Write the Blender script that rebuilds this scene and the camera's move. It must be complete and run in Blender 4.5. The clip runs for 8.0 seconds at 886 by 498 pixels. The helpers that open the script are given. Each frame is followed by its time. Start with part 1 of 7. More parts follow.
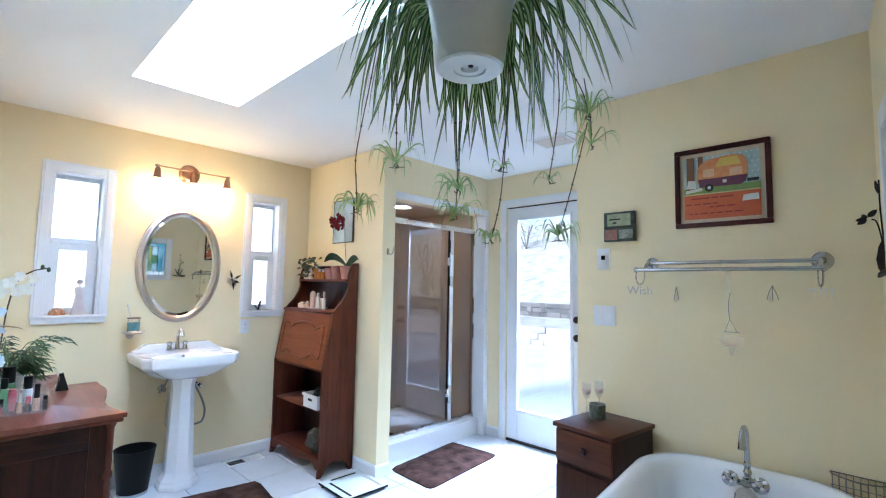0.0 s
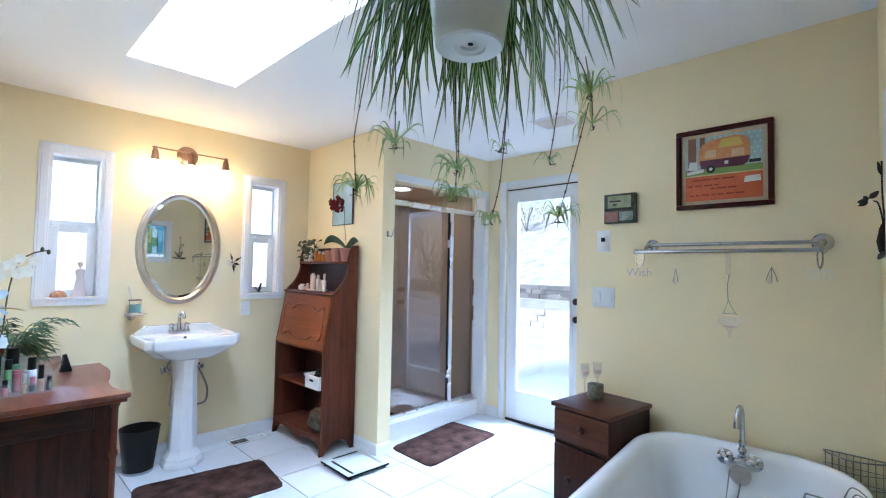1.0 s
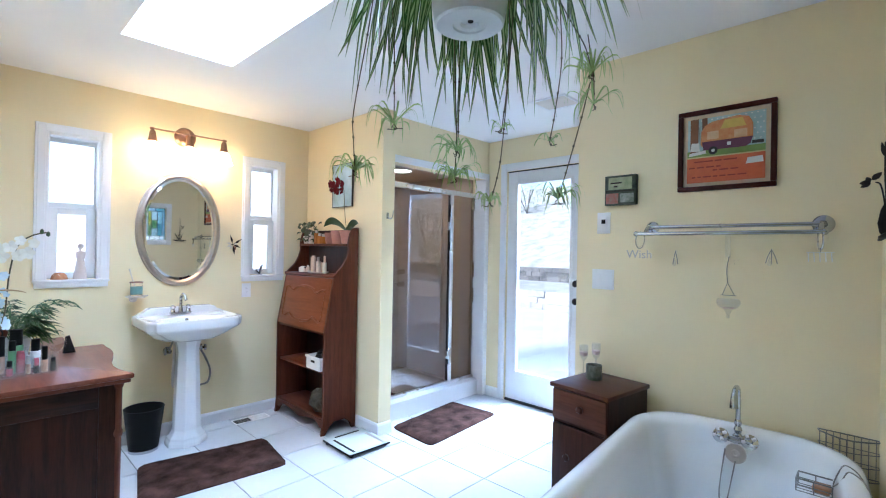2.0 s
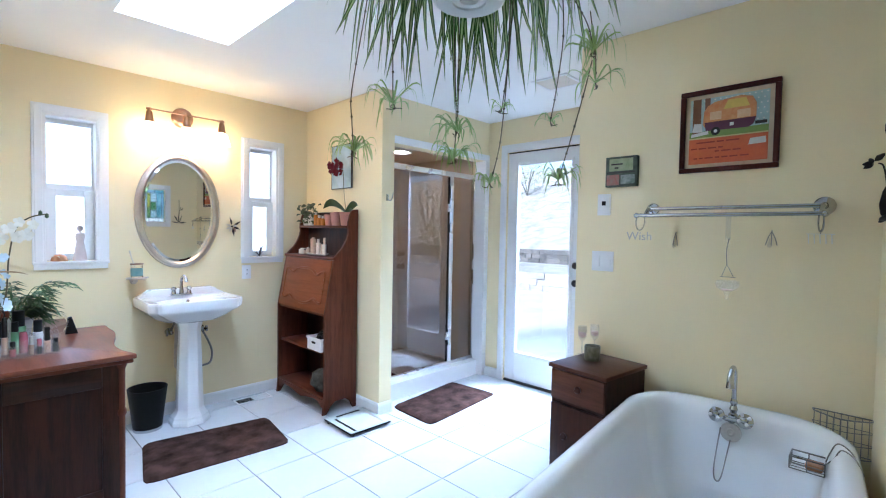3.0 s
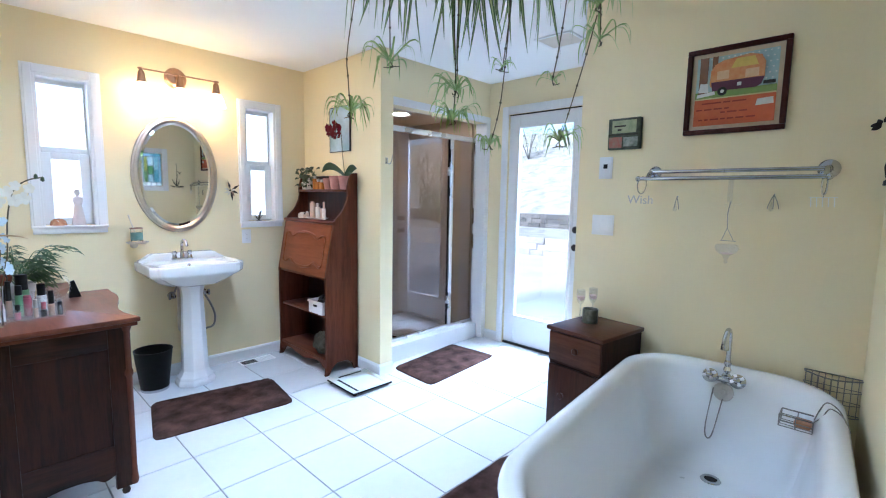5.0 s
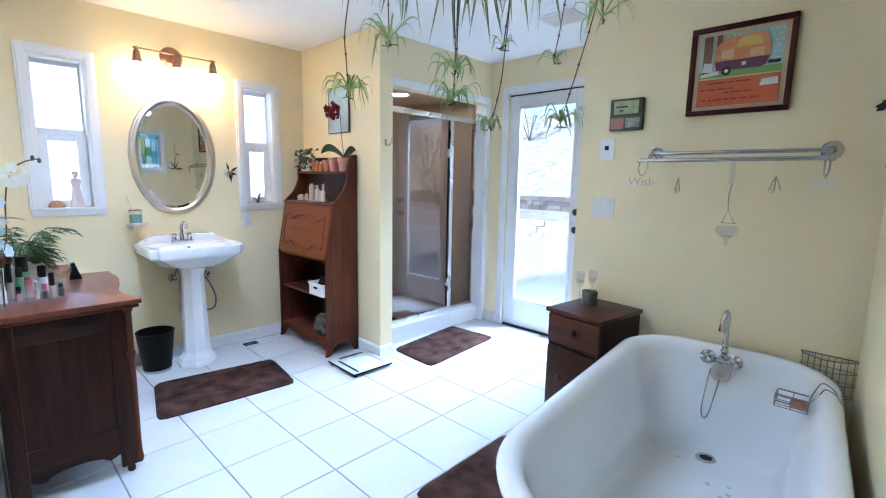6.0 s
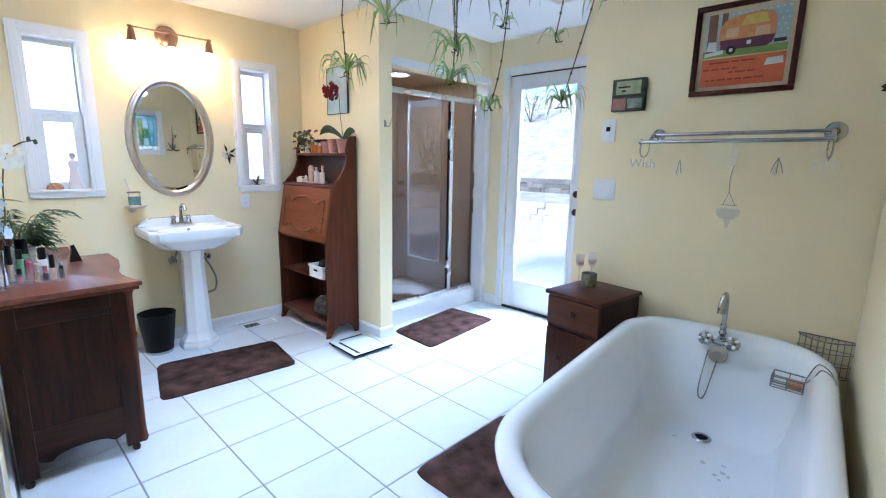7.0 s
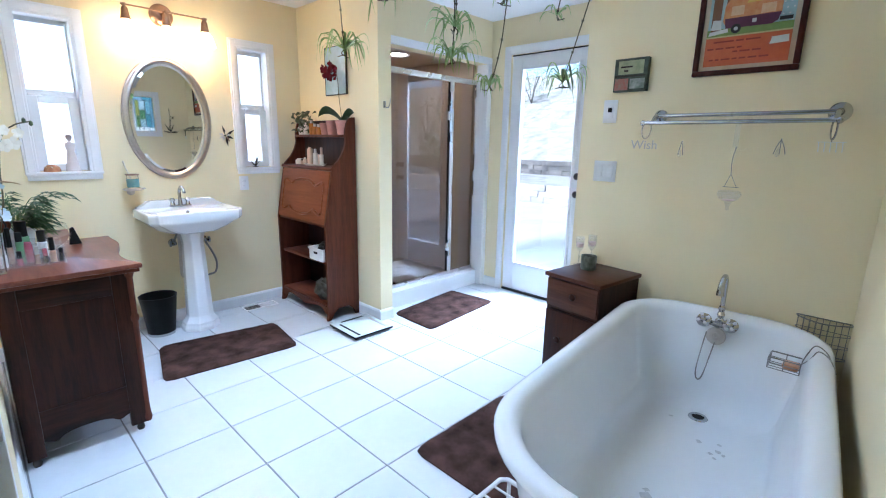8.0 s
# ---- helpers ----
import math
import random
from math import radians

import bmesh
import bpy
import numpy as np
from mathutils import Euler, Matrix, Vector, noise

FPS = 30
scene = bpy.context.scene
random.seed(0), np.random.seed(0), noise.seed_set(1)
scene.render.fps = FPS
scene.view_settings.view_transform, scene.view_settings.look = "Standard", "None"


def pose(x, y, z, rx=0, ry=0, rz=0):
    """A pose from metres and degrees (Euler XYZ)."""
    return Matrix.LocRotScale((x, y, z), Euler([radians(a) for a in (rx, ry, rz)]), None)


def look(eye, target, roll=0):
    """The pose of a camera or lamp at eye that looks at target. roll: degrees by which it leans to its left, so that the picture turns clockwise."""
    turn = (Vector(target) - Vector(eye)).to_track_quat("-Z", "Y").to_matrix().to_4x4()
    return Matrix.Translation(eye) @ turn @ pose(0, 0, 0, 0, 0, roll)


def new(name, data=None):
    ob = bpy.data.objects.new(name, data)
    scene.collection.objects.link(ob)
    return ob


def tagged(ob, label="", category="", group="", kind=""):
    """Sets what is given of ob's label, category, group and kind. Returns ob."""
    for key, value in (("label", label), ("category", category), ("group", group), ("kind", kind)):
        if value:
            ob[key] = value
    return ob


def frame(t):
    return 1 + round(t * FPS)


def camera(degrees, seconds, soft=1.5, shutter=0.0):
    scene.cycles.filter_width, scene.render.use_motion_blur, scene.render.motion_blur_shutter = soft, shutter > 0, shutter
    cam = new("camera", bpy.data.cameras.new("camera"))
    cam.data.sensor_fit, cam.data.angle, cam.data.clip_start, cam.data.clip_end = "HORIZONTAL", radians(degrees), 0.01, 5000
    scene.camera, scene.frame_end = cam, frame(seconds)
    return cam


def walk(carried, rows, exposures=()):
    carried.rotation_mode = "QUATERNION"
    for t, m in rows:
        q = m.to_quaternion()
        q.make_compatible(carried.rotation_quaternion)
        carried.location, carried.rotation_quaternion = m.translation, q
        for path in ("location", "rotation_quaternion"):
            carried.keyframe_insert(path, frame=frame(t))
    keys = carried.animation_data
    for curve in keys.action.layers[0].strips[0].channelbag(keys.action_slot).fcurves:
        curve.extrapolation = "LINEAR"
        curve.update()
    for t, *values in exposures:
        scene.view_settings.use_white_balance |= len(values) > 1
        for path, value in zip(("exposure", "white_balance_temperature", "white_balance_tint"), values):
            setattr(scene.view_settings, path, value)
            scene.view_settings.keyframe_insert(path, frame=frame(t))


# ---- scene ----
cam = camera(88.03, 8.0, soft=1.1)
# one tripod shot: the camera tilts slowly down
PATH = [
    (0, 0.0000, 0.0000, 1.3193, -46.170, 4.600, -1.126),
    (0.5, 0.0012, 0.0000, 1.3185, -46.162, 3.522, -1.101),
    (1, 0.0024, 0.0001, 1.3176, -46.155, 2.407, -1.097),
    (1.5, 0.0035, 0.0001, 1.3168, -46.133, 1.306, -1.082),
    (3, 0.0071, 0.0002, 1.3142, -46.116, -2.026, -1.086),
    (3.5, 0.0082, 0.0003, 1.3134, -46.100, -3.153, -1.088),
    (4, 0.0094, 0.0003, 1.3125, -46.080, -4.231, -1.095),
    (4.5, 0.0106, 0.0003, 1.3117, -46.078, -5.347, -1.078),
    (6, 0.0141, 0.0004, 1.3091, -46.056, -8.628, -1.083),
    (6.5, 0.0153, 0.0005, 1.3082, -46.051, -9.734, -1.103),
    (7, 0.0165, 0.0005, 1.3074, -46.039, -10.807, -1.088),
    (7.5, 0.0177, 0.0005, 1.3065, -46.022, -11.914, -1.116),
    (8, 0.0188, 0.0006, 1.3057, -46.026, -12.968, -1.060),
]
walk(cam, [(t, pose(x, y, z, 90 + pitch, roll, yaw)) for t, x, y, z, yaw, pitch, roll in PATH],
     exposures=[(0.0, 1.52, 4970, 14), (8.0, 1.52, 4970, 14)])

# ---------------------------------------------------------------- plan, metres
X_B, Y_A, X_D, H = 2.32, 3.593, 3.353, 2.322     # towel wall, sink wall, garden door wall, ceiling
X_T, Y_T = 2.042, 2.565                          # face and end of the stub wall
Y_S = 2.65                                       # front of the wall over the shower
TILE_X, TILE_Y, TX, TY = 0.3475, 0.358, 0.717, 2.014     # floor tile and one of its corners

# ---------------------------------------------------------------- light
world = bpy.data.worlds.new("world")
scene.world = world
world.use_nodes = True
wn = world.node_tree.nodes
sky = wn.new("ShaderNodeTexSky")
sky.sky_type = "NISHITA"
sky.sun_disc = False
sky.sun_elevation, sky.sun_rotation = radians(39), radians(-80)
sky.air_density, sky.dust_density, sky.ozone_density = 1.0, 3.0, 1.0
wn["Background"].inputs["Strength"].default_value = 0.15
world.node_tree.links.new(sky.outputs[0], wn["Background"].inputs["Color"])

sun = new("sun", bpy.data.lights.new("sun", "SUN"))
sun.data.energy, sun.data.angle, sun.data.color = 4.0, radians(10), (1.0, 0.96, 0.9)
sun.matrix_world = look((-14, 5, 14), (3, 2, 0))


def area(name, eye, target, w, h, watts, colour):
    ob = new(name, bpy.data.lights.new(name, "AREA"))
    ob.data.shape, ob.data.size, ob.data.size_y = "RECTANGLE", w, h
    ob.data.energy, ob.data.color = watts, colour
    ob.matrix_world = look(eye, target)
    return ob


DAY = (0.79, 0.90, 1.0)
area("skylight_daylight", (0.95, 2.1, 2.88), (0.95, 2.101, 0), 2.7, 2.7, 110, DAY)
area("window_daylight", (0.463, 3.78, 1.52), (0.463, 0, 1.52), 0.26, 0.86, 0.5, (0.86, 0.97, 1.0))
area("window_daylight", (1.66, 3.78, 1.52), (1.66, 0, 1.52), 0.26, 0.86, 0.5, (0.86, 0.97, 1.0))
area("door_daylight", (4.35, 2.05, 2.95), (2.5, 2.05, 0.2), 1.0, 1.2, 155, DAY)


# ---------------------------------------------------------------- materials
def surf(name, c1, c2=None, rough=0.5, scale=4.0, bump=0.0, fine=60.0, metal=0.0, coat=0.0, stretch=(1, 1, 1), rvar=0.08, emit=0.0, spec=0.5):
    """Two-scale mottled surface: broad stains between c1 and c2, fine grain as bump and gloss."""
    m = bpy.data.materials.new(name)
    m.use_nodes = True
    nt = m.node_tree
    b = nt.nodes["Principled BSDF"]
    c2 = c2 or tuple(0.9 * v for v in c1)
    tc = nt.nodes.new("ShaderNodeTexCoord")
    mp = nt.nodes.new("ShaderNodeMapping")
    mp.inputs["Scale"].default_value = stretch
    nt.links.new(tc.outputs["Object"], mp.inputs["Vector"])
    big, small = nt.nodes.new("ShaderNodeTexNoise"), nt.nodes.new("ShaderNodeTexNoise")
    big.inputs["Scale"].default_value, big.inputs["Detail"].default_value = scale, 6
    small.inputs["Scale"].default_value, small.inputs["Detail"].default_value = fine, 3
    for n in (big, small):
        nt.links.new(mp.outputs[0], n.inputs["Vector"])
    info = nt.nodes.new("ShaderNodeObjectInfo")
    add = nt.nodes.new("ShaderNodeMath")
    add.operation = "MULTIPLY_ADD"
    nt.links.new(small.outputs["Fac"], add.inputs[0])
    add.inputs[1].default_value = 0.35
    nt.links.new(big.outputs["Fac"], add.inputs[2])
    ramp = nt.nodes.new("ShaderNodeValToRGB")
    ramp.color_ramp.elements[0].position, ramp.color_ramp.elements[1].position = 0.45, 0.9
    ramp.color_ramp.elements[0].color, ramp.color_ramp.elements[1].color = (*c1, 1), (*c2, 1)
    nt.links.new(add.outputs[0], ramp.inputs[0])
    nt.links.new(ramp.outputs[0], b.inputs["Base Color"])
    rm = nt.nodes.new("ShaderNodeMapRange")
    rm.inputs["To Min"].default_value, rm.inputs["To Max"].default_value = max(0.02, rough - rvar), min(1, rough + rvar)
    nt.links.new(big.outputs["Fac"], rm.inputs["Value"])
    nt.links.new(rm.outputs[0], b.inputs["Roughness"])
    b.inputs["Metallic"].default_value = metal
    b.inputs["Coat Weight"].default_value = coat
    b.inputs["Specular IOR Level"].default_value = spec
    b.inputs["Coat Roughness"].default_value = 0.12
    if bump:
        bp = nt.nodes.new("ShaderNodeBump")
        bp.inputs["Strength"].default_value, bp.inputs["Distance"].default_value = bump, 0.002
        nt.links.new(small.outputs["Fac"], bp.inputs["Height"])
        nt.links.new(bp.outputs[0], b.inputs["Normal"])
    if emit:
        b.inputs["Emission Color"].default_value = (*c1, 1)
        b.inputs["Emission Strength"].default_value = emit
    return m


def wood(name, dark, light, rough=0.36, axis=2, coat=0.05, ring=26.0):
    """Stained oak: long grain along one axis, with pores."""
    m = bpy.data.materials.new(name)
    m.use_nodes = True
    nt = m.node_tree
    b = nt.nodes["Principled BSDF"]
    tc, mp = nt.nodes.new("ShaderNodeTexCoord"), nt.nodes.new("ShaderNodeMapping")
    sc = [1.0, 1.0, 1.0]
    sc[axis] = 0.09
    mp.inputs["Scale"].default_value = sc
    nt.links.new(tc.outputs["Object"], mp.inputs["Vector"])
    n1, n2, n3 = (nt.nodes.new("ShaderNodeTexNoise") for _ in range(3))
    n1.inputs["Scale"].default_value, n1.inputs["Detail"].default_value, n1.inputs["Distortion"].default_value = ring, 5, 1.2
    n2.inputs["Scale"].default_value, n2.inputs["Detail"].default_value = 230, 2
    n3.inputs["Scale"].default_value, n3.inputs["Detail"].default_value = 3.0, 4
    nt.links.new(mp.outputs[0], n1.inputs["Vector"])
    nt.links.new(mp.outputs[0], n2.inputs["Vector"])
    nt.links.new(tc.outputs["Object"], n3.inputs["Vector"])
    a1 = nt.nodes.new("ShaderNodeMath")
    a1.operation = "MULTIPLY_ADD"
    nt.links.new(n2.outputs["Fac"], a1.inputs[0])
    a1.inputs[1].default_value = 0.4
    nt.links.new(n1.outputs["Fac"], a1.inputs[2])
    a2 = nt.nodes.new("ShaderNodeMath")
    a2.operation = "MULTIPLY_ADD"
    nt.links.new(n3.outputs["Fac"], a2.inputs[0])
    a2.inputs[1].default_value = 0.35
    nt.links.new(a1.outputs[0], a2.inputs[2])
    ramp = nt.nodes.new("ShaderNodeValToRGB")
    e = ramp.color_ramp.elements
    e[0].position, e[1].position = 0.62, 1.08
    e[0].color, e[1].color = (*dark, 1), (*light, 1)
    nt.links.new(a2.outputs[0], ramp.inputs[0])
    nt.links.new(ramp.outputs[0], b.inputs["Base Color"])
    rm = nt.nodes.new("ShaderNodeMapRange")
    rm.inputs["To Min"].default_value, rm.inputs["To Max"].default_value = rough - 0.1, rough + 0.15
    nt.links.new(n3.outputs["Fac"], rm.inputs["Value"])
    nt.links.new(rm.outputs[0], b.inputs["Roughness"])
    b.inputs["Coat Weight"].default_value, b.inputs["Coat Roughness"].default_value = coat, 0.25
    b.inputs["Specular IOR Level"].default_value = 0.16
    bp = nt.nodes.new("ShaderNodeBump")
    bp.inputs["Strength"].default_value, bp.inputs["Distance"].default_value = 0.25, 0.001
    nt.links.new(a1.outputs[0], bp.inputs["Height"])
    nt.links.new(bp.outputs[0], b.inputs["Normal"])
    return m


def glassy(name, colour=(1, 1, 1), rough=0.0, ior=1.45):
    m = bpy.data.materials.new(name)
    m.use_nodes = True
    b = m.node_tree.nodes["Principled BSDF"]
    b.inputs["Base Color"].default_value = (*colour, 1)
    b.inputs["Transmission Weight"].default_value = 1
    b.inputs["Roughness"].default_value = rough
    b.inputs["IOR"].default_value = ior
    return m


def glow(name, colour, strength):
    m = bpy.data.materials.new(name)
    m.use_nodes = True
    b = m.node_tree.nodes["Principled BSDF"]
    b.inputs["Base Color"].default_value = (*colour, 1)
    b.inputs["Emission Color"].default_value = (*colour, 1)
    b.inputs["Emission Strength"].default_value = strength
    return m


M_WALL = surf("cream_wall_paint", (0.86, 0.745, 0.47), (0.835, 0.72, 0.445), 0.55, 1.2, 0.12, 180)
M_CEIL = surf("white_ceiling_paint", (0.90, 0.895, 0.88), (0.88, 0.875, 0.86), 0.75, 1.5, 0.2, 150)
M_TRIM = surf("white_trim_paint", (0.84, 0.84, 0.84), (0.80, 0.80, 0.80), 0.35, 3, 0.05, 90)
M_TILE = surf("white_glazed_floor_tile", (0.70, 0.72, 0.75), (0.64, 0.66, 0.69), 0.2, 3.5, 0.06, 30, spec=0.5)
M_GROUT = surf("grey_grout", (0.2, 0.2, 0.21), (0.28, 0.28, 0.285), 0.9, 8, 0.4, 200)
M_PORC = surf("white_porcelain", (0.84, 0.84, 0.84), (0.81, 0.815, 0.82), 0.08, 2, 0, 40, coat=0.4, rvar=0.03)
M_ENAMEL = surf("white_bath_enamel", (0.86, 0.865, 0.855), (0.84, 0.847, 0.84), 0.16, 3, 0, 30, rvar=0.03)
M_CHROME = surf("chrome", (0.55, 0.56, 0.58), (0.45, 0.46, 0.48), 0.1, 6, 0, 60, metal=1.0, rvar=0.04)
M_ALU = surf("polished_aluminium", (0.86, 0.87, 0.88), (0.78, 0.79, 0.8), 0.28, 6, 0, 60, metal=1.0, rvar=0.04)
M_NICKEL = surf("brushed_nickel", (0.62, 0.58, 0.54), (0.5, 0.46, 0.43), 0.32, 6, 0.05, 120, metal=1.0)
M_BRONZE = surf("antique_brass", (0.42, 0.27, 0.19), (0.3, 0.18, 0.12), 0.35, 8, 0.05, 100, metal=1.0)
M_BLACK = surf("black_plastic", (0.006, 0.006, 0.006), (0.01, 0.01, 0.01), 0.5, 5, 0.1, 120, spec=0.2)
M_IRON = surf("dark_iron", (0.025, 0.02, 0.018), (0.05, 0.04, 0.035), 0.5, 20, 0.2, 150, metal=0.6)
M_WIRE = surf("steel_wire", (0.32, 0.31, 0.29), (0.22, 0.21, 0.2), 0.3, 20, 0, 100, metal=1.0)
M_OAK_V = wood("red_oak_upright", (0.06, 0.0155, 0.0078), (0.115, 0.033, 0.0155), axis=2)
M_OAK_Y = wood("red_oak_lengthwise", (0.07, 0.0185, 0.009), (0.125, 0.036, 0.0175), 0.4, axis=1)
# glossy oak, lightened as well: the skylight's sheen is in the colour
M_OAK_TOP = wood("polished_lit_red_oak", (0.095, 0.027, 0.0155), (0.15, 0.047, 0.027), 0.3, axis=1, coat=0.35)
# darkened copies of the red oak: shade is put into the colour
M_SHADE_OAK_V = wood("shaded_red_oak_upright", (0.009, 0.0029, 0.0018), (0.037, 0.0112, 0.006), axis=2)
M_SHADE_OAK_X = wood("shaded_red_oak_crosswise", (0.009, 0.0029, 0.0018), (0.037, 0.0112, 0.006), axis=0)
M_DOAK = wood("orange_oak_front", (0.165, 0.047, 0.017), (0.225, 0.069, 0.026), axis=1)
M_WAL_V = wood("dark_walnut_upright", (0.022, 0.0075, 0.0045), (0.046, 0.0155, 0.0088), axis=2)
# paler than the uprights: light on the cabinet top put into the colour
M_WAL_Y = wood("paler_walnut_lengthwise", (0.05, 0.0165, 0.0085), (0.095, 0.034, 0.017), axis=1)
M_RUG = surf("brown_plush", (0.018, 0.0085, 0.0068), (0.105, 0.055, 0.044), 0.95, 12, 1.0, 420, rvar=0.02, spec=0.1)
M_GLASS = glassy("clear_glass")
M_BRONZE_GLASS = glassy("bronze_tinted_glass", (0.56, 0.51, 0.465), 0.0, 1.75)


def sheer(name, colour, alpha):
    """Thin clear walls: mostly see-through, with a pale sheen."""
    m = bpy.data.materials.new(name)
    m.use_nodes = True
    b = m.node_tree.nodes["Principled BSDF"]
    b.inputs["Base Color"].default_value = (*colour, 1)
    b.inputs["Alpha"].default_value = alpha
    b.inputs["Roughness"].default_value = 0.08
    return m


M_THIN = sheer("thin_clear_glass", (0.92, 0.92, 0.92), 0.1)
M_ACRYL = sheer("clear_acrylic", (0.93, 0.94, 0.94), 0.08)
M_MIRROR = surf("silvered_mirror", (0.9, 0.9, 0.89), (0.9, 0.9, 0.89), 0.02, 2, 0, 20, metal=1.0, rvar=0.0)


# ---------------------------------------------------------------- building helpers
ORIGIN = {}


def thing(name, x, y, z, label, category, group="", kind=""):
    ob = new(name)
    ob.location = (x, y, z)
    ob.empty_display_size = 0.05
    ORIGIN[ob] = Vector((x, y, z))
    return tagged(ob, label, category, group, kind)


def mesh_of(name, bm, materials, smooth=True):
    bmesh.ops.recalc_face_normals(bm, faces=bm.faces)
    me = bpy.data.meshes.new(name)
    bm.to_mesh(me)
    bm.free()
    for m in materials if isinstance(materials, (list, tuple)) else [materials]:
        me.materials.append(m)
    if smooth:
        me.polygons.foreach_set("use_smooth", [True] * len(me.polygons))
        me.set_sharp_from_angle(angle=radians(38))
    return me


def part(name, bm, material, parent=None, label="", smooth=True):
    """Links a bmesh, built in world places, as one mesh object under a thing or a part."""
    o = ORIGIN.get(parent, Vector((0, 0, 0)))
    bmesh.ops.translate(bm, verts=bm.verts, vec=-o)
    ob = new(name, mesh_of(name, bm, material, smooth))
    if parent is not None:
        ob.parent = parent
    ORIGIN[ob] = o
    return tagged(ob, label)


def single(name, bm, material, label, category, group="", kind="", at=None):
    """A thing that is one mesh."""
    o = Vector(at) if at else Vector((0, 0, 0))
    bmesh.ops.translate(bm, verts=bm.verts, vec=-o)
    ob = new(name, mesh_of(name, bm, material))
    ob.location = o
    ORIGIN[ob] = o
    return tagged(ob, label, category, group, kind)


def box(bm, x0, y0, z0, x1, y1, z1, bevel=0.0, mi=0, seg=2):
    r = bmesh.ops.create_cube(bm, size=1, matrix=Matrix.Translation(((x0 + x1) / 2, (y0 + y1) / 2, (z0 + z1) / 2)) @ Matrix.Diagonal((abs(x1 - x0), abs(y1 - y0), abs(z1 - z0), 1)))
    vs = r["verts"]
    fs = {f for v in vs for f in v.link_faces}
    for f in fs:
        f.material_index = mi
    if bevel:
        es = {e for v in vs for e in v.link_edges}
        bmesh.ops.bevel(bm, geom=list(es), offset=bevel, segments=seg, affect="EDGES", profile=0.5, material=mi)
    return bm


def B(*a, **k):
    return box(bmesh.new(), *a, **k)


def lathe(bm, profile, x, y, z=0.0, n=32, mi=0, sx=1.0, sy=1.0, phase=0.0, m=None):
    """Turns (radius, height) pairs about an upright axis; m, if given, turns the result about its own base."""
    rings = []
    for r, h in profile:
        ring = []
        for i in range(n if r > 1e-6 else 1):
            a = 2 * math.pi * i / n + phase
            p = Vector((r * math.cos(a) * sx, r * math.sin(a) * sy, h))
            if m:
                p = m @ p
            ring.append(bm.verts.new(p + Vector((x, y, z))))
        rings.append(ring)
    for a, b in zip(rings, rings[1:]):
        for i in range(n):
            q = [a[i % len(a)], a[(i + 1) % len(a)], b[(i + 1) % len(b)], b[i % len(b)]]
            q = list(dict.fromkeys(q))
            if len(q) > 2:
                bm.faces.new(q).material_index = mi
    return bm


def tube(bm, pts, r, n=8, mi=0, closed=False):
    """A round rod along points; r may be a list."""
    pts = [Vector(p) for p in pts]
    rs = r if isinstance(r, (list, tuple)) else [r] * len(pts)
    rings, up = [], None
    for i, p in enumerate(pts):
        a, b = pts[i - 1 if (i or closed) else 0], pts[(i + 1) % len(pts) if (i < len(pts) - 1 or closed) else i]
        d = (b - a).normalized()
        if up is None:
            up = d.orthogonal().normalized()
        up = (up - d * up.dot(d))
        up = up.normalized() if up.length > 1e-6 else d.orthogonal().normalized()
        w = d.cross(up)
        rings.append([bm.verts.new(p + rs[i] * (math.cos(2 * math.pi * k / n) * up + math.sin(2 * math.pi * k / n) * w)) for k in range(n)])
    pairs = list(zip(rings, rings[1:])) + ([(rings[-1], rings[0])] if closed else [])
    for a, b in pairs:
        for k in range(n):
            bm.faces.new((a[k], a[(k + 1) % n], b[(k + 1) % n], b[k])).material_index = mi
    if not closed:
        bm.faces.new(rings[0][::-1]).material_index = mi
        bm.faces.new(rings[-1]).material_index = mi
    return bm


def curve(pts, steps=8):
    """A smooth line through points (Catmull-Rom)."""
    p = [Vector(q) for q in pts]
    p = [2 * p[0] - p[1]] + p + [2 * p[-1] - p[-2]]
    out = []
    for i in range(1, len(p) - 2):
        for s in range(steps):
            t = s / steps
            a, b, c, d = p[i - 1:i + 3]
            out.append(0.5 * (2 * b + (c - a) * t + (2 * a - 5 * b + 4 * c - d) * t * t + (3 * b - a - 3 * c + d) * t ** 3))
    return out + [p[-2]]


def prism(bm, outline, axis, lo, hi, mi=0, bevel=0.0):
    """Extrudes a flat outline along an axis. For axis x it is (y, z), for y (x, z), for z (x, y)."""
    def at(u, v, w):
        return {"x": (w, u, v), "y": (u, w, v), "z": (u, v, w)}[axis]
    a = [bm.verts.new(at(u, v, lo)) for u, v in outline]
    b = [bm.verts.new(at(u, v, hi)) for u, v in outline]
    fs = [bm.faces.new(a[::-1]), bm.faces.new(b)]
    n = len(a)
    for i in range(n):
        fs.append(bm.faces.new((a[i], a[(i + 1) % n], b[(i + 1) % n], b[i])))
    for f in fs:
        f.material_index = mi
    if bevel:
        es = {e for f in fs[:2] for e in f.edges}
        bmesh.ops.bevel(bm, geom=list(es), offset=bevel, segments=2, affect="EDGES", profile=0.5, material=mi)
    return bm


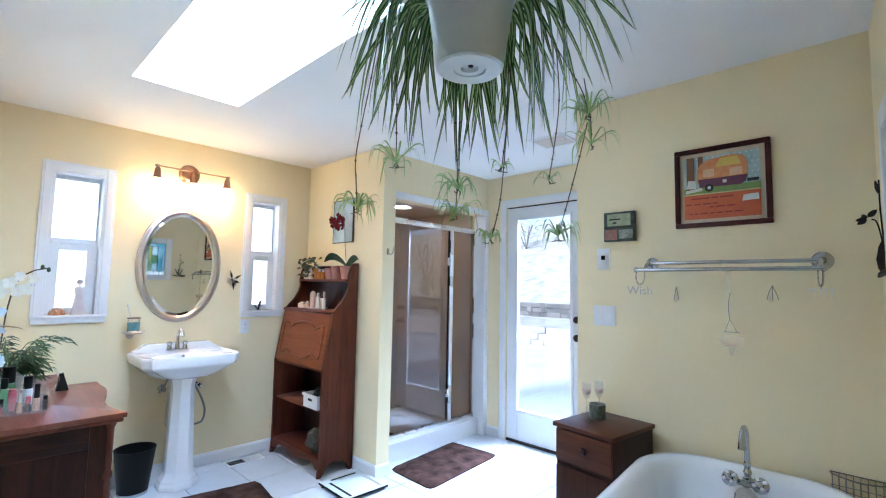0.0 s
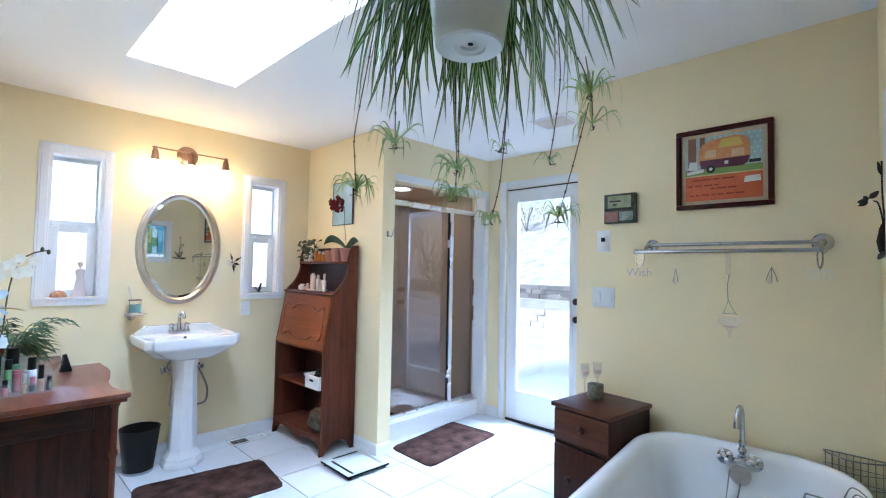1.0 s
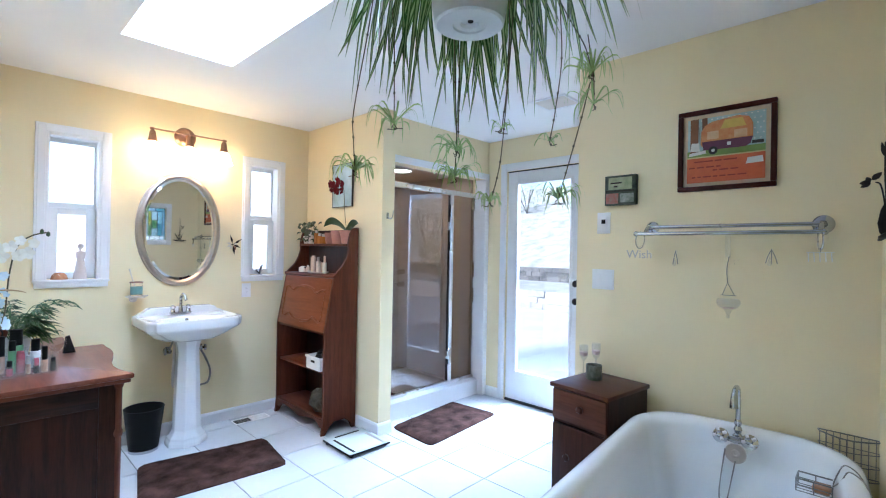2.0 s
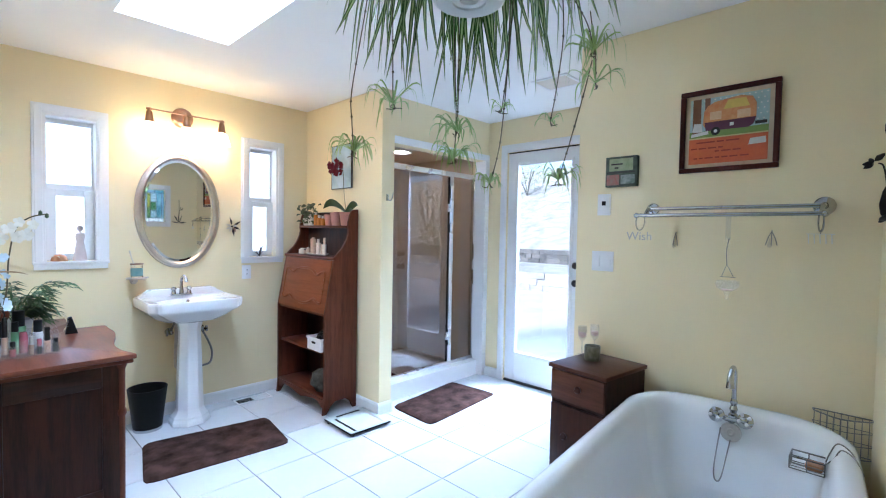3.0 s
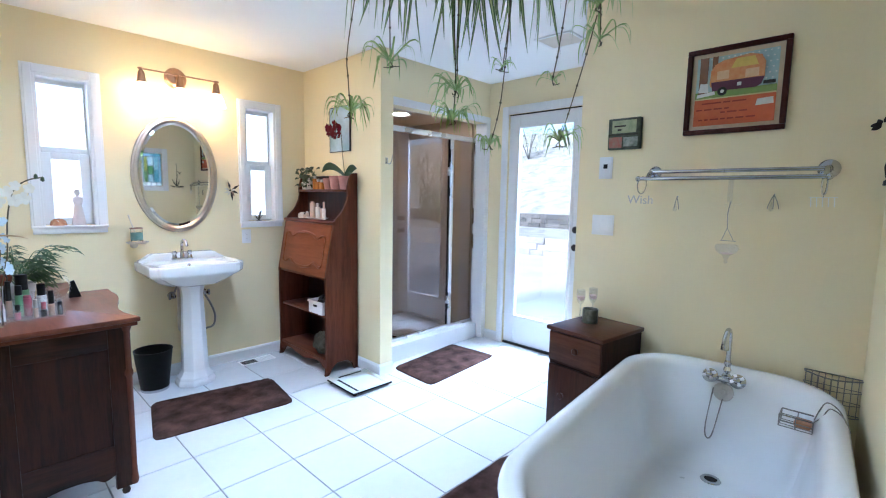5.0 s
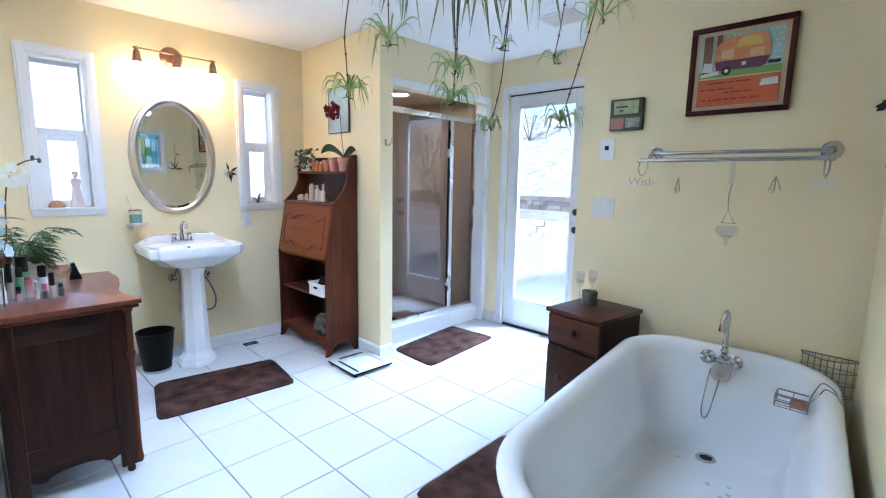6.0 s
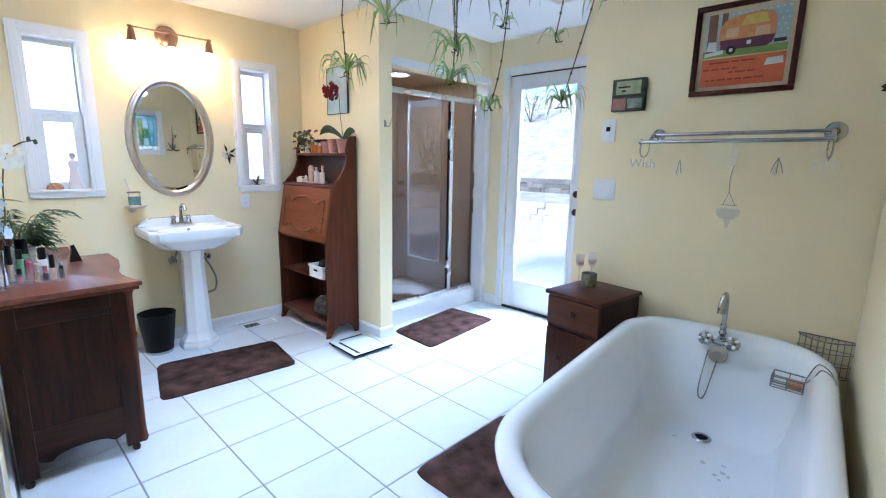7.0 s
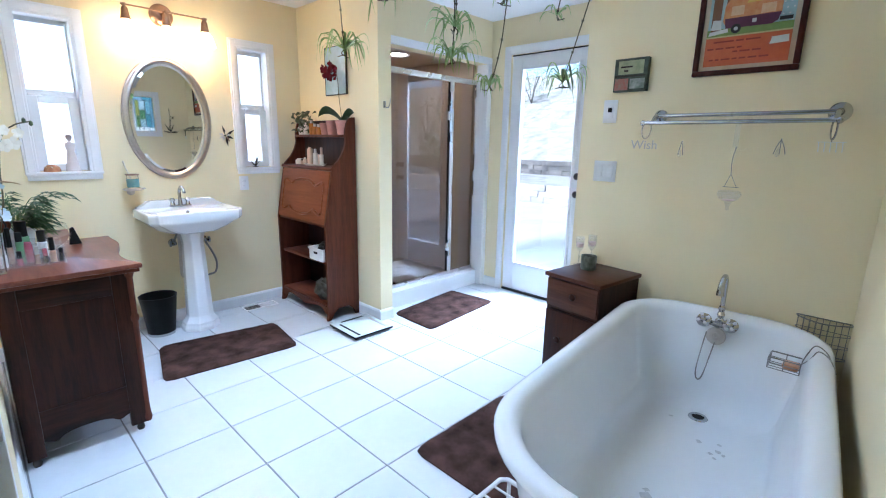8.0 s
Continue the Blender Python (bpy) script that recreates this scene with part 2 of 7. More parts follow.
def slab(axis, at, thick, u0, u1, v0, v1, holes=(), bm=None):
    """A wall or ceiling with openings that go through it. axis y: u is x, v is z; axis x: u is y, v is z; axis z: u is x, v is y."""
    bm = bm or bmesh.new()
    us = sorted({u0, u1, *(h[0] for h in holes), *(h[1] for h in holes)})
    vs = sorted({v0, v1, *(h[2] for h in holes), *(h[3] for h in holes)})
    us, vs = [u for u in us if u0 <= u <= u1], [v for v in vs if v0 <= v <= v1]

    def solid(i, j):
        if not (0 <= i < len(us) - 1 and 0 <= j < len(vs) - 1):
            return False
        u, v = (us[i] + us[i + 1]) / 2, (vs[j] + vs[j + 1]) / 2
        return not any(h[0] < u < h[1] and h[2] < v < h[3] for h in holes)

    def P(u, v, w):
        return bm.verts.new({"x": (w, u, v), "y": (u, w, v), "z": (u, v, w)}[axis])

    a, b = at, at + thick
    for i in range(len(us) - 1):
        for j in range(len(vs) - 1):
            if not solid(i, j):
                continue
            p, q, r, s = us[i], us[i + 1], vs[j], vs[j + 1]
            for w in (a, b):
                bm.faces.new((P(p, r, w), P(q, r, w), P(q, s, w), P(p, s, w)))
            for di, dj, e in ((-1, 0, ((p, r), (p, s))), (1, 0, ((q, r), (q, s))), (0, -1, ((p, r), (q, r))), (0, 1, ((p, s), (q, s)))):
                if not solid(i + di, j + dj):
                    (c, d), (f, g) = e
                    bm.faces.new((P(c, d, a), P(f, g, a), P(f, g, b), P(c, d, b)))
    bmesh.ops.remove_doubles(bm, verts=bm.verts, dist=1e-5)
    return bm


def structure(name, bm, material, label, category):
    return tagged(part(name, bm, material, None, "", smooth=False), label, category, "", "structure")


def turned(bm, m, about):
    bmesh.ops.transform(bm, matrix=Matrix.Translation(about) @ m @ Matrix.Translation(-Vector(about)), verts=bm.verts)
    return bm


# ---------------------------------------------------------------- the shell
HOLE_1, HOLE_2 = (0.335, 0.582, 1.098, 1.968), (1.543, 1.766, 1.098, 1.958)
wall_north = structure("wall_north", slab("y", Y_A, 0.15, -0.14, X_T, -0.06, H + 0.05, (HOLE_1, HOLE_2)), M_WALL, "cream-painted sink wall with two narrow windows", "wall")
wall_west = structure("wall_west", slab("x", -0.12, 0.12, -1.0, Y_A, -0.06, H + 0.05, ((-0.085, 0.79, -0.06, 2.04),)), M_WALL, "cream-painted wall with the open entrance doorway", "wall")
wall_stub = structure("wall_stub", prism(bmesh.new(), [(X_T, Y_T), (X_T + 0.112, Y_T), (X_T + 0.112, Y_A + 0.1), (X_T, Y_A + 0.1)], "z", -0.06, H + 0.05), M_WALL, "cream-painted stub wall beside the shower", "wall")
wall_east = structure("wall_east", slab("x", X_B, 1.25, -0.25, 1.209, -0.06, H + 0.05), M_WALL, "cream-painted wall with the towel bar and pictures", "wall")
# the wall beside the bath stands slightly out of square
C_TURN, C_FOOT = Matrix.Rotation(radians(4.6), 4, "Z"), (X_B, 0.0, 0)
WIN_C = (1.69, 1.92, 1.39, 1.83)
wall_south = structure("wall_south", turned(slab("y", -0.146, 0.15, -0.02, X_B + 0.1, -0.06, H + 0.05, (WIN_C,)), C_TURN, C_FOOT), M_WALL, "cream-painted wall beside the bath with a leaded window", "wall")
DOOR_HOLE = (1.655, 2.435, -0.06, 2.03)
wall_door = structure("wall_door", slab("x", X_D, 0.14, 1.18, 4.2, -0.06, H + 0.05, (DOOR_HOLE,)), M_WALL, "cream-painted wall with the garden door", "wall")
wall_shower = structure("wall_shower", slab("y", Y_S, 0.1, X_T + 0.112, X_D + 0.02, -0.06, H + 0.05, ((2.16, 3.30, -0.06, 1.975),)), M_WALL, "cream-painted wall round the shower opening", "wall")
SKYL = (0.5, 1.02, 1.2, 2.637)
ceiling = structure("ceiling", slab("z", H, 0.12, -0.13, 3.6, -0.3, 4.3, (SKYL,)), M_CEIL, "flat white-painted ceiling with a skylight opening", "ceiling")
floor = structure("floor", prism(bmesh.new(), [(-1.6, -1.1), (-0.02, -1.1), (-0.02, -0.24), (3.49, -0.1), (3.49, 3.82), (-0.14, 3.74), (-0.14, 1.6), (-1.6, 1.6)], "z", -0.09, -0.004), M_GROUT, "white square floor tiles with thin grey grout", "floor")

# skylight shaft and its glazing
bm = bmesh.new()
for x0, y0, x1, y1 in ((0.46, 1.16, 0.5, 2.677), (1.02, 1.16, 1.06, 2.677), (0.5, 1.16, 1.02, 1.2), (0.5, 2.637, 1.02, 2.677)):
    box(bm, x0, y0, H + 0.12, x1, y1, H + 0.48)
skylight_well = structure("skylight_well", bm, M_CEIL, "white skylight well through the roof", "skylight")
M_DOME = bpy.data.materials.new("frosted_acrylic")
M_DOME.use_nodes = True
_n = M_DOME.node_tree
_t = _n.nodes.new("ShaderNodeBsdfTranslucent")
_t.inputs["Color"].default_value = (0.84, 0.88, 0.90, 1)
_n.links.new(_t.outputs[0], _n.nodes["Material Output"].inputs["Surface"])
skylight_pane = structure("skylight_pane", B(0.46, 1.16, H + 0.485, 1.06, 2.677, H + 0.495), M_DOME, "frosted white skylight glazing", "skylight")
skylight_pane.visible_shadow = False

# hall behind the camera, closed and plain
hall = structure("hall_wall", slab("x", -1.72, 0.12, -1.1, 1.6, -0.06, H + 0.05), M_WALL, "plain hall wall behind the doorway", "wall")
hall2 = structure("hall_wall", slab("y", 1.5, 0.1, -1.6, -0.12, -0.06, H + 0.05), M_WALL, "plain hall wall behind the doorway", "wall")
hall3 = structure("hall_wall", slab("y", -1.1, 0.1, -1.6, -0.12, -0.06, H + 0.05), M_WALL, "plain hall wall behind the doorway", "wall")
hall_ceiling = structure("hall_ceiling", slab("z", H, 0.1, -1.6, -0.135, -1.1, 1.6), M_CEIL, "plain white hall ceiling", "ceiling")


# baseboards
def baseboard(name, outline_pts, axis, lo, hi):
    return structure(name, prism(bmesh.new(), outline_pts, axis, lo, hi), M_TRIM, "white painted wooden baseboard", "baseboard")


bb = [(0.0, 0.0), (-0.014, 0.0), (-0.014, 0.068), (-0.008, 0.08), (0.0, 0.084)]
baseboard("baseboard", [(Y_A + u, v) for u, v in bb], "x", 0.0, X_T - 0.014)
baseboard("baseboard", [(X_D + u, v) for u, v in bb], "y", 2.5, Y_S + 0.04)
baseboard("baseboard", [(X_T + u, v) for u, v in bb], "y", Y_T, Y_A - 0.014)
baseboard("baseboard", [(Y_T + u, v) for u, v in bb], "x", X_T - 0.014, X_T + 0.112)
baseboard("baseboard", [(X_B + u, v) for u, v in bb], "y", 0.02, 1.208)
baseboard("baseboard", [(-u, v) for u, v in bb], "y", 0.88, Y_A - 0.02)

# ---------------------------------------------------------------- windows of the sink wall
def casing(parent, x0, x1, z0, z1, w=0.062, sill=0.05):
    """White window casing with a stepped outer band and a sill board, proud of the wall."""
    y = Y_A
    bm = bmesh.new()
    for a, b, d in ((0.0, w, 0.014), (0.012, w - 0.012, 0.02)):
        ox0, ox1, oz1 = x0 - w + a, x1 + w - a, z1 + w - a
        ix0, ix1, iz1 = x0 - w + b, x1 + w - b, z1 + w - b
        box(bm, ox0, y - d, z0 - 0.002, ix0, y - 0.0005, oz1, 0.002, seg=1)
        box(bm, ix1, y - d, z0 - 0.002, ox1, y - 0.0005, oz1, 0.002, seg=1)
        box(bm, ix0, y - d, iz1, ix1, y - 0.0005, oz1, 0.002, seg=1)
    part("frame", bm, M_TRIM, parent)
    bm = bmesh.new()
    box(bm, x0 - w, y - 0.028, z0 - 0.018, x1 + w, y + 0.06, z0 - 0.0005, 0.004)
    box(bm, x0 - w + 0.006, y - 0.017, z0 - sill, x1 + w - 0.006, y - 0.0005, z0 - 0.018, 0.003)
    part("sill", bm, M_TRIM, parent)


def sash_window(name, hole, label):
    x0, x1, z0, z1 = hole
    w = thing(name, (x0 + x1) / 2, Y_A, z0, label, "window", kind="structure")
    casing(w, x0, x1, z0, z1)
    zm = z0 + 0.455
    bm = bmesh.new()
    for a in ((x0, z0, x0 + 0.004, z1), (x1 - 0.004, z0, x1, z1), (x0 + 0.004, z1 - 0.004, x1 - 0.004, z1)):
        box(bm, a[0], Y_A - 0.012, a[1], a[2], Y_A + 0.074, a[3])
    part("jamb", bm, M_TRIM, w)
    y0, y1 = Y_A + 0.075, Y_A + 0.115
    bm = bmesh.new()
    f = 0.014
    box(bm, x0, y0, z0, x0 + f, y1, z1, 0.002, seg=1)
    box(bm, x1 - f, y0, z0, x1, y1, z1, 0.002, seg=1)
    box(bm, x0 + f, y0, z1 - 0.03, x1 - f, y1, z1, 0.002, seg=1)
    box(bm, x0 + f, y0, z0, x1 - f, y1, z0 + 0.02, 0.002, seg=1)
    box(bm, x0 + f, y0 - 0.006, zm - 0.016, x1 - f, y1, zm + 0.016, 0.003, seg=1)
    part("outer_sash", bm, M_TRIM, w, "white vinyl upper sash")
    s = 0.05
    bm = bmesh.new()
    y2, y3 = Y_A + 0.045, Y_A + 0.074
    a, b, c, d = x0 + 0.0045, x1 - 0.0045, z0 + 0.004, zm - 0.018
    box(bm, a, y2, c, a + s, y3, d, 0.003, seg=1)
    box(bm, b - s, y2, c, b, y3, d, 0.003, seg=1)
    box(bm, a + s, y2, d - s * 0.8, b - s, y3, d, 0.003, seg=1)
    box(bm, a + s, y2, c, b - s, y3, c + s * 0.8, 0.003, seg=1)
    lower = part("inner_sash", bm, M_TRIM, w, "white vinyl lower sash")
    for k in (0.3, 0.62):
        part("latch", B(x0 + (x1 - x0) * k, y2 - 0.004, d + 0.001, x0 + (x1 - x0) * k + 0.035, y2 + 0.016, d + 0.012, 0.002), M_TRIM, lower)
    for p, yy, q in (((x0 + f, zm + 0.016, x1 - f, z1 - 0.03), 0.094, w), ((a + s, c + 0.03, b - s, d - 0.03), 0.058, lower)):
        g = part("pane", B(p[0] - 0.003, Y_A + yy, p[1] - 0.003, p[2] + 0.003, Y_A + yy + 0.004, p[3] + 0.003), M_GLASS, q, smooth=False)
        g.visible_shadow = False
    return w


sash_window("window_1", HOLE_1, "narrow white sash window, bright and washed out")
sash_window("window_2", HOLE_2, "narrow white sash window with pale greenery outside")

# ---------------------------------------------------------------- leaded window by the bath
wc = thing("window_3", 1.8, 0.0, 1.39, "small stained and leaded glass window in white casing", "window", kind="structure")
x0, x1, z0, z1 = WIN_C


def c_part(name, bm, m, parent, label=""):
    return part(name, turned(bm, C_TURN, C_FOOT), m, parent, label)


bm = bmesh.new()
for a in ((x0 - 0.065, z0 - 0.065, x0, z1 + 0.065), (x1, z0 - 0.065, x1 + 0.065, z1 + 0.065), (x0, z1, x1, z1 + 0.065), (x0, z0 - 0.065, x1, z0)):
    box(bm, a[0], 0.0045, a[1], a[2], 0.022, a[3], 0.003)
c_part("frame", bm, M_TRIM, wc)
M_LEAD = surf("lead_came", (0.06, 0.06, 0.065), (0.1, 0.1, 0.1), 0.5, 20, 0.1, 100, metal=0.7)
panes = [((0, 0.9, 0.5, 1), (0.3, 0.42, 0.5)), ((0.5, 0.9, 1, 1), (0.12, 0.3, 0.36)), ((0, 0, 0.22, 0.12), (0.7, 0.75, 0.75)), ((0.22, 0, 0.45, 0.12), (0.75, 0.78, 0.78)), ((0.45, 0, 0.72, 0.12), (0.7, 0.75, 0.75)), ((0.72, 0, 1, 0.12), (0.6, 0.68, 0.72)),
         ((0, 0.12, 0.13, 0.9), (0.4, 0.5, 0.55)), ((0.87, 0.12, 1, 0.9), (0.25, 0.42, 0.55)), ((0.13, 0.45, 0.3, 0.9), (0.35, 0.36, 0.08)), ((0.13, 0.12, 0.3, 0.45), (0.12, 0.22, 0.08)),
         ((0.3, 0.62, 0.6, 0.9), (0.45, 0.55, 0.58)), ((0.3, 0.36, 0.6, 0.62), (0.1, 0.22, 0.1)), ((0.3, 0.12, 0.6, 0.36), (0.3, 0.42, 0.46)), ((0.6, 0.5, 0.87, 0.9), (0.22, 0.38, 0.42)), ((0.6, 0.12, 0.87, 0.5), (0.1, 0.25, 0.3))]
for k, ((a, b, c, d), col) in enumerate(panes):
    m = glassy("stained_glass", col, 0.25)
    g = c_part("pane", B(x0 + a * (x1 - x0), -0.07, z0 + b * (z1 - z0), x0 + c * (x1 - x0), -0.065, z0 + d * (z1 - z0)), m, wc)
    g.visible_shadow = False
bm = bmesh.new()
for (a, b, c, d), col in panes:
    ax, cx, bz, dz = x0 + a * (x1 - x0), x0 + c * (x1 - x0), z0 + b * (z1 - z0), z0 + d * (z1 - z0)
    for q in ((ax - 0.003, bz, ax + 0.003, dz), (ax, bz - 0.003, cx, bz + 0.003)):
        box(bm, q[0], -0.073, q[1], q[2], -0.062, q[3])
c_part("lead_strip", bm, M_LEAD, wc)

# ---------------------------------------------------------------- garden door
gd = thing("door_1", X_D, 2.05, 0.0, "white garden door with one full glass pane, closed", "door", kind="structure")
yh, yl = 2.43, 1.66      # hinge and latch edges
bm = bmesh.new()
xs0, xs1 = X_D + 0.012, X_D + 0.052
gy0, gy1, gz0, gz1 = 1.81, 2.325, 0.27, 1.915
box(bm, xs0, yl, 0.02, xs1, gy0, 2.022, 0.002, seg=1)
box(bm, xs0, gy1, 0.02, xs1, yh, 2.022, 0.002, seg=1)
box(bm, xs0, gy0, 0.02, xs1, gy1, gz0, 0.002, seg=1)
box(bm, xs0, gy0, gz1, xs1, gy1, 2.022, 0.002, seg=1)
for a in ((gy0 - 0.02, gz0 - 0.02, gy0 + 0.006, gz1 + 0.02), (gy1 - 0.006, gz0 - 0.02, gy1 + 0.02, gz1 + 0.02)):
    box(bm, xs0 - 0.009, a[0], a[1], xs0 + 0.004, a[2], a[3], 0.004)
for a in ((gy0 + 0.006, gz0 - 0.02, gy1 - 0.006, gz0 + 0.006), (gy0 + 0.006, gz1 - 0.006, gy1 - 0.006, gz1 + 0.02)):
    box(bm, xs0 - 0.009, a[0], a[1], xs0 + 0.004, a[2], a[3], 0.004)
slab_d = part("door_leaf", bm, M_TRIM, gd, "white painted door leaf")
g = part("pane", B(xs0 + 0.018, gy0 - 0.004, gz0 - 0.004, xs0 + 0.024, gy1 + 0.004, gz1 + 0.004), M_GLASS, gd, smooth=False)
g.visible_shadow = False
for z in (0.24, 0.99, 1.72):
    bm = lathe(bmesh.new(), [(0, 0), (0.007, 0), (0.007, 0.1), (0, 0.1)], X_D + 0.004, yh + 0.012, z, 10)
    box(bm, X_D + 0.001, yh + 0.008, z, X_D + 0.008, yh + 0.03, z + 0.1)
    part("hinge", bm, M_NICKEL, gd, "grey steel hinge")
for z in (0.935, 1.075):
    bm = lathe(bmesh.new(), [(0, 0), (0.031, 0), (0.031, 0.006), (0.012, 0.012), (0.011, 0.035), (0.024, 0.045), (0.027, 0.06), (0.018, 0.072), (0, 0.074)],
               xs0, 1.735, z, 20, m=Matrix.Rotation(radians(-90), 4, "Y"))
    part("knob", bm, M_IRON, gd, "dark bronze knob")
bm = bmesh.new()
for a in ((yh + 0.006, -0.0, yh + 0.066, 2.10), (yl - 0.066, 0.0, yl - 0.006, 2.10), (yl - 0.006, 2.032, yh + 0.006, 2.10)):
    box(bm, X_D - 0.017, a[0], a[1], X_D - 0.0005, a[2], a[3], 0.004)
part("frame", bm, M_TRIM, gd, "white casing")
# black strip added to draw the shaded gap above the leaf
part("seal", B(X_D + 0.004, yl, 2.0225, X_D + 0.05, yh, 2.031), M_BLACK, gd, "dark strip drawn for the shaded gap over the door leaf")
part("threshold", B(X_D - 0.002, yl, -0.004, X_D + 0.13, yh, 0.018, 0.004), M_IRON, gd, "dark metal threshold")

# ---------------------------------------------------------------- shower
M_SHTILE = surf("tan_shower_panel", (0.56, 0.43, 0.31), (0.50, 0.38, 0.27), 0.35, 2.5, 0.05, 40)
M_SHBASE = surf("white_shower_base", (0.75, 0.75, 0.73), (0.7, 0.7, 0.68), 0.3, 3, 0.05, 60)
SY = 2.79
structure("shower_wall", slab("y", 3.72, 0.1, 2.0, X_D + 0.02, -0.06, H + 0.05), M_SHTILE, "tan shower back wall panel", "wall")
structure("shower_wall", B(2.156, 2.78, 0.0, 2.164, 3.72, H), M_SHTILE, "tan shower side wall panel", "wall")
structure("shower_wall", B(X_D - 0.02, 2.84, 0.0, X_D - 0.002, 3.72, H), M_SHTILE, "tan shower side wall panel", "wall")
structure("shower_ceiling", B(2.156, 2.755, 2.045, X_D, 3.72, 2.075), M_SHTILE, "tan lowered ceiling inside the shower", "ceiling")
structure("shower_base", B(2.164, 2.83, -0.003, X_D - 0.02, 3.72, 0.05, 0.01), M_SHBASE, "white shower base", "floor")
structure("shower_curb", B(2.156, 2.70, -0.003, X_D - 0.001, 2.84, 0.135, 0.006), M_TRIM, "white shower curb", "curb")
bm = bmesh.new()
for a in ((2.156, 0.137, 2.166, 1.975), (3.295, 0.137, X_D - 0.002, 1.975)):
    box(bm, a[0], Y_S - 0.014, a[1] - 0.137 if a[0] > 3 else 0.0, a[2], Y_S + 0.11, a[3], 0.004)
box(bm, 2.156, Y_S - 0.014, 1.9755, X_D - 0.002, Y_S + 0.11, 2.03, 0.004)
structure("trim", bm, M_TRIM, "white painted trim round the shower opening", "trim")
sh = thing("shower_enclosure", 2.75, SY, 0.137, "chrome-framed shower enclosure with bronze-tinted glass", "shower")
bm = bmesh.new()
part("header_rail", B(2.168, SY - 0.016, 1.815, 3.333, SY + 0.016, 1.855, 0.003), M_ALU, sh)
part("bottom_rail", B(2.168, SY - 0.016, 0.1355, 3.333, SY + 0.016, 0.16, 0.003), M_ALU, sh)
for x in (2.168, 2.985, 3.313):
    part("upright", B(x, SY - 0.014, 0.16, x + (0.04 if x == 2.985 else 0.02), SY + 0.014, 1.815, 0.003), M_ALU, sh)
p1 = part("shower_door", B(2.20, SY - 0.004, 0.168, 2.975, SY + 0.002, 1.808), M_BRONZE_GLASS, sh, "bronze-tinted glass door", smooth=False)
bm = bmesh.new()
box(bm, 2.966, SY - 0.009, 0.166, 2.979, SY + 0.007, 1.81)
part("seal", bm, M_BLACK, p1, "black rubber seal")
for z in (0.36, 1.5):
    part("hinge", B(2.962, SY - 0.02, z, 2.99, SY + 0.012, z + 0.07, 0.003), M_ALU, p1)
bm = tube(bmesh.new(), curve([(2.27, SY - 0.006, 0.95), (2.27, SY - 0.045, 0.96), (2.27, SY - 0.045, 1.1), (2.27, SY - 0.006, 1.11)], 5), 0.008)
part("door_handle", bm, M_IRON, p1, "dark pull handle")
part("fixed_panel", B(3.028, SY - 0.003, 0.162, 3.312, SY + 0.003, 1.813), M_BRONZE_GLASS, sh, "bronze-tinted fixed glass", smooth=False)
sl = thing("shower_light", 2.76, 3.2, 2.045, "round white recessed shower ceiling light, lit", "light")
part("trim_ring", lathe(bmesh.new(), [(0.075, 0), (0.1, 0), (0.1, -0.012), (0.075, -0.006)], 2.76, 3.2, 2.045), M_TRIM, sl)
part("lens", lathe(bmesh.new(), [(0, -0.004), (0.074, -0.004), (0.074, 0.0), (0, 0.0)], 2.76, 3.2, 2.045), glow("shower_lamp_glow", (1.0, 0.86, 0.66), 40), sl)
sm = single("shower_mat", B(2.25, 2.92, 0.0505, 2.62, 3.3, 0.062, 0.005), M_RUG, "dark mat on the shower base", "mat")
head = thing("hand_shower", 2.16, 3.3, 1.0, "chrome hand shower on a rail on the shower wall", "shower head")
part("rail", tube(bmesh.new(), [(2.17, 3.35, 0.95), (2.17, 3.35, 1.75)], 0.01), M_CHROME, head)
part("valve", lathe(bmesh.new(), [(0, 0), (0.06, 0), (0.06, 0.01), (0.02, 0.02), (0.02, 0.06), (0, 0.06)], 2.1405, 3.35, 0.98, 20, m=Matrix.Rotation(radians(90), 4, "Y")), M_CHROME, head)
part("hose", tube(bmesh.new(), curve([(2.18, 3.33, 1.0), (2.2, 3.25, 0.7), (2.2, 3.3, 0.6), (2.19, 3.36, 1.2), (2.2, 3.35, 1.6)], 6), 0.007), M_CHROME, head)

# ---------------------------------------------------------------- entrance doorway beside the camera
en = thing("door_2", 0.0, 0.82, 0.0, "white casing of the open entrance doorway", "door frame", kind="structure")
part("frame", B(-0.135, 0.79, 0.0, 0.006, 0.86, 2.1, 0.002), M_TRIM, en)
part("frame", B(-0.135, -0.085, 2.041, 0.012, 0.789, 2.1, 0.004), M_TRIM, en)
part("strike_plate", B(-0.02, 0.7865, 0.91, 0.0045, 0.7915, 0.99, 0.001), M_NICKEL, en, "pale metal strike plate")

# ---------------------------------------------------------------- garden outside
M_PATIO = surf("pale_concrete", (0.33, 0.328, 0.32), (0.26, 0.258, 0.25), 0.9, 1.2, 0.5, 30)
M_GRASS = surf("pale_winter_grass", (0.12, 0.125, 0.095), (0.31, 0.305, 0.27), 0.95, 2.6, 0.8, 22)
M_STONE = surf("grey_rough_stone", (0.05, 0.05, 0.047), (0.11, 0.107, 0.1), 0.9, 9, 0.8, 40)
M_STONES = [M_STONE, surf("pale_rough_stone", (0.065, 0.063, 0.058), (0.13, 0.125, 0.115), 0.9, 9, 0.8, 40), surf("dark_rough_stone", (0.035, 0.035, 0.033), (0.08, 0.079, 0.075), 0.9, 9, 0.8, 40)]
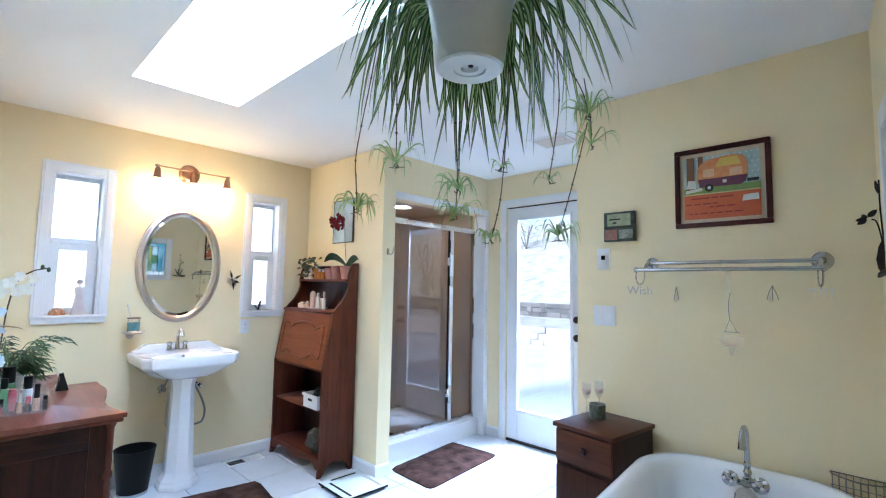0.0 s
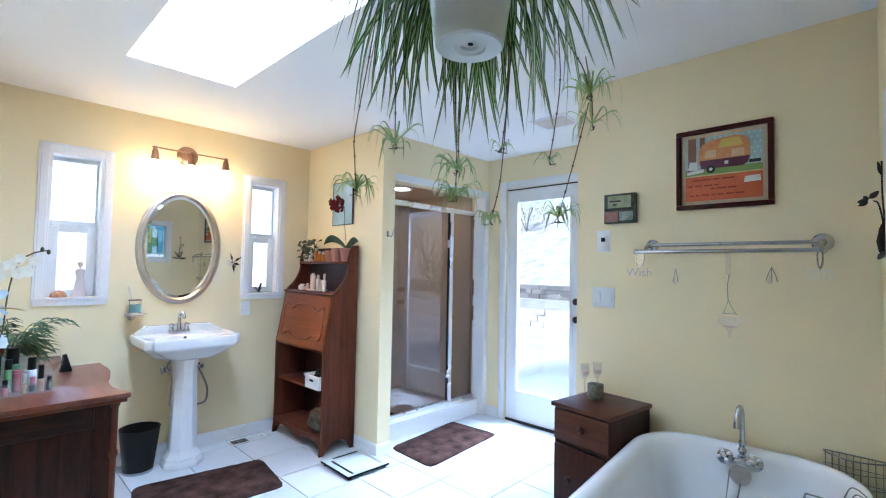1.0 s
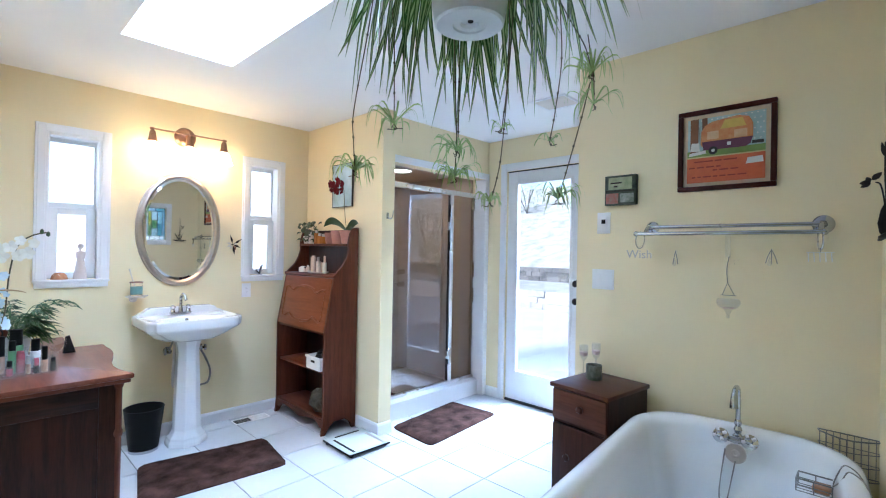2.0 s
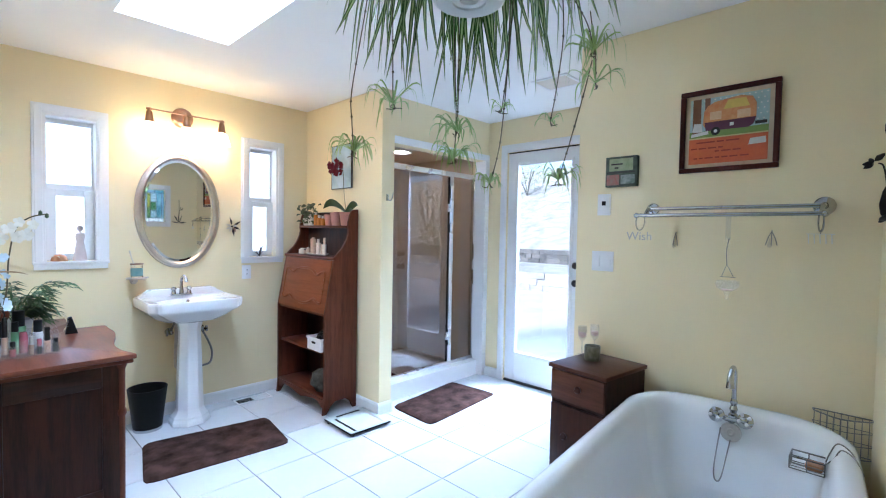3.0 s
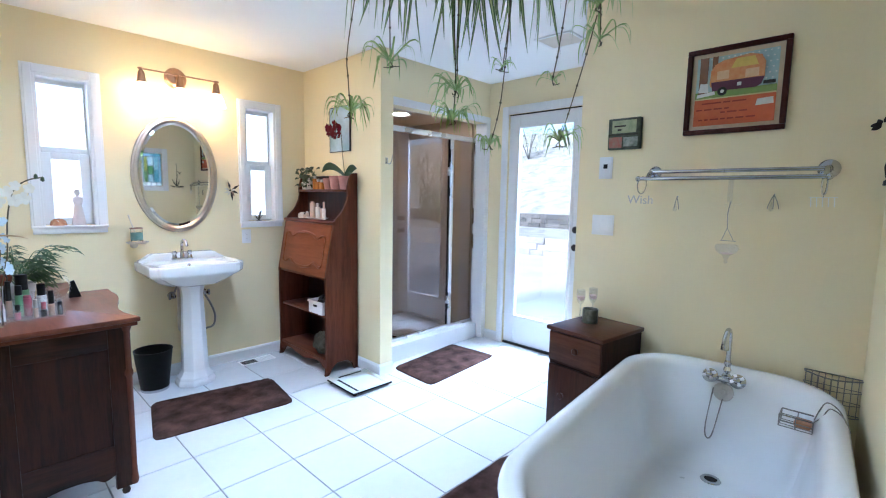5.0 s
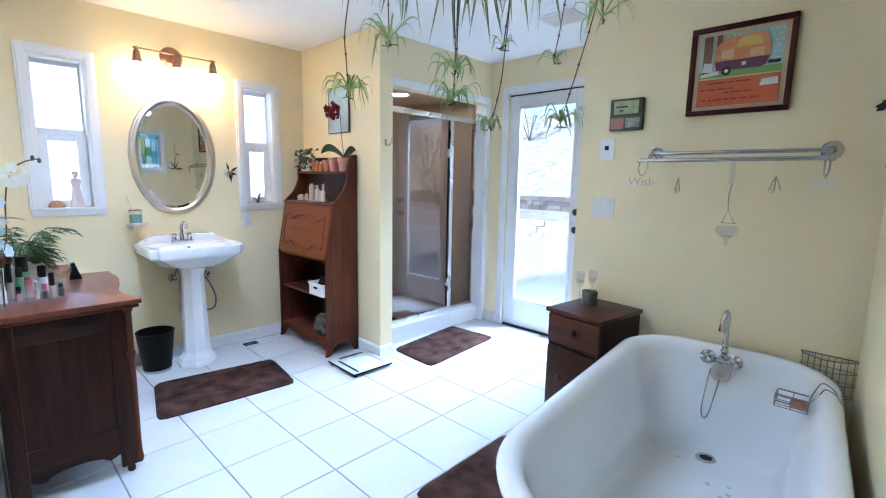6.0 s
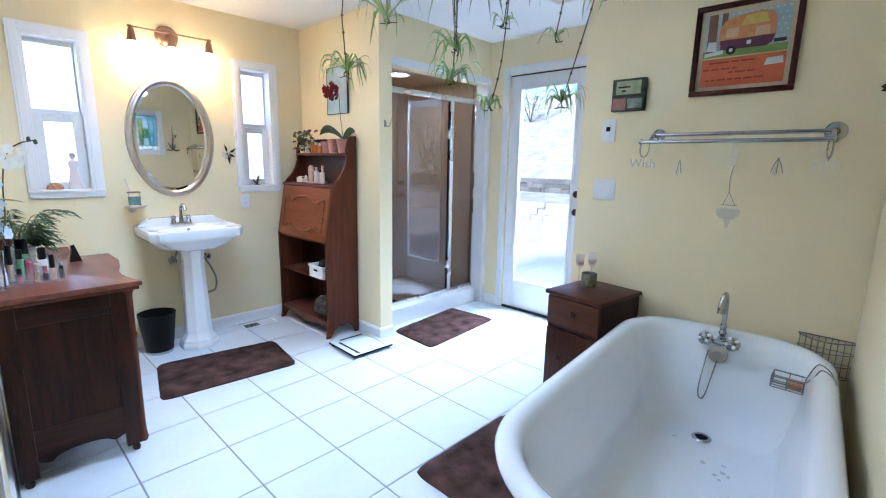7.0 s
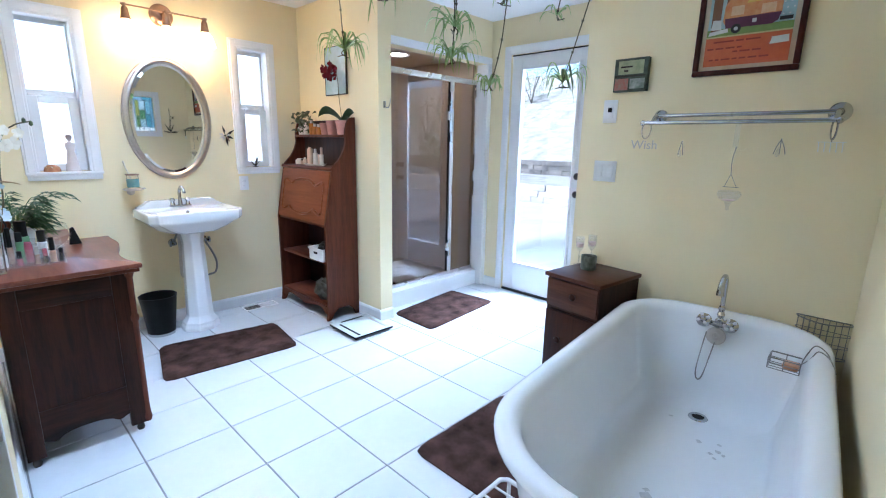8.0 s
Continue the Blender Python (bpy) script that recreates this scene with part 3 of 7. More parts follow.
# near wall: the strong daylight on its stones is put into a paler colour
M_GLARE_STONES = [surf("glare_pale_stone", (0.17, 0.168, 0.16), (0.25, 0.245, 0.235), 0.9, 9, 0.8, 40), surf("glare_pale_stone", (0.21, 0.205, 0.195), (0.3, 0.295, 0.285), 0.9, 9, 0.8, 40)]
M_BUSH = surf("bush_leaf", (0.05, 0.085, 0.03), (0.11, 0.15, 0.06), 0.6, 9, 0, 60)
# one sheet: patio, two terraces and the slope behind
bm = bmesh.new()
prof = [(-400, -0.12), (10.2, -0.12), (10.21, 0.3), (13.8, 0.34), (13.81, 0.75), (26, 5.5), (60, 9), (400, 9)]
ya, yb = -400, 400
rows_ = [[bm.verts.new((x, y, z)) for y in (ya, -30, -6, 10, 40, yb)] for x, z in prof]
for r0, r1 in zip(rows_, rows_[1:]):
    for k in range(5):
        f = bm.faces.new((r0[k], r0[k + 1], r1[k + 1], r1[k]))
        f.material_index = 0 if r1[0].co.x < 10.3 else 1
structure("ground", bm, [M_PATIO, M_GRASS], "pale patio rising in terraces to a grassy slope", "ground")
for x, z, h, n in ((10.05, -0.12, 0.46, 30), (13.65, 0.33, 0.47, 30)):
    gw = thing("garden_wall", x, 4, z, "low dry-laid grey stone retaining wall", "wall", "garden walls")
    part("core", B(x + 0.03, -16, z, x + 0.15, 16, z + h - 0.02), M_STONE, gw)
    rng = random.Random(int(x * 10))
    for row in range(3):
        y = -12.0
        while y < 12:
            w = rng.uniform(0.2, 0.6)
            hh = h / 3
            part("stone", B(x - rng.uniform(0.0, 0.05), y - 0.006, z + row * hh - 0.004, x + 0.06, y + w + 0.006, z + (row + 1) * hh + rng.uniform(0.0, 0.015), 0.012, seg=1), rng.choice(M_STONES if x > 12 else M_GLARE_STONES), gw)
            y += w


def bush(x, y, z, r, n, seed):
    rng = random.Random(seed)
    b_ = thing("bush", x, y, z, "loose winter shrub on the garden terrace", "bush", "garden shrubs")
    bm = bmesh.new()
    for k in range(7):
        a = rng.uniform(0, 6.28)
        tube(bm, curve([(x, y, z - 0.05), (x + 0.3 * r * math.cos(a), y + 0.3 * r * math.sin(a), z + 0.6 * r), (x + 0.8 * r * math.cos(a), y + 0.8 * r * math.sin(a), z + rng.uniform(1, 1.7) * r)], 4), 0.02, 5)
    part("branch", bm, M_STONE, b_)
    bm = bmesh.new()
    for k in range(n):
        d = Vector((rng.gauss(0, 1), rng.gauss(0, 1), rng.gauss(0, 0.8))).normalized() * r * rng.uniform(0.45, 1.0)
        c = Vector((x, y, z + 0.95 * r)) + d
        u = Vector((rng.gauss(0, 1), rng.gauss(0, 1), rng.gauss(0, 1))).normalized()
        v = u.orthogonal().normalized()
        s = rng.uniform(0.04, 0.09)
        bm.faces.new([bm.verts.new(c + s * q) for q in (u, 0.45 * v, -u, -0.45 * v)])
    tagged(part("foliage", bm, M_BUSH, b_, smooth=False), kind="stuff")


for k, (x, y, r) in enumerate(((12.0, 3.2, 0.55), (11.2, -4.6, 0.7), (12.2, -6.4, 0.8), (11.4, -8.4, 0.7), (15.5, 4.5, 0.8), (15.2, -7.5, 1.0), (15.6, -10.5, 1.2), (20.5, 13.6, 1.1), (17.5, -5.5, 1.2))):
    bush(x, y, 0.33 if x < 13.6 else 0.75 + (x - 13.81) * 0.39, r, 420, k)

# ---------------------------------------------------------------- bathtub
TUB_TURN = radians(5)      # the tub stands a little askew


def tub_outline(ins, head=0.0, n_head=28):
    """Plan of the tub: round at the head, rounded corners at the tap end; ins: how far inside the rim."""
    xa, xb, yc, hw, rc = 0.735 + ins + head, 2.272 - ins, 0.362, 0.378 - ins, max(0.24 - ins, 0.06)
    xh = xa + hw * 0.95
    pts = [(xh - (xh - xa) * math.sin(math.pi * k / n_head), yc - hw * math.cos(math.pi * k / n_head)) for k in range(n_head + 1)]
    pts += [(xh + (xb - rc - xh) * k / 6, yc + hw) for k in range(1, 6)]
    pts += [(xb - rc + rc * math.sin(a), yc + hw - rc + rc * math.cos(a)) for a in (math.pi / 2 * k / 8 for k in range(9))]
    pts += [(xb, yc + (hw - rc) * (1 - 2 * k / 4)) for k in range(1, 4)]
    pts += [(xb - rc + rc * math.cos(a), yc - hw + rc - rc * math.sin(a)) for a in (math.pi / 2 * k / 8 for k in range(9))]
    pts += [(xb - rc - (xb - rc - xh) * k / 6, yc - hw) for k in range(1, 6)]
    c, s = math.cos(TUB_TURN), math.sin(TUB_TURN)
    return [(1.5 + (x - 1.5) * c - (y - yc) * s, yc + (x - 1.5) * s + (y - yc) * c) for x, y in pts]


tub = thing("bathtub", 1.48, 0.368, 0.0, "white roll-rim cast-iron clawfoot bathtub, empty", "bathtub")
bm = bmesh.new()
rings = []
for ins, z, hd in ((0.16, 0.145, 0.12), (0.10, 0.17, 0.09), (0.07, 0.25, 0.06), (0.055, 0.40, 0.03), (0.045, 0.54, 0.0), (0.035, 0.566, 0), (0.012, 0.572, 0), (0.002, 0.583, 0), (0.0, 0.597, 0),
                   (0.008, 0.612, 0), (0.026, 0.62, 0), (0.046, 0.617, 0), (0.062, 0.604, 0), (0.072, 0.582, 0), (0.08, 0.53, 0.01), (0.09, 0.45, 0.03), (0.105, 0.36, 0.06), (0.12, 0.28, 0.10), (0.14, 0.225, 0.14),
                   (0.175, 0.2, 0.17), (0.22, 0.19, 0.19)):
    rings.append([bm.verts.new((x, y, z)) for x, y in tub_outline(ins, hd)])
for a, b_ in zip(rings, rings[1:]):
    for k in range(len(a)):
        bm.faces.new((a[k], a[(k + 1) % len(a)], b_[(k + 1) % len(a)], b_[k]))
bm.faces.new(rings[-1])
bm.faces.new(rings[0][::-1])
shell = part("shell", bm, M_ENAMEL, tub, "glossy white enamel")
for x, y in ((1.0, 0.14), (1.0, 0.51), (2.0, 0.21), (2.0, 0.62)):
    bm = tube(bmesh.new(), curve([(x, y, 0.175), (x, y + (0.05 if y > 0.37 else -0.05), 0.12), (x, y + (0.02 if y > 0.37 else -0.02), 0.05), (x, y + (0.045 if y > 0.37 else -0.045), 0.02)], 5),
              [0.035 - 0.0009 * k for k in range(16)], 10)
    lathe(bm, [(0, 0), (0.026, 0), (0.03, 0.015), (0.02, 0.03), (0, 0.032)], x, y + (0.045 if y > 0.37 else -0.045), 0.0, 14)
    part("foot", bm, M_ENAMEL, tub, "white claw foot")
part("drain", lathe(bmesh.new(), [(0.0, 0.001), (0.022, 0.001), (0.024, 0.006), (0.034, 0.006), (0.038, 0.0015)], 2.035, 0.413, 0.1905, 24), [M_CHROME], tub, "chrome drain ring")
part("drain_hole", lathe(bmesh.new(), [(0.0, 0.0035), (0.021, 0.0035), (0.021, 0.0)], 2.035, 0.413, 0.1905, 20), M_BLACK, tub, "dark drain hole")
M_STAIN = surf("worn_enamel", (0.48, 0.48, 0.47), (0.62, 0.62, 0.60), 0.5, 30, 0.2, 90)
rng = random.Random(5)
for x, y, r in ((1.86, 0.36, 0.012), (1.89, 0.30, 0.01), (1.84, 0.29, 0.014), (1.81, 0.31, 0.011), (1.42, 0.40, 0.02), (1.45, 0.41, 0.012), (1.97, 0.5, 0.01), (1.83, 0.27, 0.009), (1.79, 0.29, 0.008)):
    bm = bmesh.new()
    bm.faces.new([bm.verts.new((x + r * rng.uniform(0.5, 1.2) * math.cos(a), y + r * rng.uniform(0.5, 1.2) * math.sin(a), 0.1909)) for a in (6.283 * k / 9 for k in range(9))])
    part("worn_spot", bm, M_STAIN, tub, "dull worn patch in the enamel")
# tap
FX, FY = 2.195, 0.421
tap = thing("bath_tap", FX, FY, 0.6, "chrome gooseneck bath tap with white cross handles", "tap")
part("spout", tube(bmesh.new(), curve([(FX, FY, 0.56), (FX, FY, 0.62), (FX, FY, 0.70), (FX - 0.002, FY, 0.75), (FX - 0.022, FY, 0.785), (FX - 0.055, FY, 0.785), (FX - 0.075, FY, 0.755), (FX - 0.078, FY, 0.715)], 6),
                   [0.0095] * 30 + [0.0095 + 0.0005 * k for k in range(13)], 14), M_CHROME, tap)
bm = lathe(bmesh.new(), [(0, 0), (0.017, 0), (0.019, 0.02), (0.011, 0.03), (0.016, 0.045), (0.0105, 0.06), (0.0145, 0.072), (0.0098, 0.088)], FX, FY, 0.565, 20)
part("collar", bm, M_CHROME, tap)
bm = tube(bmesh.new(), [(FX - 0.03, FY - 0.06, 0.575), (FX - 0.03, FY + 0.06, 0.575)], 0.011, 12)
tube(bm, [(FX + 0.02, FY, 0.575), (FX - 0.035, FY, 0.575)], 0.016, 12)
part("mixer_body", bm, M_CHROME, tap)
for s in (-1, 1):
    y = FY + s * 0.05
    bm = lathe(bmesh.new(), [(0, 0), (0.022, 0), (0.029, 0.006), (0.03, 0.014), (0.024, 0.022), (0.014, 0.027), (0.012, 0.04), (0.006, 0.044), (0, 0.045)], FX - 0.038, y, 0.58, 16, m=Matrix.Rotation(radians(-60), 4, "Y"))
    h = part("tap_handle", bm, M_CHROME, tap)
    bm = bmesh.new()
    c = Vector((FX - 0.066, y, 0.598))
    for k in range(4):
        d = Matrix.Rotation(radians(-60), 3, "Y") @ Vector((math.cos(math.pi / 2 * k + 0.5), math.sin(math.pi / 2 * k + 0.5), 0))
        tube(bm, [c + 0.004 * d, c + 0.014 * d, c + 0.023 * d, c + 0.027 * d], [0.005, 0.0055, 0.008, 0.004], 8)
    part("cross", bm, M_PORC, h, "white porcelain cross")
ov = thing("overflow_plate", 2.19, 0.424, 0.52, "grey metal overflow plate with hanging plug chain", "drain plate")
part("plate", lathe(bmesh.new(), [(0, 0.002), (0.006, 0.002), (0.008, 0.006), (0.013, 0.006), (0.016, 0.003), (0.037, 0.003), (0.039, -0.004), (0, -0.02)], 2.172, 0.424, 0.518, 24, m=Matrix.Rotation(radians(-80), 4, "Y")), M_NICKEL, ov, "dull grey plate with a pierced centre")
ch = curve([(2.16, 0.458, 0.53), (2.152, 0.464, 0.47), (2.14, 0.472, 0.37), (2.136, 0.468, 0.325), (2.138, 0.455, 0.315), (2.142, 0.443, 0.345), (2.15, 0.43, 0.43), (2.16, 0.422, 0.49)], 14)
bm = bmesh.new()
for p in ch:
    bmesh.ops.create_icosphere(bm, subdivisions=1, radius=0.0032, matrix=Matrix.Translation(p))
tube(bm, ch, 0.0012, 5)
part("chain", bm, M_WIRE, ov, "bead chain")


def wire_parts(parent, x0, y0, z0, x1, y1, z1, nx, ny, nz, r):
    """A basket of bent wires, each a part of its own."""
    for z in [z0 + (z1 - z0) * k / nz for k in range(nz + 1)]:
        part("rim" if z == z1 else "hoop", tube(bmesh.new(), [(x0, y0, z), (x1, y0, z), (x1, y1, z), (x0, y1, z)], r * (1.6 if z == z1 else 1), 6, closed=True), M_WIRE, parent)
    for k in range(nx + 1):
        x = x0 + (x1 - x0) * k / nx
        part("wire", tube(bmesh.new(), [(x, y0, z1), (x, y0, z0), (x, y1, z0), (x, y1, z1)], r, 6), M_WIRE, parent)
    for k in range(ny + 1):
        y = y0 + (y1 - y0) * k / ny
        part("wire", tube(bmesh.new(), [(x0, y, z1), (x0, y, z0), (x1, y, z0), (x1, y, z1)], r, 6), M_WIRE, parent)


caddy = thing("soap_caddy", 2.065, 0.16, 0.5, "wire soap caddy hooked over the tub rim", "soap dish")
wire_parts(caddy, 2.03, 0.116, 0.503, 2.10, 0.214, 0.545, 3, 2, 2, 0.0017)
for x, y in ((0.0, 0.0), (-0.055, -0.012)):
    part("hook", tube(bmesh.new(), curve([(2.065 + x / 2, 0.116, 0.545), (2.045 + x, 0.104 + y, 0.59), (2.025 + x, 0.085 + y, 0.632), (1.985 + x, 0.05 + y, 0.628), (1.965 + x, 0.028 + y, 0.59)], 6), 0.0022, 6), M_WIRE, caddy)
M_SOAP = surf("tan_soap", (0.42, 0.2, 0.1), (0.5, 0.27, 0.15), 0.45, 12, 0.05, 60)
single("soap_bar", B(2.04, 0.12, 0.506, 2.095, 0.172, 0.53, 0.009), M_SOAP, "tan bar of soap in the wire caddy", "soap", at=(2.065, 0.145, 0.506))
wb = thing("wire_basket", 2.26, 0.09, 0.5, "wire storage basket hung in the wall corner", "basket")
for z0_, bulge, r_ in ((0.652, 0.055, 0.0026), (0.605, 0.05, 0.0014), (0.555, 0.045, 0.0014), (0.505, 0.04, 0.0018)):
    part("hoop", tube(bmesh.new(), curve([(2.316, 0.178, z0_), (2.312 - bulge * 0.5, 0.165, z0_), (2.312 - bulge, 0.09, z0_ - 0.004), (2.312 - bulge * 0.5, 0.01, z0_), (2.316, 0.003, z0_)], 6), r_, 6), M_WIRE, wb)
    part("back_wire", tube(bmesh.new(), [(2.316, 0.003, z0_), (2.316, 0.178, z0_)], r_, 6), M_WIRE, wb)
for k in range(9):
    y = 0.012 + 0.02 * k
    q = math.sin(math.pi * (y - 0.008) / 0.17)
    part("wire", tube(bmesh.new(), [(2.316, y, 0.652), (2.316, y, 0.505), (2.312 - 0.04 * q, y, 0.503), (2.312 - 0.055 * q, y, 0.65)], 0.0012, 6), M_WIRE, wb)
wr = thing("wire_rack", 0.95, 0.68, 0.0, "white tubular wire rack beside the bathtub", "rack")
M_WHITEROD = surf("white_coated_wire", (0.8, 0.8, 0.8), (0.75, 0.75, 0.75), 0.4, 10, 0, 50)
bm = bmesh.new()
RX0, RX1, RY0, RY1, RZ = 0.80, 1.185, 0.66, 0.80, 0.165
part("frame", tube(bm, [(RX0 + 0.02, RY0, RZ), (RX1 - 0.02, RY0, RZ), (RX1, RY0 + 0.02, RZ), (RX1, RY1 - 0.02, RZ), (RX1 - 0.02, RY1, RZ), (RX0 + 0.02, RY1, RZ), (RX0, RY1 - 0.02, RZ), (RX0, RY0 + 0.02, RZ)], 0.008, 10, closed=True), M_WHITEROD, wr)
for x in (RX0, RX1):
    for y in (RY0 + 0.025, RY1 - 0.025):
        part("leg", tube(bmesh.new(), [(x, y, 0.0), (x, y, RZ)], 0.007, 8), M_WHITEROD, wr)
for k in range(6):
    part("rung", tube(bmesh.new(), [(RX0 + 0.05 + 0.055 * k, RY0, RZ), (RX0 + 0.05 + 0.055 * k, RY1, RZ)], 0.004, 6), M_WHITEROD, wr)


# ---------------------------------------------------------------- small cabinet beside the tub
cb = thing("bedside_cabinet", 2.12, 0.97, 0.0, "dark walnut cabinet with one drawer and a door", "cabinet")
cx0, cx1, cy0, cy1, ct = 1.938, 2.283, 0.82, 1.118, 0.70
cb.rotation_euler.z = radians(-7.5)      # stands askew
bm = bmesh.new()
box(bm, cx0 + 0.012, cy0 + 0.004, 0.03, cx1, cy0 + 0.022, ct - 0.02, 0.002, seg=1)
box(bm, cx0 + 0.012, cy1 - 0.022, 0.03, cx1, cy1 - 0.004, ct - 0.02, 0.002, seg=1)
box(bm, cx1 - 0.012, cy0 + 0.022, 0.03, cx1 - 0.002, cy1 - 0.022, ct - 0.02)
box(bm, cx0 + 0.02, cy0 + 0.022, 0.03, cx1 - 0.012, cy1 - 0.022, 0.05)
box(bm, cx0 + 0.014, cy0 + 0.022, 0.515, cx1 - 0.012, cy1 - 0.022, 0.53)
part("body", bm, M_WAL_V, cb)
part("top", B(cx0 - 0.008, cy0 - 0.006, ct - 0.02, cx1 + 0.004, cy1 + 0.006, ct, 0.004), M_WAL_Y, cb, "worn walnut top, light from above in its colour")
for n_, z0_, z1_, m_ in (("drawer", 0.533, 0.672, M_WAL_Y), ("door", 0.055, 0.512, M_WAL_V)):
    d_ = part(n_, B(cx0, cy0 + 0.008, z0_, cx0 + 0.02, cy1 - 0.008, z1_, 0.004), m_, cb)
    ky, kz = ((cy0 + cy1) / 2 - 0.02, 0.612) if n_ == "drawer" else (cy1 - 0.10, 0.375)
    part("knob", lathe(bmesh.new(), [(0, -0.002), (0.007, 0), (0.008, 0.008), (0.015, 0.014), (0.017, 0.02), (0.011, 0.027), (0, 0.028)], cx0, ky, kz, 18, m=Matrix.Rotation(radians(-90), 4, "Y")), M_WAL_V, d_, "round turned knob")
for x, y in ((cx0 + 0.03, cy0 + 0.03), (cx0 + 0.03, cy1 - 0.03), (cx1 - 0.03, cy0 + 0.03), (cx1 - 0.03, cy1 - 0.03)):
    part("foot", B(x - 0.014, y - 0.014, 0.0, x + 0.014, y + 0.014, 0.03, 0.003), M_WAL_V, cb)

M_STONEWARE = surf("mottled_green_stoneware", (0.10, 0.115, 0.075), (0.3, 0.3, 0.24), 0.4, 40, 0.2, 120)
single("candle_holder", lathe(bmesh.new(), [(0, 0), (0.035, 0), (0.038, 0.004), (0.038, 0.07), (0.034, 0.07), (0.034, 0.02), (0, 0.02)], 2.15, 1.02, 0.7, 24), M_STONEWARE, "squat mottled green stoneware candle cup on the cabinet", "candle holder", at=(2.15, 1.02, 0.7))
M_PINK = surf("pink_wax", (0.82, 0.58, 0.5), (0.75, 0.5, 0.42), 0.5, 20, 0.05, 60)
for x, y, s in ((2.19, 1.095, 1.0), (2.255, 1.06, 1.03)):
    gl = thing("stem_glass", x, y, 0.7, "small clear stemmed candle glass with pink wax", "candle glass", "stemmed glasses")
    part("bowl", lathe(bmesh.new(), [(0.026, 0), (0.027, 0.003), (0.004, 0.008), (0.0035, 0.07 * s), (0.012, 0.08 * s), (0.021, 0.095 * s), (0.023, 0.12 * s), (0.022, 0.15 * s), (0.0205, 0.15 * s), (0.021, 0.12 * s), (0.018, 0.098 * s), (0, 0.088 * s)], x, y, 0.7, 20), M_THIN, gl)
    part("wax", lathe(bmesh.new(), [(0, 0.0895 * s), (0.0165, 0.099 * s), (0.0195, 0.115 * s), (0, 0.115 * s)], x, y, 0.7, 16), M_PINK, gl, "pink wax")


# ---------------------------------------------------------------- pedestal sink
def chamfered(x0, x1, y0, y1, c, back=0.0):
    """Basin outline: scalloped front corners, nearly square back corners, with points spread along every run."""
    key = [(x0 + back, y1), (x0, y1 - back), (x0, y0 + c * 1.25), (x0 + c * 0.22, y0 + c * 0.95), (x0 + c * 0.62, y0 + c * 0.52), (x0 + c * 0.78, y0 + c * 0.18), (x0 + c * 1.2, y0),
           (x1 - c * 1.2, y0), (x1 - c * 0.78, y0 + c * 0.18), (x1 - c * 0.62, y0 + c * 0.52), (x1 - c * 0.22, y0 + c * 0.95), (x1, y0 + c * 1.25), (x1, y1 - back), (x1 - back, y1)]
    out = []
    for (a, b_), (e, f) in zip(key, key[1:] + key[:1]):
        out += [(a + (e - a) * k / 4, b_ + (f - b_) * k / 4) for k in range(4)]
    return out


sk = thing("pedestal_sink", 1.05, 3.38, 0.0, "white porcelain pedestal sink with angular corners", "sink")
sx0, sx1, sy0, sy1 = 0.768, 1.345, 3.155, 3.588
bm = bmesh.new()


def ring_at(x0, x1, y0, y1, c, z, k=0.0):
    return [bm.verts.new((x, y, z)) for x, y in chamfered(x0, x1, y0, y1, c, k)]


def ell(cx, cy, rx, ry, z, n=10):
    out = []
    for x, y in chamfered(cx - 1, cx + 1, cy - 1, cy + 1, 0.62, 0.35):
        a = math.atan2(y - cy, x - cx)
        out.append(bm.verts.new((cx + rx * math.cos(a), cy + ry * math.sin(a), z)))
    return out


mx = (sx0 + sx1) / 2
rs = [ring_at(mx - 0.085, mx + 0.085, 3.29, 3.46, 0.04, 0.685, 0.03), ring_at(mx - 0.16, mx + 0.16, 3.235, 3.53, 0.06, 0.70, 0.04), ring_at(mx - 0.225, mx + 0.225, sy0 + 0.05, sy1 - 0.01, 0.07, 0.73, 0.03),
      ring_at(sx0 + 0.03, sx1 - 0.03, sy0 + 0.024, sy1 - 0.002, 0.06, 0.762, 0.015), ring_at(sx0 + 0.012, sx1 - 0.012, sy0 + 0.01, sy1, 0.056, 0.774, 0.01), ring_at(sx0 + 0.003, sx1 - 0.003, sy0 + 0.003, sy1, 0.054, 0.788, 0.01), ring_at(sx0, sx1, sy0, sy1, 0.054, 0.832, 0.01),
      ring_at(sx0 + 0.004, sx1 - 0.004, sy0 + 0.003, sy1, 0.054, 0.843, 0.01), ring_at(sx0 + 0.016, sx1 - 0.016, sy0 + 0.013, sy1 - 0.004, 0.052, 0.846, 0.01),
      ring_at(sx0 + 0.03, sx1 - 0.03, sy0 + 0.028, sy1 - 0.12, 0.05, 0.838, 0.02), ell(mx, 3.315, 0.215, 0.125, 0.832), ell(mx, 3.315, 0.195, 0.11, 0.80), ell(mx, 3.325, 0.13, 0.075, 0.74), ell(mx, 3.33, 0.03, 0.03, 0.728)]
for a, b_ in zip(rs, rs[1:]):
    for k in range(len(a)):
        bm.faces.new((a[k], a[(k + 1) % len(a)], b_[(k + 1) % len(a)], b_[k]))
bm.faces.new(rs[0][::-1])
bm.faces.new(rs[-1])
basin = part("basin", bm, M_PORC, sk)
mod = basin.modifiers.new("soft", "BEVEL")
mod.width, mod.segments, mod.limit_method, mod.angle_limit = 0.006, 3, "ANGLE", radians(25)
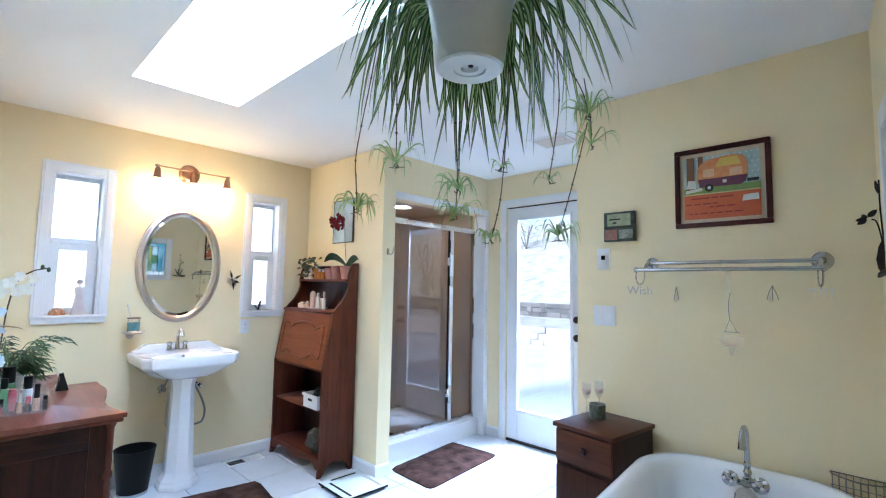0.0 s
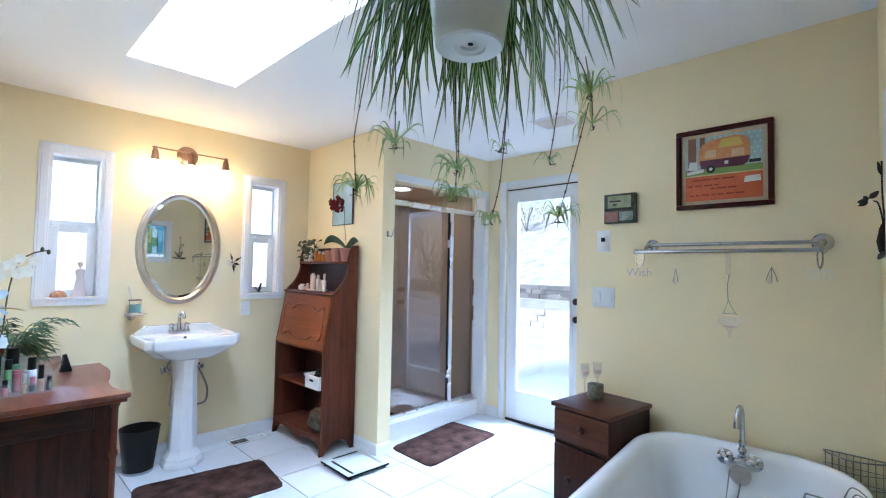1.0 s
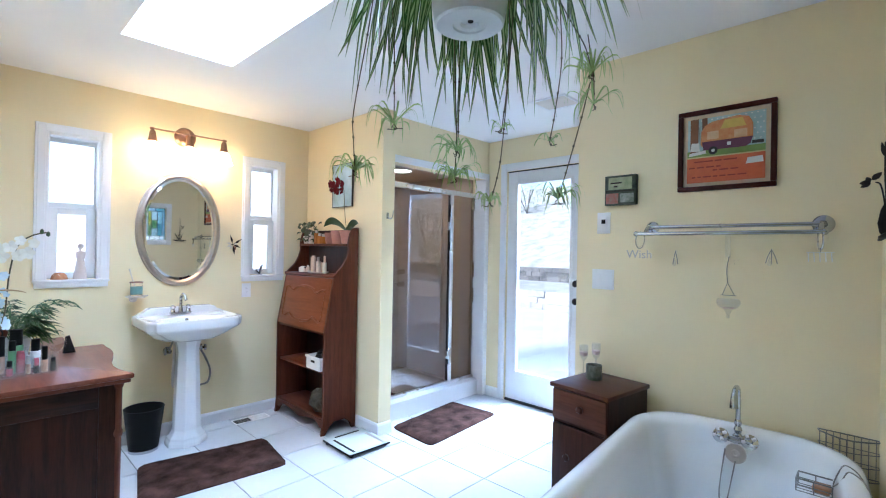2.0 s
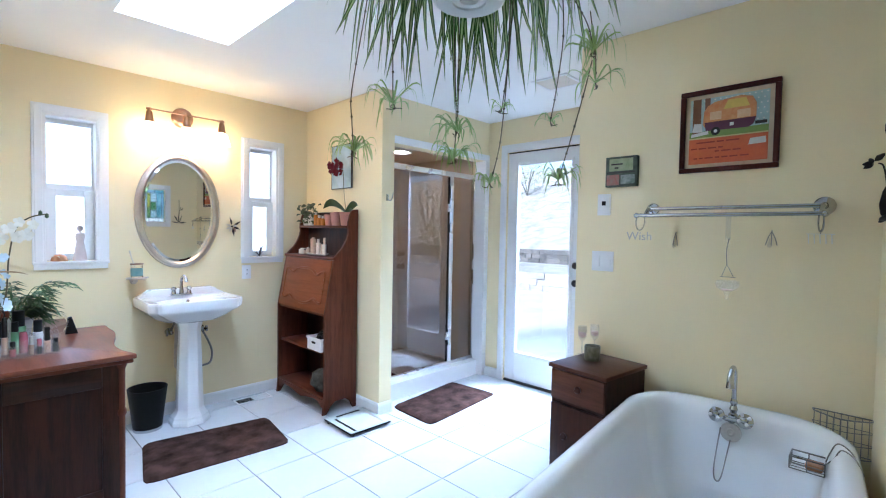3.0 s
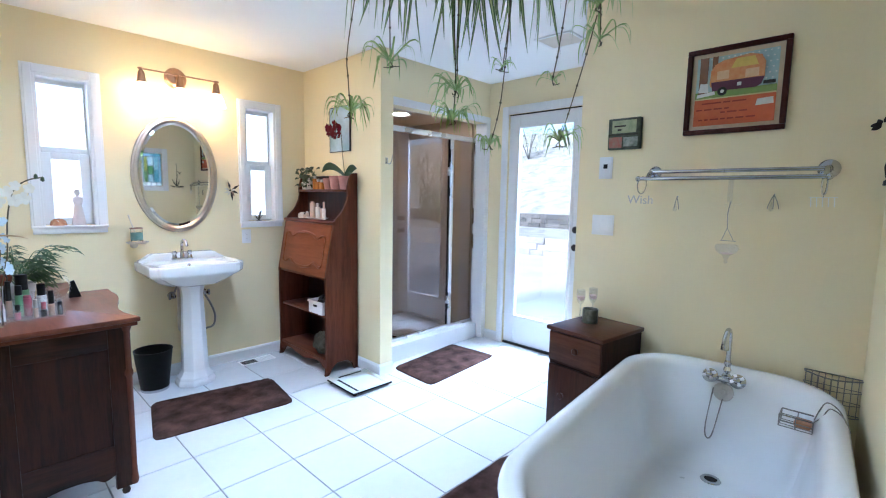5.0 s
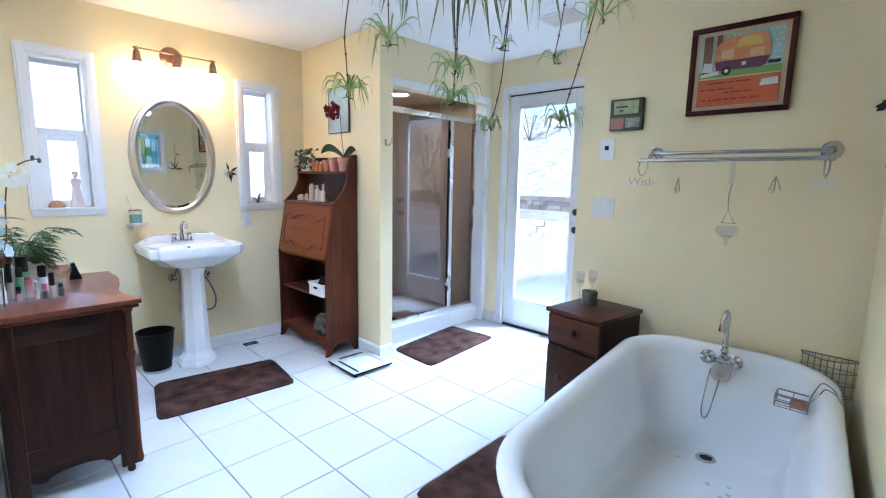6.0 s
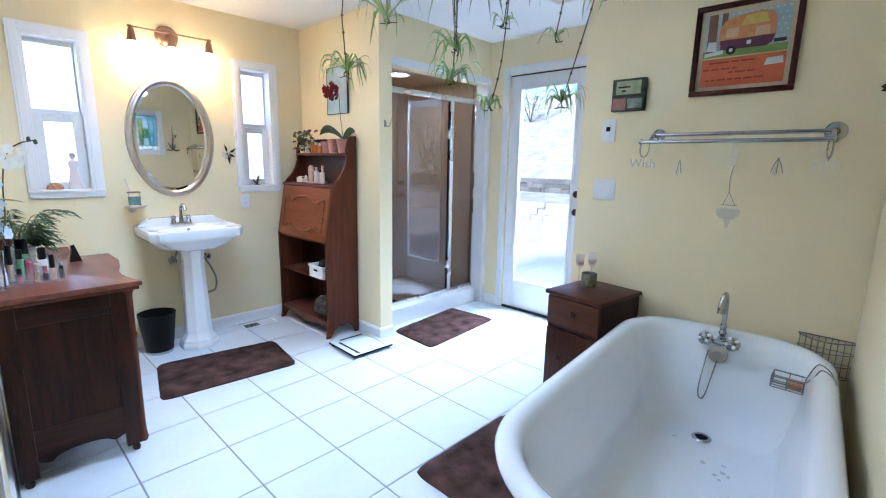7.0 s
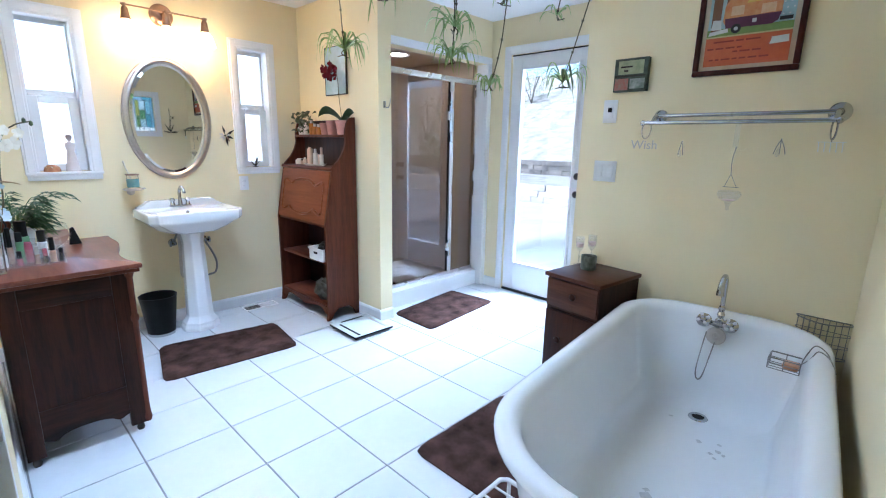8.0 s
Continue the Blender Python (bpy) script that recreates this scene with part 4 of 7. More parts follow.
# raised ledge at the back, swept down to the sides
led = [(mx - 0.275, 0.83), (mx - 0.27, 0.85), (mx - 0.23, 0.868), (mx - 0.205, 0.88), (mx - 0.19, 0.893), (mx + 0.19, 0.893), (mx + 0.205, 0.88), (mx + 0.23, 0.868), (mx + 0.27, 0.85), (mx + 0.275, 0.83)]
part("back_ledge", prism(bmesh.new(), led, "y", 3.525, 3.59, bevel=0.008), M_PORC, sk)
bm = bmesh.new()
n8 = 8
prof = [(0.128, 0.0), (0.128, 0.025), (0.118, 0.045), (0.118, 0.055), (0.10, 0.075), (0.088, 0.10), (0.078, 0.40), (0.07, 0.62), (0.076, 0.66), (0.09, 0.70)]
lathe(bm, [(0, 0.0)] + prof + [(0, 0.70)], mx - 0.008, 3.365, 0.0, 8, sx=1.0, sy=0.95, phase=math.pi / 8)
ped = part("pedestal", bm, M_PORC, sk)
mod = ped.modifiers.new("soft", "BEVEL")
mod.width, mod.segments, mod.limit_method, mod.angle_limit = 0.006, 3, "ANGLE", radians(20)
part("overflow", lathe(bmesh.new(), [(0, 0.003), (0.006, 0.003), (0.01, 0.002), (0.011, -0.004)], mx, 3.424, 0.815, 16, m=Matrix.Rotation(radians(70), 4, "X")), M_CHROME, sk, "chrome overflow ring")
# faucet
TXx, TYy, TZ = 1.04, 3.505, 0.846
fa = thing("sink_faucet", TXx, TYy, TZ, "chrome two-handle sink faucet with high spout", "faucet")
fa.scale = (0.88, 0.88, 0.88)
part("base_plate", B(TXx - 0.075, TYy - 0.022, TZ, TXx + 0.075, TYy + 0.022, TZ + 0.016, 0.006), M_CHROME, fa)
part("spout", tube(bmesh.new(), curve([(TXx, TYy, TZ + 0.01), (TXx, TYy, TZ + 0.08), (TXx, TYy - 0.004, TZ + 0.125), (TXx + 0.002, TYy - 0.04, TZ + 0.155), (TXx + 0.004, TYy - 0.085, TZ + 0.145), (TXx + 0.005, TYy - 0.1, TZ + 0.115)], 6),
                   [0.017, 0.0165, 0.016, 0.015, 0.0135] + [0.012] * 21 + [0.012, 0.0125, 0.013, 0.013, 0.013], 12), M_CHROME, fa)
for s in (-1, 1):
    part("handle", lathe(bmesh.new(), [(0.018, 0), (0.016, 0.02), (0.012, 0.026), (0.02, 0.036), (0.021, 0.046), (0.012, 0.056), (0, 0.058)], TXx + s * 0.055, TYy, TZ + 0.014, 18), M_CHROME, fa)
for x, s in ((0.985, 1), (1.19, -1)):
    v = thing("supply_valve", x, 3.55, 0.58, "chrome water supply valve with braided hose on the wall", "valve", "supply valves")
    bm = lathe(bmesh.new(), [(0, 0), (0.026, 0), (0.026, 0.004), (0.01, 0.008), (0.01, 0.05), (0, 0.05)], x, Y_A, 0.585, 16, m=Matrix.Rotation(radians(90), 4, "X"))
    bmesh.ops.create_icosphere(bm, subdivisions=2, radius=0.017, matrix=Matrix.Translation((x, 3.54, 0.585)))
    lathe(bm, [(0, 0), (0.022, 0), (0.022, 0.012), (0, 0.014)], x - s * 0.02, 3.54, 0.585, 14, sy=0.6, m=Matrix.Rotation(radians(-90 * s), 4, "Y"))
    part("valve_body", bm, M_CHROME, v)
    if s > 0:
        hp = [(x, 3.54, 0.6), (x + 0.02, 3.53, 0.66), (x + 0.03, 3.51, 0.72)]
        part("drain_pipe", tube(bmesh.new(), curve([(x + 0.035, 3.55, 0.70), (x + 0.035, 3.55, 0.55), (x + 0.03, 3.55, 0.36), (x + 0.05, 3.54, 0.30), (x + 0.055, 3.54, 0.06)], 5), 0.011, 8), M_NICKEL, v)
    else:
        hp = [(x, 3.54, 0.57), (x + 0.03, 3.52, 0.5), (x + 0.05, 3.5, 0.42), (x + 0.03, 3.48, 0.35), (x - 0.03, 3.46, 0.34)]
    part("hose", tube(bmesh.new(), curve(hp, 6), 0.007, 8), M_WIRE, v, "braided steel hose")

# waste bin
bn = thing("waste_bin", 0.82, 3.42, 0.0, "black tapered waste bin on the floor", "bin")
part("bucket", lathe(bmesh.new(), [(0, 0.018), (0.083, 0.018), (0.112, 0.268), (0.114, 0.272), (0.108, 0.272), (0.08, 0.024), (0, 0.024)], 0.815, 3.42, 0, 36), M_BLACK, bn)
part("base_band", lathe(bmesh.new(), [(0, 0), (0.083, 0), (0.0835, 0.0175), (0, 0.0175)], 0.815, 3.42, 0, 36), M_CHROME, bn, "shiny base band")
# floor vent
fv = thing("floor_vent", 1.50, 3.47, 0.0, "white floor register with dark slots", "vent")
VX0, VX1, VY0, VY1 = 1.40, 1.665, 3.42, 3.53
bm = bmesh.new()
for a in ((VX0, VY0, VX1, VY0 + 0.012), (VX0, VY1 - 0.012, VX1, VY1), (VX0, VY0 + 0.012, VX0 + 0.012, VY1 - 0.012), (VX1 - 0.012, VY0 + 0.012, VX1, VY1 - 0.012), (1.527, VY0 + 0.012, 1.54, VY1 - 0.012)):
    box(bm, a[0], a[1], 0.0005, a[2], a[3], 0.006, 0.001, seg=1)
part("frame", bm, M_TRIM, fv)
part("backing", B(VX0 + 0.01, VY0 + 0.01, 0.0004, 1.53, VY1 - 0.01, 0.0015), M_BLACK, fv, "dark slot backing")
part("damper", B(1.538, VY0 + 0.01, 0.0004, VX1 - 0.01, VY1 - 0.01, 0.002), M_TRIM, fv)
for k in range(14):
    y = VY0 + 0.016 + k * 0.0058
    if k % 2:
        part("slat", B(1.541, y, 0.002, VX1 - 0.012, y + 0.0025, 0.005), M_TRIM, fv)
    elif k % 4 == 0:
        part("slat", B(VX0 + 0.012, y, 0.0015, 1.527, y + 0.001, 0.0025), M_NICKEL, fv)


# ---------------------------------------------------------------- bath mats
def rug(name, corners, h, label, seed):
    """A plush mat with rounded corners and a slightly uneven pile."""
    c = [Vector((x, y, 0)) for x, y in corners]
    bm = bmesh.new()
    n = 30
    rng = random.Random(seed)
    grid = []
    for i in range(n + 1):
        row = []
        for j in range(n + 1):
            u, v = i / n, j / n
            a, b_ = 2 * u - 1, 2 * v - 1
            # pull the corners in
            k = max(0, abs(a) - 0.86) / 0.14 * max(0, abs(b_) - 0.8) / 0.2
            a *= 1 - 0.035 * k
            b_ *= 1 - 0.05 * k
            uu, vv = (a + 1) / 2, (b_ + 1) / 2
            p = (c[0] * (1 - uu) + c[1] * uu) * (1 - vv) + (c[3] * (1 - uu) + c[2] * uu) * vv
            e = min(u, 1 - u, v, 1 - v) * n
            z = h * (0.35 if e < 0.5 else 0.85 if e < 1.5 else 1.0) + rng.uniform(-0.001, 0.0015)
            row.append(bm.verts.new((p.x, p.y, z)))
        grid.append(row)
    for i in range(n):
        for j in range(n):
            bm.faces.new((grid[i][j], grid[i + 1][j], grid[i + 1][j + 1], grid[i][j + 1]))
    rim = [grid[i][0] for i in range(n)] + [grid[n][j] for j in range(n)] + [grid[i][n] for i in range(n, 0, -1)] + [grid[0][j] for j in range(n, 0, -1)]
    low = [bm.verts.new((v.co.x, v.co.y, 0.0006)) for v in rim]
    for k in range(len(rim)):
        bm.faces.new((rim[k], rim[(k + 1) % len(rim)], low[(k + 1) % len(rim)], low[k]))
    return single(name, bm, M_RUG, label, "bath mat", "bath mats")


rug("bath_mat", [(0.615, 2.665), (1.378, 2.59), (1.445, 3.045), (0.725, 3.165)], 0.022, "brown plush bath mat in front of the sink", 1)
rug("bath_mat", [(2.185, 2.175), (2.995, 2.245), (2.95, 2.68), (2.205, 2.605)], 0.022, "brown plush bath mat in front of the shower", 2)
rug("bath_mat", [(1.20, 0.75), (1.86, 0.75), (1.86, 1.285), (1.20, 1.285)], 0.022, "dark brown plush bath mat beside the bathtub", 3)
# scale
bs = thing("bathroom_scale", 1.845, 2.55, 0.0, "white glass bathroom scale with black strips", "scale")
SC = Matrix.Rotation(radians(-1.5), 4, "Z")
sc_c = (1.845, 2.545, 0)
part("platform", turned(B(1.69, 2.385, 0.0258, 2.0, 2.705, 0.0292, 0.001), SC, sc_c), surf("pale_glass_top", (0.72, 0.8, 0.78), (0.68, 0.76, 0.75), 0.1, 4, 0, 40), bs, "pale glass platform")
part("strip", turned(B(1.725, 2.40, 0.0294, 1.742, 2.645, 0.0305), SC, sc_c), M_BLACK, bs, "black strip")
part("strip", turned(B(1.76, 2.668, 0.0294, 1.95, 2.684, 0.0305), SC, sc_c), M_BLACK, bs, "black strip")
part("strip", turned(B(1.955, 2.40, 0.0294, 1.972, 2.62, 0.0305), SC, sc_c), M_NICKEL, bs, "grey strip")
for x, y in ((1.71, 2.41), (1.98, 2.41), (1.71, 2.68), (1.98, 2.68)):
    part("foot", lathe(bmesh.new(), [(0, 0), (0.014, 0), (0.014, 0.0138), (0, 0.0138)], x, y, 0.0005, 12), M_BLACK, bs)
part("edge_band", turned(B(1.686, 2.381, 0.0145, 2.004, 2.709, 0.0255, 0.002), SC, sc_c), M_BLACK, bs, "black underside")

# ---------------------------------------------------------------- secretary desk against the stub wall
dk = thing("secretary_desk", 1.87, 3.17, 0.0, "tall narrow red oak secretary desk with drop front and open shelves", "desk")
DY0, DY1, DXB = 2.815, 3.525, 2.026
side = [(DXB - 0.03, 0.0), (DXB, 0.0), (DXB, 1.475), (1.985, 1.472), (1.968, 1.46), (1.955, 1.43), (1.94, 1.37), (1.937, 1.345)]
side += [(p.x, p.y) for p in curve([(1.937, 1.345, 0), (1.942, 1.305, 0), (1.925, 1.25, 0), (1.89, 1.19, 0), (1.85, 1.15, 0), (1.828, 1.124, 0)], 4)][1:]
side += [(1.822, 1.10), (1.756, 0.74), (1.75, 0.715), (1.752, 0.70), (1.754, 0.10), (1.746, 0.02), (1.742, 0.0), (1.775, 0.0), (1.80, 0.05), (1.84, 0.085), (1.93, 0.085), (1.98, 0.05)]
for y in (DY0, DY1 - 0.02):
    part("side_panel", prism(bmesh.new(), side, "y", y, y + 0.02, bevel=0.003), M_OAK_V, dk)
yi0, yi1 = DY0 + 0.0205, DY1 - 0.0205
# darkened oak paints the shade inside the open shelves
part("back_panel", B(DXB - 0.014, yi0, 0.06, DXB - 0.004, yi1, 1.46, 0.001, seg=1), M_SHADE_OAK_V, dk, "back panel, shade of the shelves in its colour")
for z, x0_, m_ in ((0.105, 1.76, M_OAK_Y), (0.42, 1.775, M_OAK_Y), (0.70, 1.762, M_OAK_Y), (1.105, 1.822, M_OAK_Y), (1.335, 1.93, M_OAK_Y)):
    part("shelf", B(x0_, yi0, z, DXB - 0.0145, yi1, z + 0.018, 0.003), m_, dk)
part("front_edge", tube(bmesh.new(), [(1.822, DY0 - 0.002, 1.112), (1.822, DY1 + 0.002, 1.112)], 0.012, 8), M_OAK_Y, dk)
# the drop front slants; it carries a carved moulding
df = [(1.815, 1.098), (1.832, 1.098), (1.772, 0.722), (1.750, 0.722)]
front = part("drop_front", prism(bmesh.new(), df, "y", yi0, yi1, bevel=0.003), M_DOAK, dk, "orange oak slanted drop front")


def on_front(y, z, d=0.004):
    return (1.750 + (z - 0.722) * (1.815 - 1.750) / 0.376 - d, y, z)


for top_ in (True, False):
    zc = 0.985 if top_ else 0.815
    s = 1 if top_ else -1
    pts = [(yi1 - 0.055, zc + 0.02 * s), (yi1 - 0.09, zc + 0.028 * s), (yi1 - 0.16, zc + 0.002 * s), (yi1 - 0.22, zc + 0.03 * s), (3.165, zc + 0.045 * s), (yi0 + 0.22, zc + 0.03 * s), (yi0 + 0.16, zc + 0.002 * s), (yi0 + 0.09, zc + 0.028 * s), (yi0 + 0.055, zc + 0.02 * s)]
    bm = tube(bmesh.new(), curve([on_front(y, z, 0.003) for y, z in pts], 5), 0.009, 8)
    bmesh.ops.create_icosphere(bm, subdivisions=2, radius=0.013, matrix=Matrix.Translation(on_front(3.165, zc + 0.043 * s)) @ Matrix.Diagonal((0.6, 1.6, 0.8, 1)))
    part("moulding", bm, M_DOAK, front, "carved wavy moulding")
for y in (yi0 + 0.05, yi1 - 0.05):
    part("moulding", tube(bmesh.new(), [on_front(y, 0.80), on_front(y, 1.0)], 0.0045, 8), M_DOAK, front)
apron = [(yi0, 0.1035), (yi1, 0.1035), (yi1, 0.05)] + [(p.x, p.y) for p in curve([(yi1 - 0.03, 0.045, 0), (yi1 - 0.1, 0.085, 0), (3.25, 0.07, 0), (3.165, 0.055, 0), (3.08, 0.07, 0), (yi0 + 0.1, 0.085, 0), (yi0 + 0.03, 0.045, 0)], 4)] + [(yi0, 0.05)]
part("apron", prism(bmesh.new(), apron, "x", 1.757, 1.772), M_OAK_Y, dk)

# things on the desk
M_TERRA = surf("terracotta_pink", (0.40, 0.17, 0.13), (0.5, 0.25, 0.2), 0.75, 12, 0.2, 90)
M_LEAF = surf("dark_glossy_leaf", (0.028, 0.058, 0.02), (0.05, 0.09, 0.03), 0.35, 15, 0.1, 60)
M_PALE = surf("pale_ceramic", (0.72, 0.66, 0.58), (0.66, 0.6, 0.52), 0.3, 10, 0.05, 60)
M_CREAM = surf("cream_plastic", (0.62, 0.47, 0.35), (0.55, 0.41, 0.3), 0.35, 10, 0.02, 60)
M_AMBER = surf("amber_liquid", (0.5, 0.2, 0.04), (0.4, 0.14, 0.03), 0.15, 10, 0, 60)
M_REDFL = surf("crimson_petal", (0.075, 0.0012, 0.007), (0.13, 0.003, 0.011), 0.7, 20, 0.1, 80, spec=0.1)
M_WHFL = surf("white_petal", (0.8, 0.775, 0.69), (0.74, 0.70, 0.58), 0.6, 20, 0.1, 80)
M_STEM = surf("brown_green_stem", (0.08, 0.075, 0.03), (0.12, 0.1, 0.05), 0.6, 20, 0.1, 80)


def blade(base, direction, length, width, rise, droop, mats_, stripe=False, seg=9, tilt=0.0, arch=False, bend=0.0, reach=2.3):
    """One strap leaf as a folded, tapering ribbon; its own mesh data."""
    d = Vector(direction)
    d.z = 0
    d.normalize()
    w = Vector((-d.y, d.x, 0)) * math.cos(radians(tilt)) + Vector((0, 0, math.sin(radians(tilt))))
    cols = (-1, -0.4, 0.4, 1) if stripe else (-1, 0, 1)
    bm = bmesh.new()
    rows_b = []
    for k in range(seg + 1):
        s = k / seg
        p = Vector(base) + d * (length * (s - 0.22 * s * s)) + Vector((0, 0, rise * s - droop * s * s))
        if arch:      # rises, bends over and hangs
            p = Vector(base) + d * (length * (1 - (1 - s) ** reach)) + Vector((0, 0, rise * math.sin(math.pi * min(1, 1.05 * s)) - droop * s ** 2.3))
        p = p + Vector((-d.y, d.x, 0)) * (bend * s * s)
        ww = width * (math.sin(math.pi * min(1, 0.18 + 0.82 * s)) ** 0.6 if s < 1 else 0.02)
        rows_b.append([bm.verts.new(p + w * (ww * c) + Vector((0, 0, abs(c) * ww * 0.45))) for c in cols])
    for a, b_ in zip(rows_b, rows_b[1:]):
        for k in range(len(cols) - 1):
            bm.faces.new((a[k], a[k + 1], b_[k + 1], b_[k])).material_index = 1 if stripe and k == 1 else 0
    return bm


def bottle(name, x, y, z, prof, mats_, label, category="bottle", n=16):
    b_ = thing(name, x, y, z, label, category)
    cap = prof["cap"]
    part("body", lathe(bmesh.new(), prof["body"], x, y, z, n), mats_[0], b_)
    part("cap", lathe(bmesh.new(), cap, x, y, z, n), mats_[1], b_)
    return b_


def cyl(r, h, h0=0.0, b_=0.002):
    return [(0, h0), (r - b_, h0), (r, h0 + b_), (r, h - b_), (r - b_, h), (0, h)]


ZT, ZM = 1.3535, 1.1235      # top shelf, middle shelf
orch = thing("orchid", 1.94, 2.91, ZT, "potted red orchid with two broad dark leaves on the desk", "plant")
part("pot", lathe(bmesh.new(), [(0, 0), (0.038, 0), (0.05, 0.08), (0.054, 0.082), (0.054, 0.098), (0.048, 0.098), (0.044, 0.07), (0, 0.07)], 1.968, 2.885, ZT, 24), M_TERRA, orch, "pink clay pot")
for d_, l_, w_, r_, dr in (((-0.45, 1, 0), 0.26, 0.034, 0.24, 0.20), ((-0.05, -1, 0), 0.20, 0.026, 0.17, 0.11), ((-0.2, -1, 0), 0.14, 0.012, 0.08, 0.05)):
    part("leaf", blade((1.968, 2.885, ZT + 0.085), d_, l_, w_, r_, dr, [M_LEAF], tilt=55 if d_[1] > 0 else -55), M_LEAF, orch)
part("stem", tube(bmesh.new(), curve([(1.968, 2.885, ZT + 0.07), (1.965, 2.915, ZT + 0.25), (1.955, 2.92, ZT + 0.42), (1.945, 2.96, ZT + 0.455), (1.94, 3.04, ZT + 0.44)], 6), 0.002, 6), M_STEM, orch)
rng = random.Random(11)
for k in range(14):
    c = Vector((1.935 + rng.uniform(-0.02, 0.02), 2.90 + 0.15 * (k / 13), ZT + 0.44 + rng.uniform(-0.045, 0.035)))
    bm = bmesh.new()
    for q in range(5):
        a = 2 * math.pi * q / 5 + rng.uniform(0, 0.6)
        v = Vector((-0.2, math.cos(a), math.sin(a))).normalized()
        u = v.cross(Vector((-1, 0, 0))).normalized()
        bm.faces.new([bm.verts.new(c + p) for p in (Vector((0, 0, 0)), v * 0.013 + u * 0.012, v * 0.026 + u * 0.01, v * 0.031, v * 0.026 - u * 0.01, v * 0.013 - u * 0.012)])
    part("flower", bm, M_REDFL, orch, "crimson orchid flower")
# ivy pot at the end of the top shelf
ivy = thing("ivy_plant", 1.94, 3.42, ZT, "small trailing variegated ivy in a pot", "plant")
part("pot", lathe(bmesh.new(), [(0, 0), (0.03, 0), (0.038, 0.06), (0.034, 0.06), (0.03, 0.045), (0, 0.045)], 1.965, 3.44, ZT, 18), M_PALE, ivy)
M_IVY = surf("ivy_leaf", (0.035, 0.05, 0.02), (0.15, 0.18, 0.1), 0.55, 25, 0.1, 70)
for k in range(75):
    a = rng.uniform(0, 6.28)
    part("leaf", blade((1.955 + rng.uniform(-0.05, 0.02), 3.40 + rng.uniform(-0.12, 0.09), ZT + 0.05 + rng.uniform(-0.03, 0.12)), (math.cos(a) - 0.5, math.sin(a), 0), rng.uniform(0.03, 0.055), rng.uniform(0.011, 0.02), rng.uniform(0.0, 0.03), 0.02, None, seg=4, tilt=rng.uniform(-60, 60)), M_IVY, ivy)
for y, r, h, m_, l_ in ((3.345, 0.026, 0.075, M_PALE, "pale round cosmetic jar"), (3.275, 0.018, 0.085, M_AMBER, "small amber bottle"), (3.225, 0.022, 0.06, M_AMBER, "amber glass jar"), (3.17, 0.02, 0.055, M_AMBER, "small amber glass bottle")):
    bottle("bottle", 1.958, y + 0.02, ZT, {"body": cyl(r, h), "cap": cyl(r * 0.55, h + 0.022, h, 0.001)}, (m_, M_NICKEL), l_ + " on the top shelf")
for y, r, h in ((3.115, 0.038, 0.085), (3.02, 0.042, 0.10)):
    single("clay_pot", lathe(bmesh.new(), [(0, 0), (r * 0.75, 0), (r, h * 0.8), (r * 1.06, h * 0.82), (r * 1.06, h), (r * 0.9, h), (r * 0.85, h * 0.75), (0, h * 0.75)], 1.975, y + 0.012, ZT, 22), M_TERRA, "pink clay pot on the top shelf of the desk", "pot", "clay pots", at=(1.975, y, ZT))
tray = single("tray", lathe(bmesh.new(), [(0, 0), (0.10, 0), (0.125, 0.012), (0.12, 0.014), (0.098, 0.004), (0, 0.004)], 1.90, 3.17, ZM, 30, sx=0.5), M_PALE, "oval pale tray holding bottles", "tray", at=(1.90, 3.17, ZM))
for x, y, r, h, hc, m_, mc, l_ in ((1.905, 3.40, 0.034, 0.035, 0.045, M_PALE, M_PALE, "low white cosmetic jar"), (1.90, 3.315, 0.014, 0.045, 0.055, M_CREAM, M_PALE, "small cream bottle"), (1.90, 3.235, 0.021, 0.12, 0.13, M_CREAM, M_CREAM, "tall cream tube"),
                                   (1.895, 3.15, 0.017, 0.09, 0.12, M_PALE, M_NICKEL, "pale pump bottle"), (1.91, 3.115, 0.015, 0.08, 0.10, M_CREAM, M_BLACK, "cream bottle"), (1.89, 3.055, 0.015, 0.085, 0.135, M_PALE, M_CREAM, "slender white bottle"), (1.90, 3.36, 0.012, 0.03, 0.04, M_CREAM, M_BLACK, "tiny cream jar")):
    bottle("bottle", x, y, ZM + (0.0045 if 3.08 < y < 3.25 else 0.0005), {"body": cyl(r, h), "cap": cyl(r * 0.6, hc, h, 0.001)}, (m_, mc), l_ + " on the desk shelf", "bottle")
# white basket on the middle shelf
wk = thing("storage_basket", 1.83, 2.95, 0.4385, "white plastic storage basket with dark things inside", "basket")
BX0, BX1, BY0, BY1, BZ = 1.755, 1.93, 2.875, 3.06, 0.4385
bm = bmesh.new()
for a in ((BX0, BY0, BX0 + 0.005, BY1), (BX1 - 0.005, BY0, BX1, BY1), (BX0 + 0.005, BY0, BX1 - 0.005, BY0 + 0.005), (BX0 + 0.005, BY1 - 0.005, BX1 - 0.005, BY1)):
    box(bm, a[0], a[1], BZ, a[2], a[3], BZ + 0.095, 0.0015, seg=1)
box(bm, BX0 + 0.005, BY0 + 0.005, BZ, BX1 - 0.005, BY1 - 0.005, BZ + 0.005)
part("bin", bm, M_TRIM, wk)
bm = bmesh.new()
for a in ((BX0 - 0.007, BY0 - 0.007, BX0 - 0.0005, BY1 + 0.007), (BX0, BY0 - 0.007, BX1, BY0 - 0.0005), (BX0, BY1 + 0.0005, BX1, BY1 + 0.007)):
    box(bm, a[0], a[1], BZ + 0.08, a[2], a[3], BZ + 0.096, 0.002)
